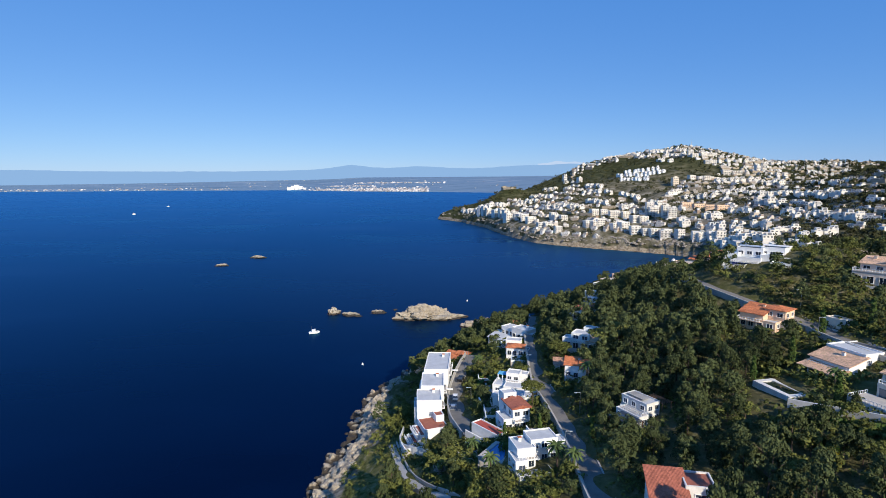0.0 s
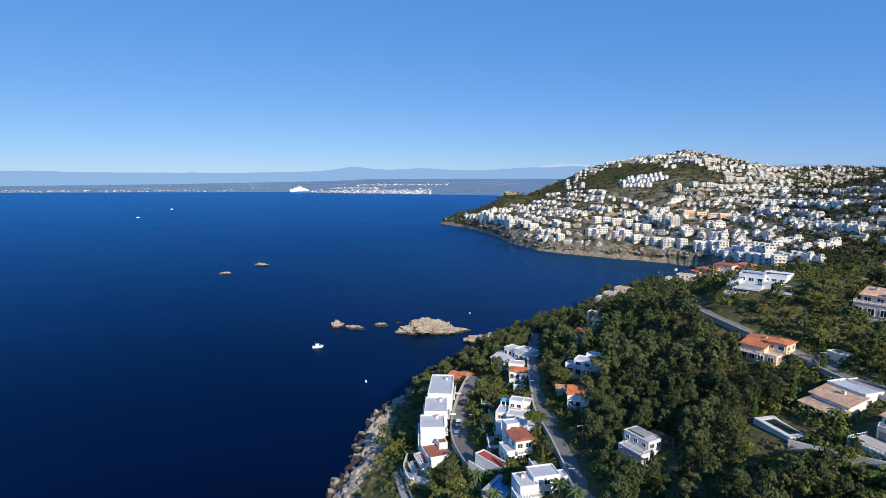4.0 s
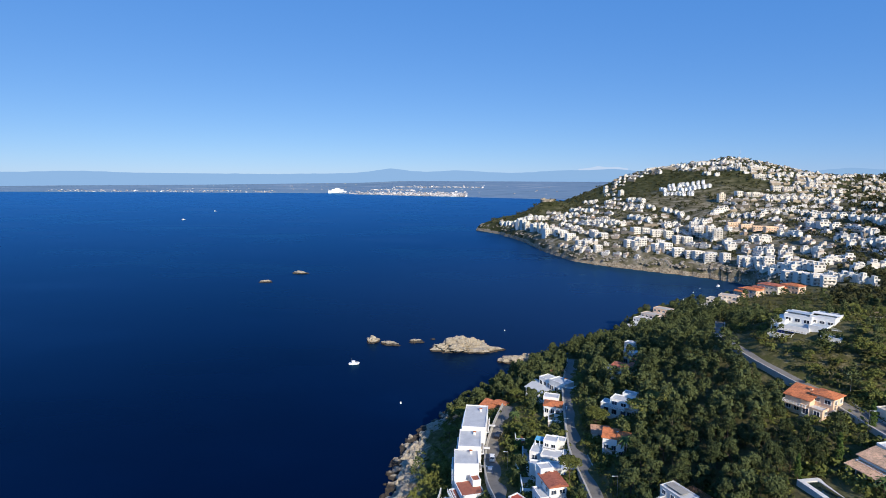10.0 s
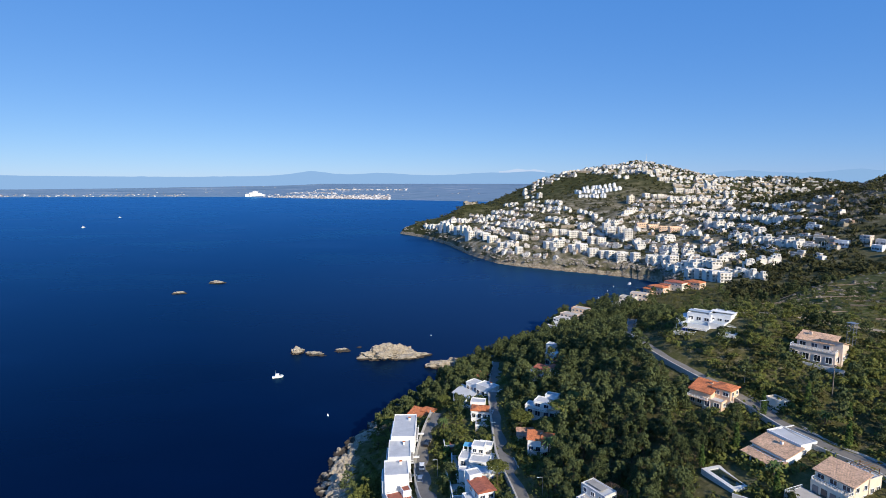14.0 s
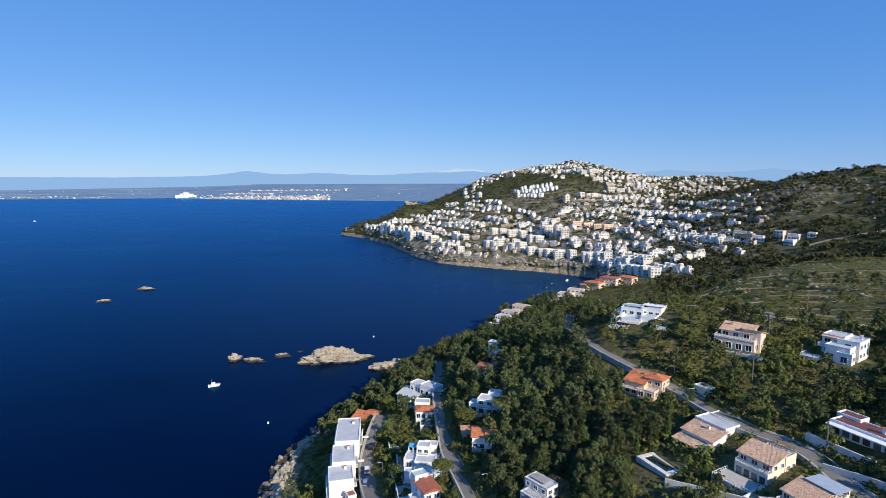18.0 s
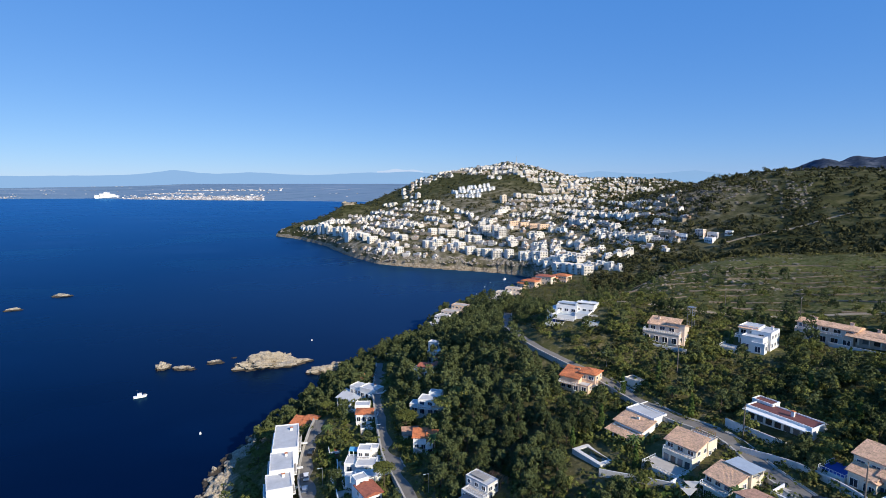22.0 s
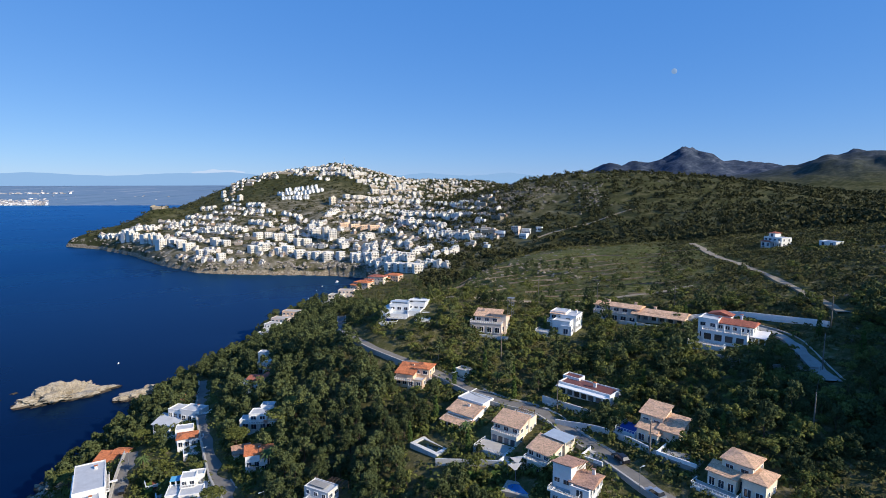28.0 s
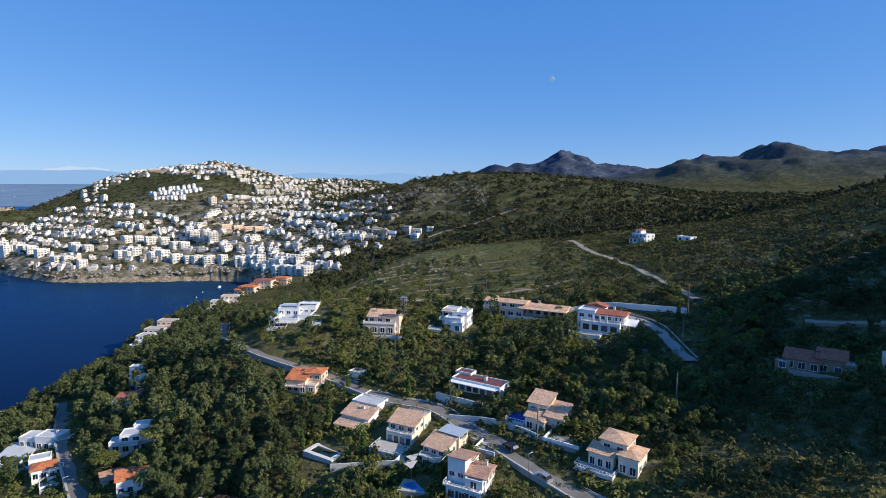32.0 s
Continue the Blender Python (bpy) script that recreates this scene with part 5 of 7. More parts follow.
ROWS_TERRACE = [
    (429, 928, 459, 911, 3, 'a'),
    (458, 895, 510, 877, 6, 'v'),
    (512, 881, 538, 840, 5, 'v'),
    (593, 957, 619, 953, 2, 'v'),
    (493, 953, 536, 949, 2, 'a'),
    (562, 968, 618, 1015, 2, 't'),
    (344, 1047, 421, 1003, 12, 'w'),
    (342, 1017, 383, 978, 8, 'w'),
    (392, 908, 401, 896, 1, 'p'),
    (370, 1075, 424, 1045, 8, 'w')]
ROWS_HILLTOP = [
    (406, 1344, 475, 1345, 7, 'v'),
    (468, 1362, 465, 1183, 5, 'v'),
    (489, 1262, 550, 1206, 9, 'v'),
    (490, 1178, 526, 1154, 4, 'v'),
    (521, 1138, 528, 1134, 1, 't'),
    (519, 1105, 575, 1139, 3, 'a'),
    (507, 1040, 537, 1047, 2, 'a'),
    (539, 1051, 651, 1114, 6, 'v'),
    (657, 1099, 824, 1229, 7, 'v'),
    (833, 1226, 853, 1126, 8, 'r'),
    (695, 1023, 765, 1045, 5, 'v'),
    (789, 1056, 817, 1034, 4, 'v'),
    (455, 1137, 471, 1091, 3, 'v'),
    (582, 1157, 593, 1124, 2, 'v')]

_models = {}
_rng = random.Random(4)
TOWN = []


def town_rows(rows, group):
    for x0, y0, x1, y1, n, kind in rows:
        length = math.hypot(x1 - x0, y1 - y0)
        wide = {"a": max(11, min(17, length / n * 0.9)), "o": max(12, min(20, length / n)), "v": _rng.choice((8, 10, 12))}.get(kind, 10)
        wide = round(wide / 2) * 2
        ux, uy = (x1 - x0) / max(length, 1), (y1 - y0) / max(length, 1)
        for i in range(n):
            k = (i + 0.5) / n
            x = x0 + (x1 - x0) * k + _rng.uniform(-2.5, 2.5)
            y = y0 + (y1 - y0) * k + _rng.uniform(-2.5, 2.5)
            if coast_distance(x, y) < 9:
                x, y = x + 12, y + 6
            # fronts look out over the bay
            rz = math.degrees(math.atan2(-x, y)) + _rng.uniform(-14, 14) + 22
            size = _rng.uniform(0.68, 0.94)
            m = pose(x, y, ground_z(x, y) - 0.4, 0, 0, rz) @ Matrix.Diagonal((size, size, _rng.uniform(0.72, 0.98), 1))
            key = (kind, wide)
            if key not in _models:
                _models[key] = town_model(kind, wide)
                _models[key].matrix_basis = m
                ob = _models[key]
            else:
                _models[key].scale, keep = (1, 1, 1), _models[key].matrix_basis.copy()
                ob = copy_thing(_models[key], m)
                _models[key].matrix_basis = keep
            ob["group"] = group
            TOWN.append((x, y, wide * 0.5))


town_rows(ROWS_CAPE, "town houses on the cape")
town_rows(ROWS_SHORE, "town houses above the shore")
town_rows(ROWS_MIDDLE, "town houses at mid slope")
town_rows(ROWS_VALLEY, "town houses in the valley")
town_rows(ROWS_TERRACE, "terraces on the green slope")
town_rows(ROWS_HILLTOP, "houses along the hilltop")

# hilltop mast and the ruined fort
px, py = 640, 1375
mast = thing("radio_mast", px, py, ground_z(px, py), 0, "slender grey radio mast on the wooded hilltop", "mast")
for i in range(4):
    part("mast_section", box(0, 0, i * 6.0, 0.9 - 0.18 * i, 0.9 - 0.18 * i, 6.0), METAL, mast)
for i in range(3):
    part("crossarm", box(0, 0, 12 + i * 4, 2.6 - 0.5 * i, 0.25, 0.25), METAL, mast)
fx, fy = 148, 1120
fort = thing("ruined_fort", fx, fy, ground_z(fx, fy) - 1.5, 10, "pale ruined stone fort on a rocky knoll", "ruin")
for a, w, h in ((0, 16, 5), (60, 13, 4), (120, 15, 6), (180, 14, 3.4), (240, 12, 5.2), (300, 15, 4.2)):
    c, s = math.cos(radians(a)), math.sin(radians(a))
    wb = bmesh.new()
    for k in range(4):
        add_box(wb, c * 12 - s * (k - 1.5) * w / 4, s * 12 + c * (k - 1.5) * w / 4, -3, 2.0, w / 4 + 0.1, 3 + h * (0.65 + 0.14 * ((k * 7 + a) % 4)), a)
    part("rampart", wb, ROCK, fort)


# ---- rocks ----
def rock_mesh(name, w, d, h, seed, detail=3):
    bm = bmesh.new()
    bmesh.ops.create_icosphere(bm, subdivisions=detail, radius=1)
    off = Vector((seed * 7.3, seed * 3.1, seed * 1.7))
    for v in bm.verts:
        p = v.co.copy()
        k = 0.92 + 0.45 * noise.noise(p * 1.3 + off) + 0.3 * noise.noise(p * 3.1 + off) + 0.3 * (0.3 - abs(noise.noise(p * 5 + off))) + 0.22 * (0.3 - abs(noise.noise(p * 11 + off)))
        q = p * k
        q.z = max(q.z, -0.5)
        v.co = (q.x * w / 2, q.y * d / 2, q.z * h)
    me = bpy.data.meshes.new(name)
    bm.to_mesh(me)
    bm.free()
    return me


def rock(name, x, y, z, w, d, h, rz, seed, label, detail=3, group="", material=ROCK):
    ob = mesh_part(name, rock_mesh(name, w, d, h, seed, detail), material)
    ob.matrix_basis = pose(x, y, z, 0, 0, rz)
    return tagged(ob, label, "rock", group)


rock("islet", -7, 318, -0.6, 36, 20, 7.6, 5, 2, "large pale weathered rock islet off the headland", 5)
rock("islet", -63, 329, -0.4, 8, 6, 4.6, 20, 3, "small pale rock standing in the sea", 4, "sea rocks")
rock("islet", -51, 325, -0.6, 13, 6, 2.4, -15, 4, "low jagged rock in the sea", 4, "sea rocks")
rock("islet", -36, 331, -0.7, 9, 6, 2.0, 10, 5, "low jagged rock in the sea", 4, "sea rocks")
rock("islet", -26, 338, -0.5, 4, 3, 1.0, 10, 15, "tiny rock awash in the sea", 3, "sea rocks")
rock("islet", 16, 318, -0.5, 6, 3, 0.9, 10, 16, "tiny rock awash in the sea", 3, "sea rocks")
rock("islet", 28, 298, -0.8, 27, 13, 4.4, 8, 6, "pale rock spur joined to the wooded headland", 5)
rock("islet", -190, 574, -0.8, 17, 9, 3.4, -10, 7, "dark low rock far out in the bay", 4, "outer rocks")
rock("islet", -207, 521, -0.8, 13, 7, 2.6, 12, 8, "dark low rock far out in the bay", 4, "outer rocks")
rock("islet", -30, 128, -0.8, 10, 8, 3.2, 30, 9, "brown rock at the foot of the shore", 4)
_rng = random.Random(9)
_path = [p for p in COAST[2:15]]
for i in range(150):
    k = _rng.uniform(0.8, len(_path) - 1.01)
    (ax, ay), (bx, by) = _path[int(k)], _path[int(k) + 1]
    t = k - int(k)
    inl = _rng.uniform(-3.5, 5)
    x, y = ax + (bx - ax) * t + inl, ay + (by - ay) * t + _rng.uniform(-2, 2)
    s = _rng.choice((1.2, 1.8, 2.4, 3.2, 4.6)) * _rng.uniform(0.8, 1.2)
    rock("boulder", x, y, max(ground_z(x, y), 0) - 0.25 * s, s * 1.2, s, s * _rng.uniform(0.4, 0.75), _rng.uniform(0, 180), 20 + i, "pale weathered shore boulder above the waterline", 3, "shore boulders")


def gather(name, meshes, places, material, label, category):
    """Many small copies of a few meshes joined into one object of stuff. places: index, x, y, height over ground, size, turn, stretch."""
    V, F, base = [], [], 0
    data = []
    P = np.array([(p[1], p[2]) for p in places])
    G = np.maximum(height(P[:, 0], P[:, 1]), 0)
    for me in meshes:
        v = np.empty(len(me.vertices) * 3)
        me.vertices.foreach_get("co", v)
        data.append((v.reshape(-1, 3), [list(p.vertices) for p in me.polygons]))
    for (i, x, y, z, s, a, up), g in zip(places, G):
        v, f = data[i]
        z = z + g
        c, q = math.cos(a), math.sin(a)
        w = np.stack([x + s * (v[:, 0] * c - v[:, 1] * q), y + s * (v[:, 0] * q + v[:, 1] * c), z + s * up * v[:, 2]], 1)
        V.append(w)
        F.extend([[k + base for k in p] for p in f])
        base += len(v)
    me = bpy.data.meshes.new(name)
    me.from_pydata(np.concatenate(V).tolist(), [], F)
    return tagged(mesh_part(name, me, material), label, category, kind="stuff")


crags = [rock_mesh("crag", 2, 2, 1, 70 + i, 2) for i in range(5)]
spots = []
for i in range(700):
    k = _rng.uniform(15, 31)
    (ax, ay), (bx, by) = COAST[int(k)], COAST[int(k) + 1]
    t, s = k - int(k), _rng.uniform(0.8, 2.6)
    x, y = ax + (bx - ax) * t + _rng.uniform(-3, 12), ay + (by - ay) * t + _rng.uniform(-3, 8)
    spots.append((_rng.randrange(5), x, y, -0.35 * s, s, _rng.uniform(0, 6.28), 0.6))
near_spots = []
for i in range(1300):
    k = _rng.uniform(2.6, 13.4)
    (ax, ay), (bx, by) = COAST[int(k)], COAST[int(k) + 1]
    t, s = k - int(k), _rng.choice((0.4, 0.7, 1.0, 1.6))
    near_spots.append((_rng.randrange(5), ax + (bx - ax) * t + _rng.uniform(-2.5, 7), ay + (by - ay) * t + _rng.uniform(-2, 2), -0.3 * s, s * _rng.uniform(0.8, 1.3), _rng.uniform(0, 6.28), _rng.uniform(0.6, 1.1)))
gather("shore_rubble", crags, near_spots, ROCK, "jagged pale rock ledges and rubble above the waterline", "rocks")
gather("shore_crags", crags, spots, SHORECRAG, "band of pale crags along the town shore", "rocks")
spots = []
for cx, cy, n, reach in ((330, 330, 90, 45), (250, 250, 50, 40), (560, 560, 130, 90), (235, 30, 120, 45), (500, 610, 90, 60), (290, 300, 60, 60), (650, 470, 80, 90), (530, 540, 170, 60), (490, 520, 90, 40), (205, 28, 60, 22)):
    for i in range(n):
        x, y, s = _rng.gauss(cx, reach * 0.6), _rng.gauss(cy, reach * 0.6), _rng.uniform(0.5, 1.7) * (1.7 if cx in (530, 490) else 1)
        spots.append((_rng.randrange(5), x, y, -0.3 * s, s, _rng.uniform(0, 6.28), 0.8))
for ax, ay, bx, by, n in ((560, 470, 488, 404, 110), (455, 520, 500, 560, 60), (468, 500, 430, 530, 50)):
    for i in range(n):                          # steep ribs of bare rock down the hill
        k, s = _rng.random(), _rng.choice((0.6, 0.9, 1.3, 1.9))
        spots.append((_rng.randrange(5), ax + (bx - ax) * k + _rng.gauss(0, 8), ay + (by - ay) * k + _rng.gauss(0, 8), -0.3 * s, s, _rng.uniform(0, 6.28), _rng.uniform(0.9, 1.3)))
field_spots = []
for cx, cy, n, reach in ((229, 211, 50, 20), (238, 240, 45, 20), (218, 190, 25, 12), (208, 245, 45, 18)):
    for i in range(n):
        s = _rng.choice((0.3, 0.5, 0.8, 1.2))
        field_spots.append((_rng.randrange(5), _rng.gauss(cx, reach * 0.6), _rng.gauss(cy, reach * 0.6), -0.25 * s, s, _rng.uniform(0, 6.28), 0.9))
gather("field_rocks", crags, field_spots, PALECRAG, "pale boulders scattered over the grassy field", "rocks")
gather("hillside_outcrops", crags, spots, CRAG, "scattered grey rock outcrops on the hillside", "rocks")


# ---- trees ----
def leaf_mesh(name, blobs, per, size, rng, squash=0.9):
    """Small leaf faces spread over the shells of many clumps. blobs: x, y, z, radius."""
    V, F = [], []
    for bx, by, bz, r in blobs:
        d = rng.normal(size=(per, 3))
        d /= np.linalg.norm(d, axis=1)[:, None]
        d[:, 2] = np.where(d[:, 2] < -0.45, -d[:, 2], d[:, 2])
        c = np.array([bx, by, bz]) + d * r * rng.uniform(0.72, 1.08, (per, 1)) * (1, 1, squash)
        n = d + rng.normal(size=(per, 3)) * 0.45
        n /= np.linalg.norm(n, axis=1)[:, None]
        u = np.cross(n, rng.normal(size=(per, 3)))
        u /= np.linalg.norm(u, axis=1)[:, None]
        w = np.cross(n, u)
        s = size * rng.uniform(0.6, 1.35, (per, 1))
        k = len(V) * 4 * per
        V.append(np.stack([c - u * s - w * s * 0.6, c + u * s * 0.9 - w * s * 0.5, c + u * s * 0.7 + w * s * 0.7, c - u * s * 0.8 + w * s * 0.6], 1).reshape(-1, 3))
        F += [(k + 4 * i, k + 4 * i + 1, k + 4 * i + 2, k + 4 * i + 3) for i in range(per)]
    me = bpy.data.meshes.new(name)
    me.from_pydata(np.concatenate(V).tolist(), [], F)
    return me


def trunk_mesh(h, r, rng, limbs=4):
    bm = bmesh.new()
    lean = Vector((rng.uniform(-0.12, 0.12), rng.uniform(-0.12, 0.12), 1))

    def tube(a, b, ra, rb):
        q = (b - a).to_track_quat("Z", "Y").to_matrix().to_4x4()
        bmesh.ops.create_cone(bm, cap_ends=True, segments=7, radius1=ra, radius2=rb, depth=(b - a).length, matrix=Matrix.Translation((a + b) / 2) @ q)

    mid, top = lean * h * 0.45, lean * h * 0.8
    tube(Vector((0, 0, -0.8)), mid, r, r * 0.7)
    tube(mid, top, r * 0.7, r * 0.25)
    for i in range(limbs):
        a = i * 6.28 / limbs + rng.uniform(0, 1)
        s = lean * h * rng.uniform(0.35, 0.6)
        tube(s, s + Vector((math.cos(a), math.sin(a), 0.7)) * h * 0.26, r * 0.4, r * 0.12)
    me = bpy.data.meshes.new("trunk")
    bm.to_mesh(me)
    bm.free()
    return me


def pine_blobs(rng, h, spread, n):
    out = []
    for i in range(n):
        k = rng.uniform(0, 1)
        z = h * (0.34 + 0.62 * k)
        reach = spread * (1.05 - 0.75 * k ** 1.6) * math.sqrt(rng.uniform(0.05, 1))
        a = rng.uniform(0, 6.28)
        out.append((reach * math.cos(a), reach * math.sin(a), z, spread * rng.uniform(0.26, 0.44)))
    return out


_np = np.random.RandomState(11)
PINES = [(trunk_mesh(8, 0.2, _np), leaf_mesh("crown", pine_blobs(_np, 8.4, 2.2 + 0.35 * (i % 3), 24), 64, 0.19, _np)) for i in range(6)]
BROADS = [(trunk_mesh(4, 0.16, _np), leaf_mesh("crown", [(_np.normal() * 1.1, _np.normal() * 1.1, 2.4 + _np.uniform(0, 1.9), _np.uniform(0.5, 0.95)) for _ in range(16)], 52, 0.17, _np)) for i in range(4)]
CYPRESS = (trunk_mesh(6, 0.14, _np, 0), leaf_mesh("crown", [(0.1 * _np.normal(), 0.1 * _np.normal(), 0.7 + 0.42 * k, 0.75 * (1 - (k / 15) ** 2) + 0.12) for k in range(15)], 40, 0.18, _np))
FARPINE = [leaf_mesh("far_tree", pine_blobs(_np, 8.4, 2.5, 18), 30, 0.27, _np) for i in range(4)]
BUSH = [leaf_mesh("bush", [(0.4 * _np.normal(), 0.4 * _np.normal(), 0.35, 0.62) for _ in range(2)], 14, 0.17, _np) for i in range(4)]
CLUMP = [leaf_mesh("clump", [(0.5 * _np.normal(), 0.5 * _np.normal(), 0.6 + 0.3 * k, 0.7) for k in range(3)], 10, 0.3, _np) for i in range(4)]


def tree(name, pair, leaf, x, y, s, turn, label, group="", lift=1.0):
    ob = thing(name, x, y, ground_z(x, y) - 0.2, turn, label, "tree", group)
    ob.scale = (s, s, s * lift)
    mesh_part("trunk", pair[0], BARK, ob)
    mesh_part("crown", pair[1], leaf, ob)
    return ob


def palm(x, y, s):
    ob = thing("palm_tree", x, y, ground_z(x, y) - 0.2, _rng.uniform(0, 360), "garden palm with arching green fronds", "palm", "garden palms")
    ob.scale = (s, s, s)
    tb = bmesh.new()
    for k in range(6):
        bmesh.ops.create_cone(tb, cap_ends=True, segments=8, radius1=0.26 - 0.015 * k, radius2=0.2 - 0.015 * k, depth=0.75, matrix=Matrix.Translation((0.03 * k, 0, 0.3 + 0.7 * k)))
    part("trunk", tb, BARK, ob)
    fb = bmesh.new()
    for i in range(22):
        a, up = i * 2.4, 0.2 + 0.9 * (i / 22)
        c, q = math.cos(a), math.sin(a)
        last = None
        for k in range(6):
            r, z = 0.42 * k, 4.5 + up * 0.5 * k - 0.085 * k * k
            w = 0.34 * (1 - abs(k - 2) / 5)
            row = [fb.verts.new((0.2 + r * c + q * w, r * q - c * w, z - 0.12)), fb.verts.new((0.2 + r * c, r * q, z)), fb.verts.new((0.2 + r * c - q * w, r * q + c * w, z - 0.12))]
            if last:
                fb.faces.new((last[0], last[1], row[1], row[0]))
                fb.faces.new((last[1], last[2], row[2], row[1]))
            last = row
    part("crown", fb, PALM, ob)


def at_line(points, y):
    p = sorted((b, a) for a, b in points)
    return float(np.interp(y, [k[0] for k in p], [k[1] for k in p]))


LANE = [(47, 252), (37, 205), (33.4, 183), (31.3, 163), (29.1, 145), (29.9, 128), (30.4, 115), (29.7, 101), (28.3, 90), (27.8, 80), (27, 40)]
HILLROAD = [(141, 312), (112, 250), (92, 205), (84.5, 182), (82.5, 162), (84.8, 147), (89.6, 134), (91.7, 120), (93.5, 106), (96, 99), (95.4, 82), (93, 72), (90.7, 62), (88, 40)]


_road_points = np.concatenate([np.column_stack([P, np.full(len(P), w)]) for P, w in ROADS])
_house_points = np.array(HOUSES)


def road_gap(X, Y):
    """Distance to the edge of the nearest road, for arrays of places."""
    out = np.full(len(X), 1e9)
    for px, py, w in _road_points:
        out = np.minimum(out, np.hypot(X - px, Y - py) - w)
    return out


def house_gap(X, Y, table):
    out = np.full(len(X), 1e9)
    for hx, hy, reach in table:
        out = np.minimum(out, np.hypot(X - hx, Y - hy) - reach)
    return out


def free(X, Y, size, open_front):
    """Where a tree may stand: clear of houses, of the open plots below them, and of roads."""
    R = np.hypot(X, Y)
    ox, oy = X / R, Y / R
    ok = house_gap(X, Y, _house_points) > size * 0.6
    for hx, hy, reach in _house_points:
        ahead, side = (hx - X) * ox + (hy - Y) * oy, np.abs((hx - X) * oy - (hy - Y) * ox)
        ok &= ~((ahead > 0) & (ahead < reach + open_front) & (side < reach * 0.85))
    return ok & (road_gap(X, Y) > size * 0.7 + 0.5) & ((road_gap(X + 5 * ox, Y + 5 * oy) > 0.6) | ((X < 60) & (np.random.RandomState(5).uniform(size=len(X)) > 0.5)))


def sown(n, seed, a0, a1, r0, r1, power=1.0):
    """Random places in a sector of the land, as arrays x, y, range, bearing."""
    g = np.random.RandomState(seed)
    a, r = np.radians(g.uniform(a0, a1, n)), r0 + (r1 - r0) * g.uniform(0, 1, n) ** power
    return r * np.sin(a), r * np.cos(a), r, np.degrees(a)


near_trees, wood = [], []
_gx, _gy = (k.ravel() for k in np.meshgrid(np.arange(-22, 240, 3.3), np.arange(36, 400, 3.3)))
_jit = np.random.RandomState(21)
_gx, _gy = _gx + _jit.uniform(-1.6, 1.6, len(_gx)), _gy + _jit.uniform(-1.6, 1.6, len(_gy))
_cd = coast_distance(_gx, _gy)
_keep = (_cd > 7) & (np.hypot(_gx, _gy) > 62)
_gx, _gy, _cd = _gx[_keep], _gy[_keep], _cd[_keep]
_ok9, _ok12 = free(_gx, _gy, 2.2, 7), free(_gx, _gy, 2.2, 9)
for x, y, s, ok9, ok12 in zip(_gx.tolist(), _gy.tolist(), _cd, _ok9, _ok12):
    lane, hill_x = at_line(LANE, min(y, 252)), at_line(HILLROAD, min(y, 312))
    if y > 205:
        chance, kind = (0.95 if x < hill_x - 3 else 0.5 if x < hill_x + 22 else 0.07), "pine"
    elif x < lane:
        chance, kind = (0.55 if y > 118 else 0.75) if s > 24 else 0.08, "mixed"
    elif x < hill_x:
        chance, kind = 0.97, "mixed" if x > 52 and y < 100 else "pine"
    elif 195 > x > 118 and y < 60:
        chance, kind = 0.8, "mixed"
    else:
        chance, kind = (0.78 if x < 165 and y < 135 else 0.5 if math.hypot(x, y) < 218 else 0.06), "mixed"
    if 157 < x < 182 and 50 < y < 100:
        chance = 0.06                          # open ground before the long white wall
    if _rng.random() < chance and (ok9 if kind == "pine" else ok12):
        near_trees.append((x, y, kind))
near_trees.sort(key=lambda k: math.hypot(k[0], k[1]))
count, leafy, thicket = 0, 0, []
for x, y, kind in near_trees:
    if kind == "pine" or _rng.random() < 0.3:
        if count < 300:
            tree("pine_tree", PINES[_rng.randrange(6)], PINE, x, y, _rng.choice((0.42, 0.52, 0.62, 0.72, 0.85)) * _rng.uniform(0.9, 1.1), _rng.uniform(0, 360), "dense dark green pine on the wooded slope", "pines of the slope", _rng.uniform(0.85, 1.35))
            count += 1
        else:
            wood.append((_rng.randrange(4), x, y, -0.3, _rng.choice((0.5, 0.6, 0.72, 0.85, 1.0)), _rng.uniform(0, 6.28), _rng.uniform(0.8, 1.3)))
    elif leafy < 170:
        tree("garden_tree", BROADS[_rng.randrange(4)], GARDEN, x, y, _rng.uniform(0.5, 1.0), _rng.uniform(0, 360), "leafy green garden tree beside the houses", "garden trees")
        leafy += 1
    else:
        thicket.append((_rng.randrange(4), x, y, -0.3, _rng.uniform(0.5, 1.05), _rng.uniform(0, 6.28), _rng.uniform(0.8, 1.1)))
if thicket:
    gather("thicket", [b[1] for b in BROADS], thicket, GARDEN, "dense evergreen thicket on the slope", "trees")
if wood:
    gather("pine_wood", FARPINE, wood, PINE, "dense dark pine wood above the shore", "trees")
for x, y in ((78, 114), (75, 96), (68, 111), (97, 104), (104, 112), (120, 80), (126, 96), (90, 122), (133, 128), (146, 132), (150, 104), (172, 100), (118, 66), (112, 55), (100, 120), (60, 130), (24, 118), (16, 118), (33, 108), (140, 60), (160, 46), (172, 60)):
    tree("cypress", CYPRESS, HEDGE, x, y, _rng.uniform(0.7, 1.05), 0, "slim dark green cypress in a garden", "garden cypresses")
for x, y, s in ((78.0, 101.0, 0.8), (81.0, 74.0, 0.8), (8.5, 118.0, 0.9), (24.0, 100.0, 1.0), (14.5, 176.0, 0.9), (39.5, 136.0, 1.1), (43.0, 137.0, 0.9), (26.0, 96.0, 0.9), (98, 112, 0.8), (115, 60, 0.7), (11.5, 104, 0.9)):
    palm(x, y, s)

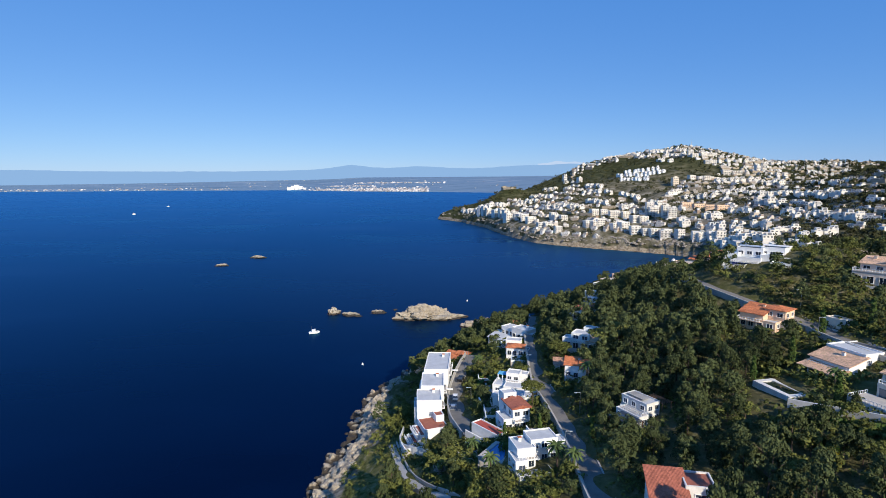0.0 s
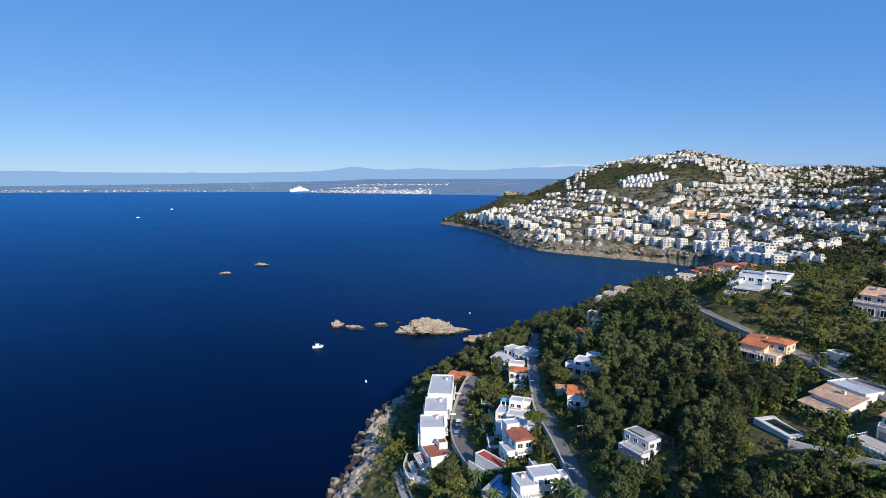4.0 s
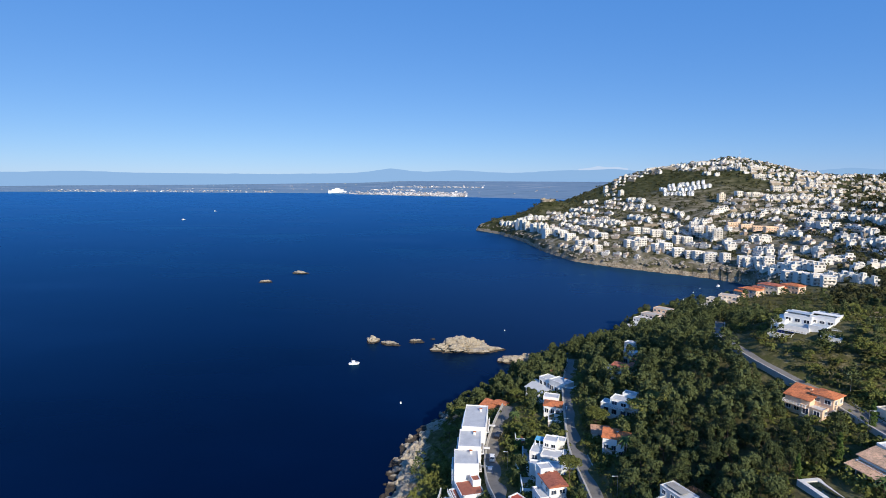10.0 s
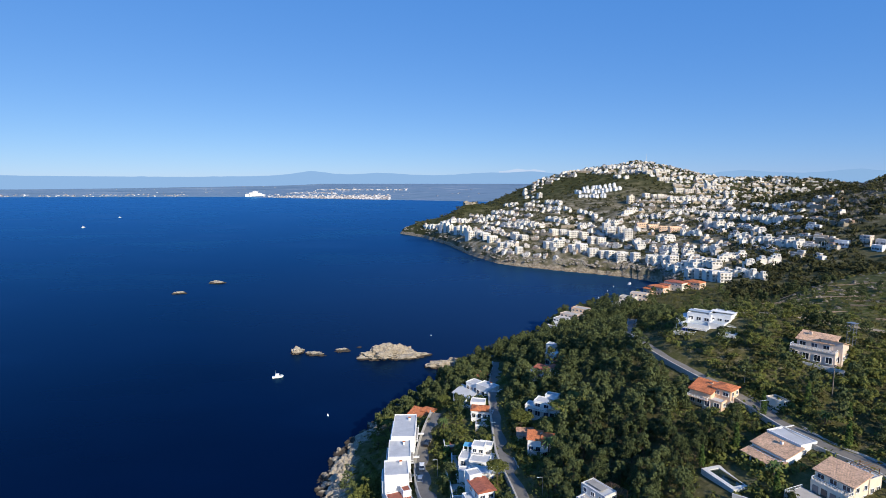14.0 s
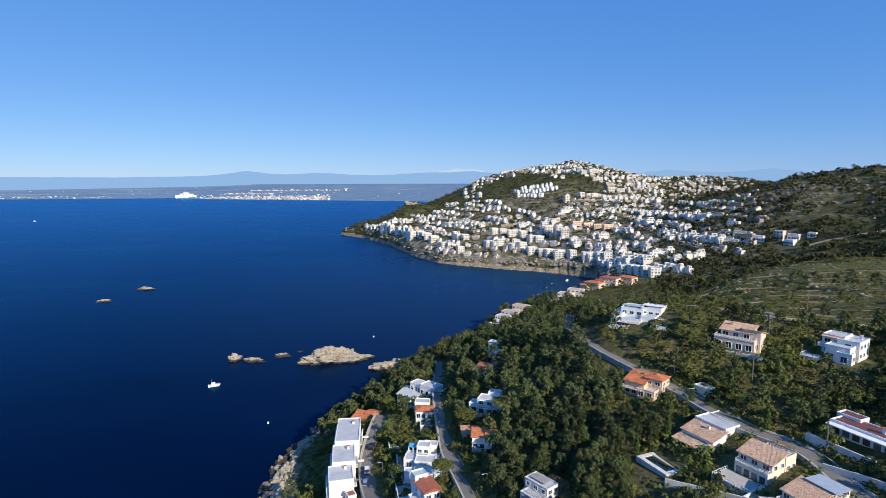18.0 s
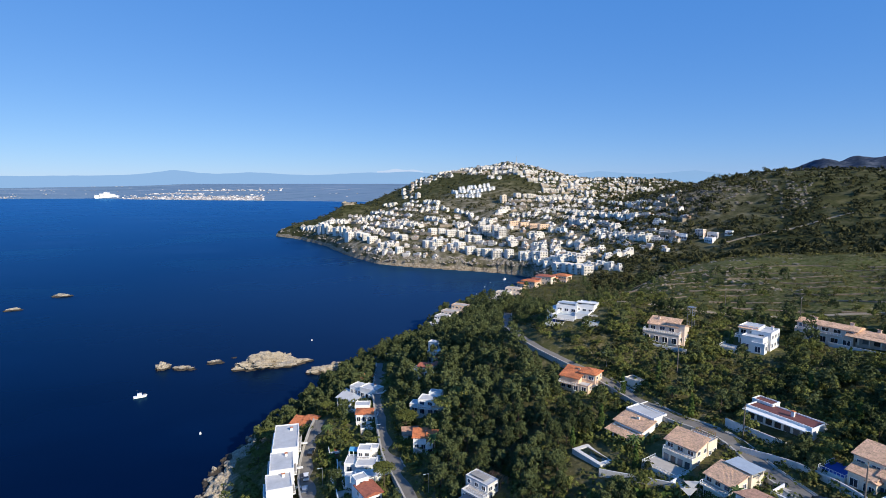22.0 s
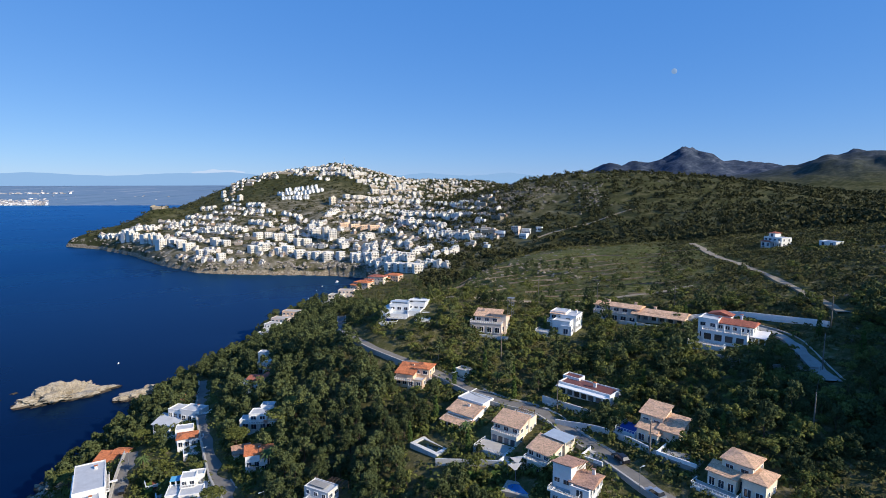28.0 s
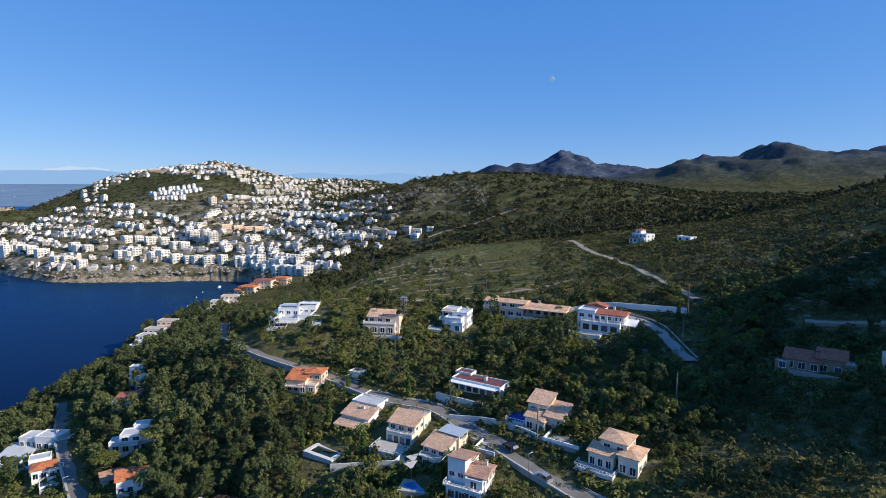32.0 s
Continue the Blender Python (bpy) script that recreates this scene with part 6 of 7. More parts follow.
_um = np.random.RandomState(77)
UMBRELLA = (trunk_mesh(6, 0.2, _um, 6), leaf_mesh("crown", [(2.6 * math.cos(k * 2.4) * math.sqrt(k / 34), 2.6 * math.sin(k * 2.4) * math.sqrt(k / 34), 5.6 + 0.7 * (1 - k / 34), 0.62 + 0.2 * (k % 3)) for k in range(34)], 60, 0.17, _um, 0.6))
for x, y, s, h in ((-4.5, 192, 1.25, 0.9), (-8.5, 186, 0.8, 0.8), (47, 148, 1.35, 0.85), (53, 152, 1.1, 0.85), (36, 154, 1.2, 0.9), (24.5, 131, 1.0, 1.0), (16, 196, 0.9, 0.9)):
    tree("umbrella_pine", UMBRELLA, GARDEN, x, y, s, 40 * s, "broad flat-topped light green umbrella pine", "umbrella pines", h)

# scrub and far woods
def strew(name, meshes, X, Y, keep, sizes, material, label, category, limit, sink=0.15):
    places = []
    for x, y, k in zip(X.tolist(), Y.tolist(), keep):
        if k and len(places) < limit:
            places.append((_rng.randrange(len(meshes)), x, y, -sink, sizes(x, y), _rng.uniform(0, 6.28), _rng.uniform(0.7, 1.15)))
    return gather(name, meshes, places, material, label, category)


X, Y, R, A = sown(36000, 31, 20, 92, 85, 485, 1.2)
hx_ = np.interp(Y, [p[1] for p in sorted(HILLROAD, key=lambda k: k[1])], [p[0] for p in sorted(HILLROAD, key=lambda k: k[1])])
field = (R > 228) & (R < 400) & (A > 36) & (A < 62)
keep = (X > hx_ + 3) & (coast_distance(X, Y) > 6) & (~field | (np.arange(len(X)) % 9 == 0)) & (road_gap(X, Y) > 0.8) & (house_gap(X, Y, _house_points) > 0.8)
strew("scrub", BUSH, X, Y, keep, lambda x, y: _rng.choice((0.5, 0.7, 0.9, 1.2, 1.7)) * (1.0 if math.hypot(x, y) < 260 else 1.25), SCRUB, "low dry green scrub covering the slopes", "shrubs", 15000)
X, Y, R, A = sown(5200, 37, 50, 93, 72, 245, 0.7)
keep = (X > 99) & ~((X > 136) & (Y > 44)) & (road_gap(X, Y) > 2.2) & (house_gap(X, Y, _house_points) > 3.0) & (wobble(X, Y, 34, 71) + 0.6 * wobble(X, Y, 11, 72) > -0.1) & ((A > 66) | (R < 190))
strew("macchia", [b[1] for b in BROADS] + FARPINE[:2], X, Y, keep, lambda x, y: _rng.choice((0.3, 0.4, 0.55, 0.75)), PINE, "dense dark evergreen macchia on the shaded slope", "trees", 900, 0.3)
g_ = np.random.RandomState(32)
X, Y = g_.uniform(-30, 62, 4200), g_.uniform(66, 215, 4200)
lx_ = np.interp(Y, [p[1] for p in sorted(LANE, key=lambda k: k[1])], [p[0] for p in sorted(LANE, key=lambda k: k[1])])
bank_ = coast_distance(X, Y)
keep = (bank_ > 5) & ((bank_ > 24) | (np.arange(len(X)) % 3 == 0)) & (X < lx_ + 11) & (road_gap(X, Y) > 0.6) & (house_gap(X, Y, _house_points) > 0.5)
strew("garden_shrubs", BUSH, X, Y, keep, lambda x, y: _rng.choice((0.5, 0.8, 1.1, 1.6)), GARDEN, "mixed green shrubs on the shore gardens", "shrubs", 3400, 0.1)
g_ = np.random.RandomState(35)
pick_ = _house_points[g_.randint(0, len(_house_points), 9000)]
ang_, far_ = g_.uniform(0, 6.28, 9000), pick_[:, 2] + g_.uniform(-0.8, 8.5, 9000)
X, Y = pick_[:, 0] + far_ * np.cos(ang_), pick_[:, 1] + far_ * np.sin(ang_)
keep = (coast_distance(X, Y) > 6) & (np.hypot(X, Y) < 330) & (road_gap(X, Y) > 0.5) & (house_gap(X, Y, _house_points) > -0.9)
strew("plot_shrubs", BUSH, X, Y, keep, lambda x, y: _rng.choice((0.7, 1.0, 1.4, 2.0)), GARDEN, "dense green shrubs round the villa plots", "shrubs", 6500, 0.1)
X, Y, R, A = sown(9000, 39, 57, 93, 185, 500, 0.8)
keep = (road_gap(X, Y) > 1.2) & (house_gap(X, Y, _house_points) > 1) & (wobble(X, Y, 40, 73) + 0.6 * wobble(X, Y, 12, 74) > -0.35) & ~((X < 183) & (Y > 44))
strew("plateau_scrub", BUSH, X, Y, keep, lambda x, y: _rng.choice((0.8, 1.2, 1.7, 2.3)), FARWOOD, "dark evergreen scrub over the plateau", "shrubs", 5500, 0.15)
g_ = np.random.RandomState(38)
X, Y = (np.concatenate([np.repeat([p[k] for p in line], 9) for line in TERRACE_LINES]) for k in (0, 1))
X, Y = X + g_.normal(0, 4.5, len(X)), Y + g_.normal(0, 4.5, len(X))
X, Y = X + 1.2 * X / np.hypot(X, Y), Y + 1.2 * Y / np.hypot(X, Y)
keep = (road_gap(X, Y) > 1) & (house_gap(X, Y, _house_points) > 1)
strew("terrace_bushes", BUSH, X, Y, keep, lambda x, y: _rng.choice((0.6, 0.9, 1.3)), SCRUB, "dark bushes growing along the old field terraces", "shrubs", 1700, 0.1)
X, Y, R, A = sown(24000, 33, 33, 92, 430, 1730, 1.5)
keep = (coast_distance(X, Y) > 60) & (house_gap(X, Y, TOWN[-230:]) > 0.5) & (wobble(X, Y, 95, 61) + 0.5 * wobble(X, Y, 30, 62) > -0.42)
strew("hill_woods", CLUMP, X, Y, keep, lambda x, y: _rng.choice((0.8, 1.1, 1.5, 2.0, 2.8)) * (1 + math.hypot(x, y) / 2500), FARWOOD, "dark evergreen woods and scrub over the far hill", "trees", 12500, 0.4)
INFILL, HOLES, LIDS = [], [], []
for i in range(6):                              # low stepped blocks of differing length, with terraces and roof rooms
    w_, d_, h_ = (1.0, 0.8, 1.3, 1.0, 0.7, 1.5)[i], (0.7, 0.75, 0.6, 0.6, 0.8, 0.55)[i], (0.42, 0.55, 0.36, 0.3, 0.62, 0.5)[i]
    b_ = box(0, 0, -0.6, w_, d_, 0.6 + h_)
    add_box(b_, (0.2 - 0.4 * (i % 2)) * w_, 0.1, h_ - 0.02, 0.5 * w_, d_ * 0.6, 0.27)
    add_box(b_, (0.1 - 0.2 * (i % 2)) * w_, -d_ / 2 - 0.1, -0.6, 0.75 * w_, 0.24, 0.6 + h_ * 0.5)
    add_box(b_, -0.3 * w_, -d_ / 2 + 0.03, h_ - 0.01, 0.36 * w_, 0.05, 0.09)
    h2_ = bmesh.new()
    for k in range(3 + (w_ > 1.1)):
        add_box(h2_, (-0.38 + 0.78 * k / (2 + (w_ > 1.1))) * w_, -d_ / 2 - 0.01, h_ * 0.56, 0.15, 0.04, h_ * 0.32)
        if k != 1:
            add_box(h2_, (-0.3 + 0.6 * k / 3) * w_, -d_ / 2 - 0.225, h_ * 0.06, 0.14, 0.03, h_ * 0.3)
    add_box(h2_, (0.2 - 0.4 * (i % 2)) * w_, 0.09 - d_ * 0.3, h_ + 0.04, 0.28 * w_, 0.03, 0.15)
    l_ = box(-0.25 * w_ * (1 if i % 2 == 0 else -1), 0.06, h_ + 0.002, 0.44 * w_, d_ * 0.8, 0.03)
    add_box(l_, (0.2 - 0.4 * (i % 2)) * w_, 0.1, h_ + 0.252, 0.5 * w_ + 0.04, d_ * 0.6 + 0.04, 0.03)
    for name_, bm_, store_ in (("small_house", b_, INFILL), ("small_opening", h2_, HOLES), ("small_roof", l_, LIDS)):
        me_ = bpy.data.meshes.new(name_)
        bm_.to_mesh(me_)
        bm_.free()
        store_.append(me_)
# open slopes of the town hill that were never built on
GREENS = [[(302, 1205), (386, 1260), (457, 1180), (521, 1103), (519, 1002), (476, 927), (410, 942), (352, 809), (325, 814), (278, 879), (274, 1028)],
          [(355, 741), (369, 653), (355, 585), (320, 594), (305, 628)], [(439, 700), (441, 611), (402, 556), (394, 620)], [(238, 952), (271, 889), (248, 812), (215, 862)]]


def within(X, Y, ring):
    out = np.zeros(len(X), bool)
    for (ax, ay), (bx, by) in zip(ring, ring[1:] + ring[:1]):
        if ay != by:
            out ^= ((ay > Y) != (by > Y)) & (X < (bx - ax) * (Y - ay) / (by - ay) + ax)
    return out


def slope_of(X, Y):
    gx, gy = (height(X + 4, Y) - height(X - 4, Y)) / 8, (height(X, Y + 4) - height(X, Y - 4)) / 8
    return gx, gy


X, Y, R, A = sown(6500, 41, 2.5, 41, 560, 1560, 0.8)
for _ in range(3):                              # the streets follow the contours, a storey or two apart
    gx_, gy_ = slope_of(X, Y)
    steep_ = np.maximum(np.hypot(gx_, gy_), 0.06)
    h_ = height(X, Y)
    go_ = np.clip((np.round(h_ / 6.5) * 6.5 - h_) / steep_, -10, 10)
    X, Y = X + go_ * gx_ / steep_, Y + go_ * gy_ / steep_
A, R = np.degrees(np.arctan2(X, Y)), np.hypot(X, Y)
gx_, gy_ = slope_of(X, Y)
face_ = np.arctan2(-gx_, gy_)                   # fronts look downhill
cd_ = coast_distance(X, Y)
gap_ = house_gap(X, Y, TOWN)
green_ = np.any([within(X, Y, ring) for ring in GREENS], axis=0)
free_ = (cd_ > 9) & (gap_ > 1.2) & ~green_ & (np.hypot(X - 148, Y - 1120) > 42) & ((A < 34) | (R < 780) | (R > 1000)) & ((A > 14) | (R < 1060))
kept = []
for x, y, f, k in zip(X.tolist(), Y.tolist(), face_.tolist(), free_):
    if k and len(kept) < 1350 and all((x - p[0]) ** 2 + (y - p[1]) ** 2 > 84 for p in kept):
        kept.append((x, y, f))
plots = [(_rng.randrange(6), x, y, -0.3, _rng.uniform(5.4, 8.8), f + _rng.uniform(-0.15, 0.25), _rng.uniform(0.75, 1.1)) for x, y, f in kept]
walls_ = [(0, x, y, 0.0, _rng.uniform(9, 15), f, _rng.uniform(0.7, 1.2)) for x, y, f in kept if _rng.random() < 0.4 and coast_distance(x, y) > 40]
b_ = box(0, -0.75, -0.4, 1.3, 0.05, 0.52)
add_box(b_, 0, -0.6, -0.4, 1.3, 0.3, 0.44)
me_ = bpy.data.meshes.new("retaining_wall")
b_.to_mesh(me_)
b_.free()
gather("town_walls", [me_], walls_, TOWNTAN, "tan retaining walls stepping up through the town", "walls")
gather("town_infill", INFILL, plots, TOWNMIX, "crowded small white houses filling the hillside town", "houses")
gather("town_roofs", LIDS, plots, TOWNROOF, "grey, tan and tiled roofs of the hillside houses", "roofs")
gather("town_openings", HOLES, plots, TOWNSHADE, "dark windows of the small hillside houses", "windows")
TOWN += [(x, y, 5.0) for x, y, f in kept]
X, Y, R, A = sown(13000, 34, 1, 42, 520, 1570)
keep = (coast_distance(X, Y) > 14) & (house_gap(X, Y, TOWN) > 0.5)
strew("town_trees", CLUMP, X, Y, keep, lambda x, y: _rng.choice((0.8, 1.2, 1.6, 2.2, 3.0)), FARWOOD, "evergreen trees between the houses of the town", "trees", 4200, 0.4)

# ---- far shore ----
# distance haze given as an even blue glow on the mountains
haze, _n, _l, _b = shader("haze_glow_mountain", 1.0, 0, 0)
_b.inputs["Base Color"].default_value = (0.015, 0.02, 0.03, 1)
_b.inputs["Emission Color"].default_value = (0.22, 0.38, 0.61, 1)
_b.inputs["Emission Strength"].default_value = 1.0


def ridge_line(name, radius, a0, a1, base, bumps, label, material, ripple=6.0):
    """A range of mountains along an arc far away. bumps: bearing, height, half width in degrees."""
    A = np.arange(a0, a1, 0.25)
    Z = base + ripple * wobble(A * 60, A * 0, 420, 31) + 0.5 * ripple * wobble(A * 60, A * 0, 110, 33)
    for ca, h, w in bumps:
        Z = Z + h / (1 + np.abs((A - ca) / w) ** 1.7)
    n = len(A)
    s, c = np.sin(np.radians(A)), np.cos(np.radians(A))
    radius = radius / np.cos(np.radians(np.clip(np.maximum(-A - 8, A - 47), 0, 60)))
    v = np.concatenate([np.stack([radius * s, radius * c, A * 0 - 5], 1), np.stack([(radius + 30) * s, (radius + 30) * c, Z], 1)])
    me = bpy.data.meshes.new(name)
    me.from_pydata(v.tolist(), [], [(i, i + 1, n + i + 1, n + i) for i in range(n - 1)])
    tagged(mesh_part(name, me, material), label, "mountains", kind="structure")


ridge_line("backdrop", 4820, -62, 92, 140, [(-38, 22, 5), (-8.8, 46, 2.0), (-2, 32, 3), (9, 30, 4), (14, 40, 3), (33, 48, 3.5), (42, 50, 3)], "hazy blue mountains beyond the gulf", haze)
# an even pale glow in place of sunlight and haze on the snow
snow, _n, _l, _b = shader("glowing_snow", 1.0, 0, 0)
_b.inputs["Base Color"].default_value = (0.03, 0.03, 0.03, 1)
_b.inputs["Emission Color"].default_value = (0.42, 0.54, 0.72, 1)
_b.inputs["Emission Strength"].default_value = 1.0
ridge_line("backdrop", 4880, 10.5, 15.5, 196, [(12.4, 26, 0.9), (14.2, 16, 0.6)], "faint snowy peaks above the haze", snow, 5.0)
hotel_x, hotel_y = -1021, 3985
fh = thing("distant_hotel", hotel_x, hotel_y, 2, 0, "long white hotel on the far shore", "hotel")
for i, (dx, w, h) in enumerate(((-46, 30, 22), (-20, 26, 32), (6, 30, 40), (36, 28, 30), (60, 24, 20), (92, 30, 11))):
    part("wing", box(dx, 0, -3, w, 30, h), WHITE, fh)
bits = []
cube = bpy.data.meshes.new("far_house")
_cb = box(0, 0, 0, 1, 1, 1)
_cb.to_mesh(cube)
_cb.free()
SHORE_X, SHORE_Y = (-3436, -2300, -1100, -800, -382, 48, 560), (3950, 4020, 4000, 3690, 3420, 3200, 2850)
# distance haze is put into these greyed wall colours
FARTOWN, _n, _l, _b = shader("hazy_far_walls", 0.9)
_g = _n.new("ShaderNodeNewGeometry")
_l.new(ramp(_n, _l, _g.outputs["Random Per Island"], [(0.0, (0.2, 0.2, 0.22)), (0.35, (0.34, 0.32, 0.32)), (0.75, (0.52, 0.5, 0.5)), (1.0, (0.72, 0.71, 0.7))]).outputs[0], _b.inputs["Base Color"])
for i in range(1700):
    if i < 1150:                                # the resort along the beach, denser towards the river mouth
        x, inland, size = -950 + 900 * math.sqrt(_rng.random()), abs(_rng.gauss(0, 95)) + 18, (5, 12)
    elif i < 1330:
        x, inland, size = _rng.uniform(-3300, -1500), _rng.uniform(20, 140), (6, 13)
    elif i < 1480:                              # villages in lines across the plain
        x, inland, size = _rng.uniform(-620, 60), _rng.gauss(560, 14), (7, 14)
    elif i < 1570:
        x, inland, size = _rng.uniform(-800, -420), _rng.gauss(330, 9), (7, 14)
    else:
        x, inland, size = _rng.uniform(-2600, 500), _rng.choice((240, 420, 680)) + _rng.gauss(0, 12), (5, 10)
    y = float(np.interp(x, SHORE_X, SHORE_Y)) + inland
    bits.append((0, x, y, -2, _rng.uniform(*size), _rng.uniform(-0.4, 0.4), _rng.uniform(0.3, 0.7)))
gather("distant_town", [cube], bits, FARTOWN, "pale houses strung along the far shore", "buildings")

# ---- boats, cars, poles ----
def boat(x, y, rz, s, label):
    ob = thing("boat", x, y, 0.0, rz, label, "boat")
    ob.scale = (s, s, s)
    hull = solid([(-3, -1.1, 0.9), (1.6, -1.1, 1.0), (3.4, 0, 1.25), (1.6, 1.1, 1.0), (-3, 1.1, 0.9), (-2.8, -0.8, -0.4), (1.4, -0.7, -0.4), (2.6, 0, -0.4), (1.4, 0.7, -0.4), (-2.8, 0.8, -0.4)],
                 [(0, 1, 2, 3, 4), (5, 6, 7, 8, 9), (0, 1, 6, 5), (1, 2, 7, 6), (2, 3, 8, 7), (3, 4, 9, 8), (4, 0, 5, 9)])
    part("hull", hull, WHITE, ob)
    part("cabin", box(-0.2, 0, 0.95, 2.0, 1.5, 1.3), WHITE, ob)
    part("windscreen", box(0.85, 0, 1.4, 0.1, 1.3, 0.6), PANE, ob)
    part("mast", box(-1.2, 0, 2.2, 0.1, 0.1, 2.0), METAL, ob)
    part("bow_rail", box(2.0, 0, 1.2, 1.6, 0.06, 0.5), METAL, ob)


boat(-66, 287, 12, 0.95, "white fishing boat with small cabin at anchor")
boat(236, 532, 40, 0.9, "small white boat moored off the beach")
boat(-724, 1310, 30, 1.3, "tiny white sailing boat far out at sea")
boat(-822, 1678, 10, 1.3, "tiny white sailing boat far out at sea")
for x, y in ((-33, 236), (21, 361), (200, 500), (214, 520), (180, 470)):
    bm = bmesh.new()
    bmesh.ops.create_cone(bm, cap_ends=True, segments=12, radius1=0.5, radius2=0.32, depth=0.9, matrix=Matrix.Translation((0, 0, 0.3)))
    add_box(bm, 0, 0, 0.7, 0.08, 0.08, 0.5)
    ob = part("buoy", bm, WHITE)
    ob.location = (x, y, 0)
    tagged(ob, "white mooring buoy floating on the sea", "buoy", "mooring buoys")


def car(x, y, rz, paint, label):
    ob = thing("car", x, y, ground_z(x, y) + 0.42, rz, label, "car")
    part("body", solid([(-2.05, -0.85, 0.3), (2.05, -0.85, 0.3), (2.05, 0.85, 0.3), (-2.05, 0.85, 0.3), (-2.0, -0.82, 0.85), (1.95, -0.82, 0.75), (1.95, 0.82, 0.75), (-2.0, 0.82, 0.85)],
                       [(0, 1, 2, 3), (4, 5, 6, 7), (0, 1, 5, 4), (1, 2, 6, 5), (2, 3, 7, 6), (3, 0, 4, 7)]), paint, ob)
    part("cabin_glass", solid([(-1.8, -0.78, 0.85), (1.0, -0.78, 0.8), (1.0, 0.78, 0.8), (-1.8, 0.78, 0.85), (-1.4, -0.62, 1.38), (0.3, -0.62, 1.38), (0.3, 0.62, 1.38), (-1.4, 0.62, 1.38)],
                          [(0, 1, 5, 4), (1, 2, 6, 5), (2, 3, 7, 6), (3, 0, 4, 7), (0, 1, 2, 3), (4, 5, 6, 7)]), PANE, ob)
    part("car_roof", box(-0.55, 0, 1.38, 1.75, 1.28, 0.06), paint, ob)
    for sx in (-1.25, 1.3):
        for sy in (-0.8, 0.8):
            wb = bmesh.new()
            bmesh.ops.create_cone(wb, cap_ends=True, segments=14, radius1=0.33, radius2=0.33, depth=0.22, matrix=pose(sx, sy, 0.3, 90))
            wl = part("wheel", wb, ASPHALT, ob)
            rb = bmesh.new()
            bmesh.ops.create_cone(rb, cap_ends=True, segments=10, radius1=0.2, radius2=0.2, depth=0.24, matrix=pose(sx, sy, 0.3, 90))
            part("rim", rb, METAL, wl)


SILVER = plain("silver_paint", (0.5, 0.51, 0.52), 0.3, 0.6, bump=0)
BLACKPAINT = plain("black_paint", (0.015, 0.015, 0.018), 0.25, bump=0)
WHITEPAINT = plain("white_car_paint", (0.75, 0.75, 0.75), 0.3, bump=0)
car(8.4, 171.0, 74, BLACKPAINT, "black car parked on the terrace street")
car(5.2, 150.6, 85, SILVER, "silver car parked on the terrace street")
car(6.0, 157.2, 88, WHITEPAINT, "white car parked on the terrace street")
car(88.2, 55.0, 80, SILVER, "silver car parked on the hillside road")
car(92.4, 66.0, 76, BLACKPAINT, "dark car parked on the hillside road")


def pole(x, y, h, label="grey timber utility pole with a crossarm", name="utility_pole"):
    ob = thing(name, x, y, ground_z(x, y), 25, label, "pole", "utility poles")
    bm = bmesh.new()
    bmesh.ops.create_cone(bm, cap_ends=True, segments=10, radius1=0.17, radius2=0.11, depth=h + 1, matrix=Matrix.Translation((0, 0, h / 2 - 0.5)))
    part("shaft", bm, POLEWOOD, ob)
    part("crossarm", box(0, 0, h - 0.6, 1.7, 0.13, 0.13), POLEWOOD, ob)
    for sx in (-0.7, 0, 0.7):
        part("insulator", box(sx, 0, h - 0.46, 0.09, 0.09, 0.22), PALEMETAL, ob)


POLES = [(162, 160, 9), (171, 136.5, 9), (182.7, 110.7, 9), (176.7, 58.8, 10), (151.4, 51.3, 9.5), (122.8, 42.1, 9), (108, 122, 8), (96.5, 62, 9), (101, 92, 8)]
for x, y, h in POLES:
    pole(x, y, h)
for a, b in ((0, 1), (1, 2), (2, 3), (3, 4), (4, 5)):
    (ax, ay, ah), (bx, by, bh) = POLES[a], POLES[b]
    cu = bpy.data.curves.new("overhead_wire", "CURVE")
    cu.dimensions, cu.bevel_depth, cu.bevel_resolution = "3D", 0.02, 1
    sp = cu.splines.new("POLY")
    sp.points.add(12)
    for i, p in enumerate(sp.points):
        k = i / 12
        p.co = (ax + (bx - ax) * k, ay + (by - ay) * k, (ground_z(ax, ay) + ah) * (1 - k) + (ground_z(bx, by) + bh) * k - 1.2 * 4 * k * (1 - k) - 0.3, 1)
    cu.materials.append(BLACKPAINT)
    tagged(new("overhead_wire", cu), "thin dark overhead wire between poles", "wire", "overhead wires")


def street_lamp(x, y, h, rz):
    ob = thing("street_lamp", x, y, ground_z(x, y), rz, "slim grey street lamp beside the road", "street lamp", "street lamps")
    bm = bmesh.new()
    bmesh.ops.create_cone(bm, cap_ends=True, segments=10, radius1=0.07, radius2=0.04, depth=h + 0.6, matrix=Matrix.Translation((0, 0, h / 2 - 0.3)))
    part("post", bm, METAL, ob)
    part("arm", box(0.5, 0, h - 0.1, 1.1, 0.07, 0.07), PALEMETAL, ob)
    part("lamp_head", box(1.1, 0, h - 0.16, 0.55, 0.24, 0.12), PALEMETAL, ob)


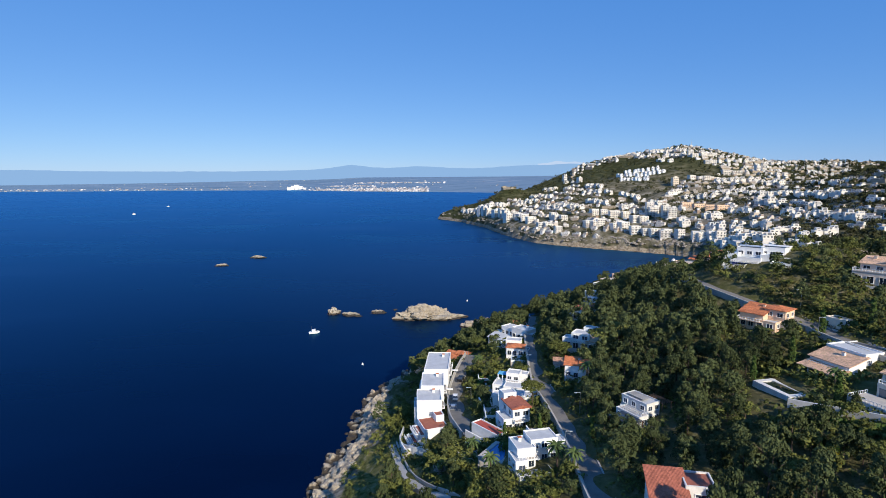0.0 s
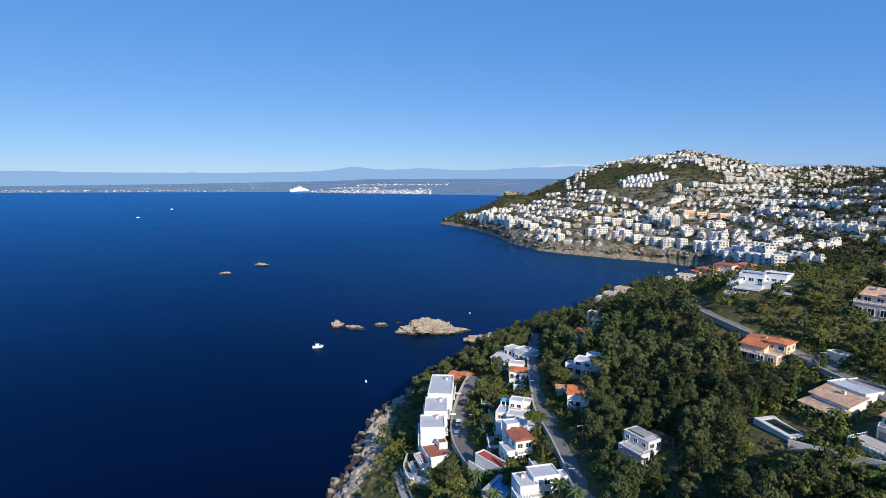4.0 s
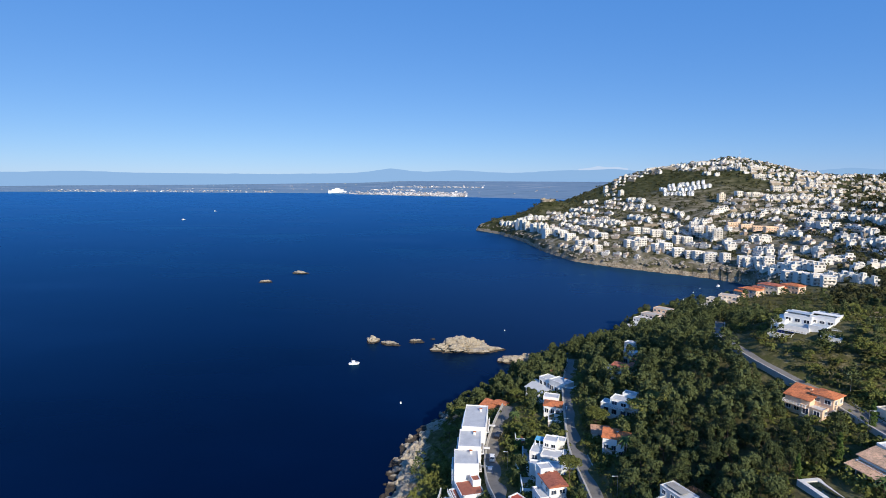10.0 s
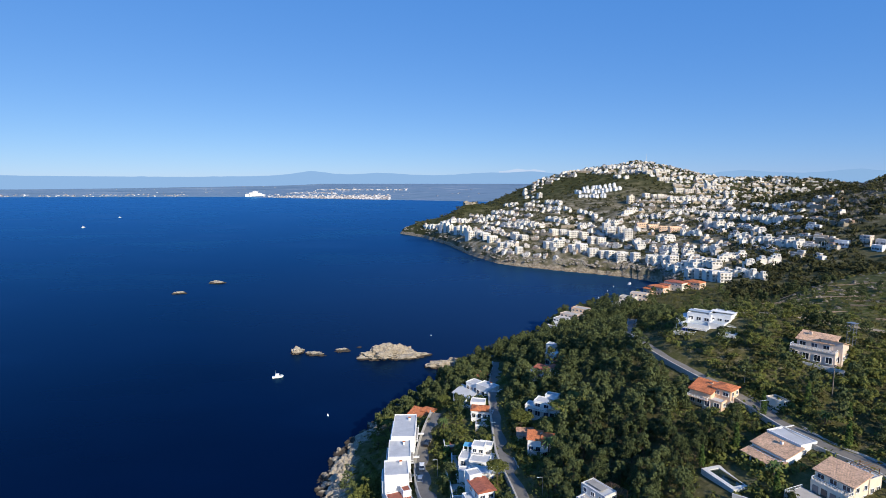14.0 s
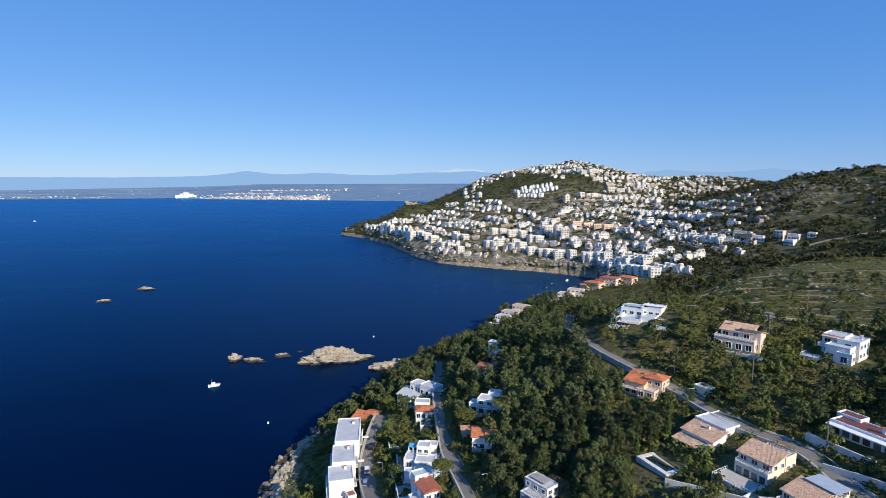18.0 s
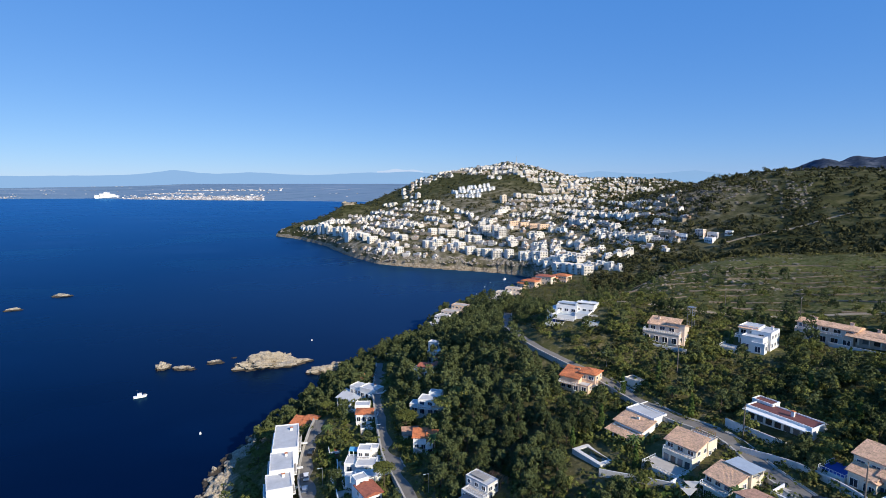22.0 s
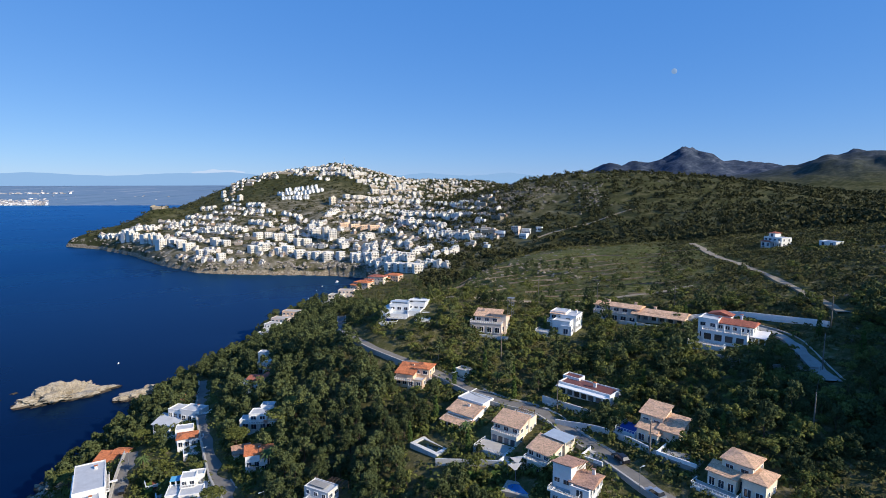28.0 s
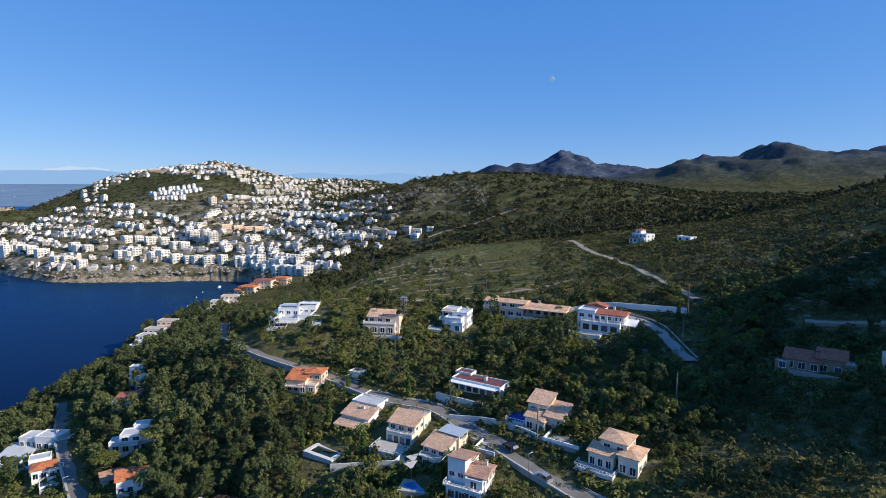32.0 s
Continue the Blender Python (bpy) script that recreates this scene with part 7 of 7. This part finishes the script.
for x, y, rz in ((26.6, 104.5, 0), (11.2, 184, 180), (33.6, 120, 180), (88.4, 121, 0), (87.5, 58, 0), (93.5, 135, 180), (10.3, 150, 180), (28, 160, 0)):
    street_lamp(x, y, 5.2, rz)
slide = thing("garden_slide", 62.8, 79.8, ground_z(62.8, 79.8), -30, "bright yellow garden slide beside the round pool", "slide")
sb = bmesh.new()
for k in range(8):                               # a chute bent in eight steps between two side rails
    y0, z0 = -0.45 * k, 2.1 - 0.27 * k + 0.012 * k * k
    add_box(sb, 0, y0, z0, 0.62, 0.5, 0.08)
    for sx in (-0.32, 0.32):
        add_box(sb, sx, y0, z0 + 0.06, 0.07, 0.5, 0.22)
part("chute", sb, YELLOWPAINT, slide)
lb = bmesh.new()
for sx in (-0.28, 0.28):
    add_box(lb, sx, 0.4, -0.3, 0.07, 0.07, 2.9)
for k in range(6):
    add_box(lb, 0, 0.4, 0.2 + 0.34 * k, 0.56, 0.06, 0.06)
part("ladder", lb, METAL, slide)
pylon = thing("transformer_tower", 130.0, 142.0, ground_z(130, 142), 20, "grey lattice transformer tower beside the villa", "pylon")
for sx in (-0.8, 0.8):
    for sy in (-0.8, 0.8):
        part("leg", box(sx, sy, -0.5, 0.16, 0.16, 7.0), METAL, pylon)
for k in range(6):
    part("brace", box(0, -0.8, 0.6 + k * 1.1, 1.7, 0.1, 0.1), METAL, pylon)
    part("brace", box(0, 0.8, 0.6 + k * 1.1, 1.7, 0.1, 0.1), METAL, pylon)
part("platform", box(0, 0, 6.5, 2.2, 2.2, 0.2), METAL, pylon)

# an even pale blue glow in place of sunlight on the moon
moon_glow, _n, _l, _b = shader("moon", 1.0, 0, 0)
_b.inputs["Base Color"].default_value = (0.06, 0.07, 0.08, 1)
_b.inputs["Emission Color"].default_value = (0.3, 0.5, 0.85, 1)
_b.inputs["Emission Strength"].default_value = 0.55
_mb = bmesh.new()
bmesh.ops.create_uvsphere(_mb, u_segments=24, v_segments=14, radius=19)
_mo = part("moon", _mb, moon_glow, smooth=True)
_mo.location = (3651, 2320, 900)
tagged(_mo, "pale daytime moon high in the blue sky", "moon", kind="structure")
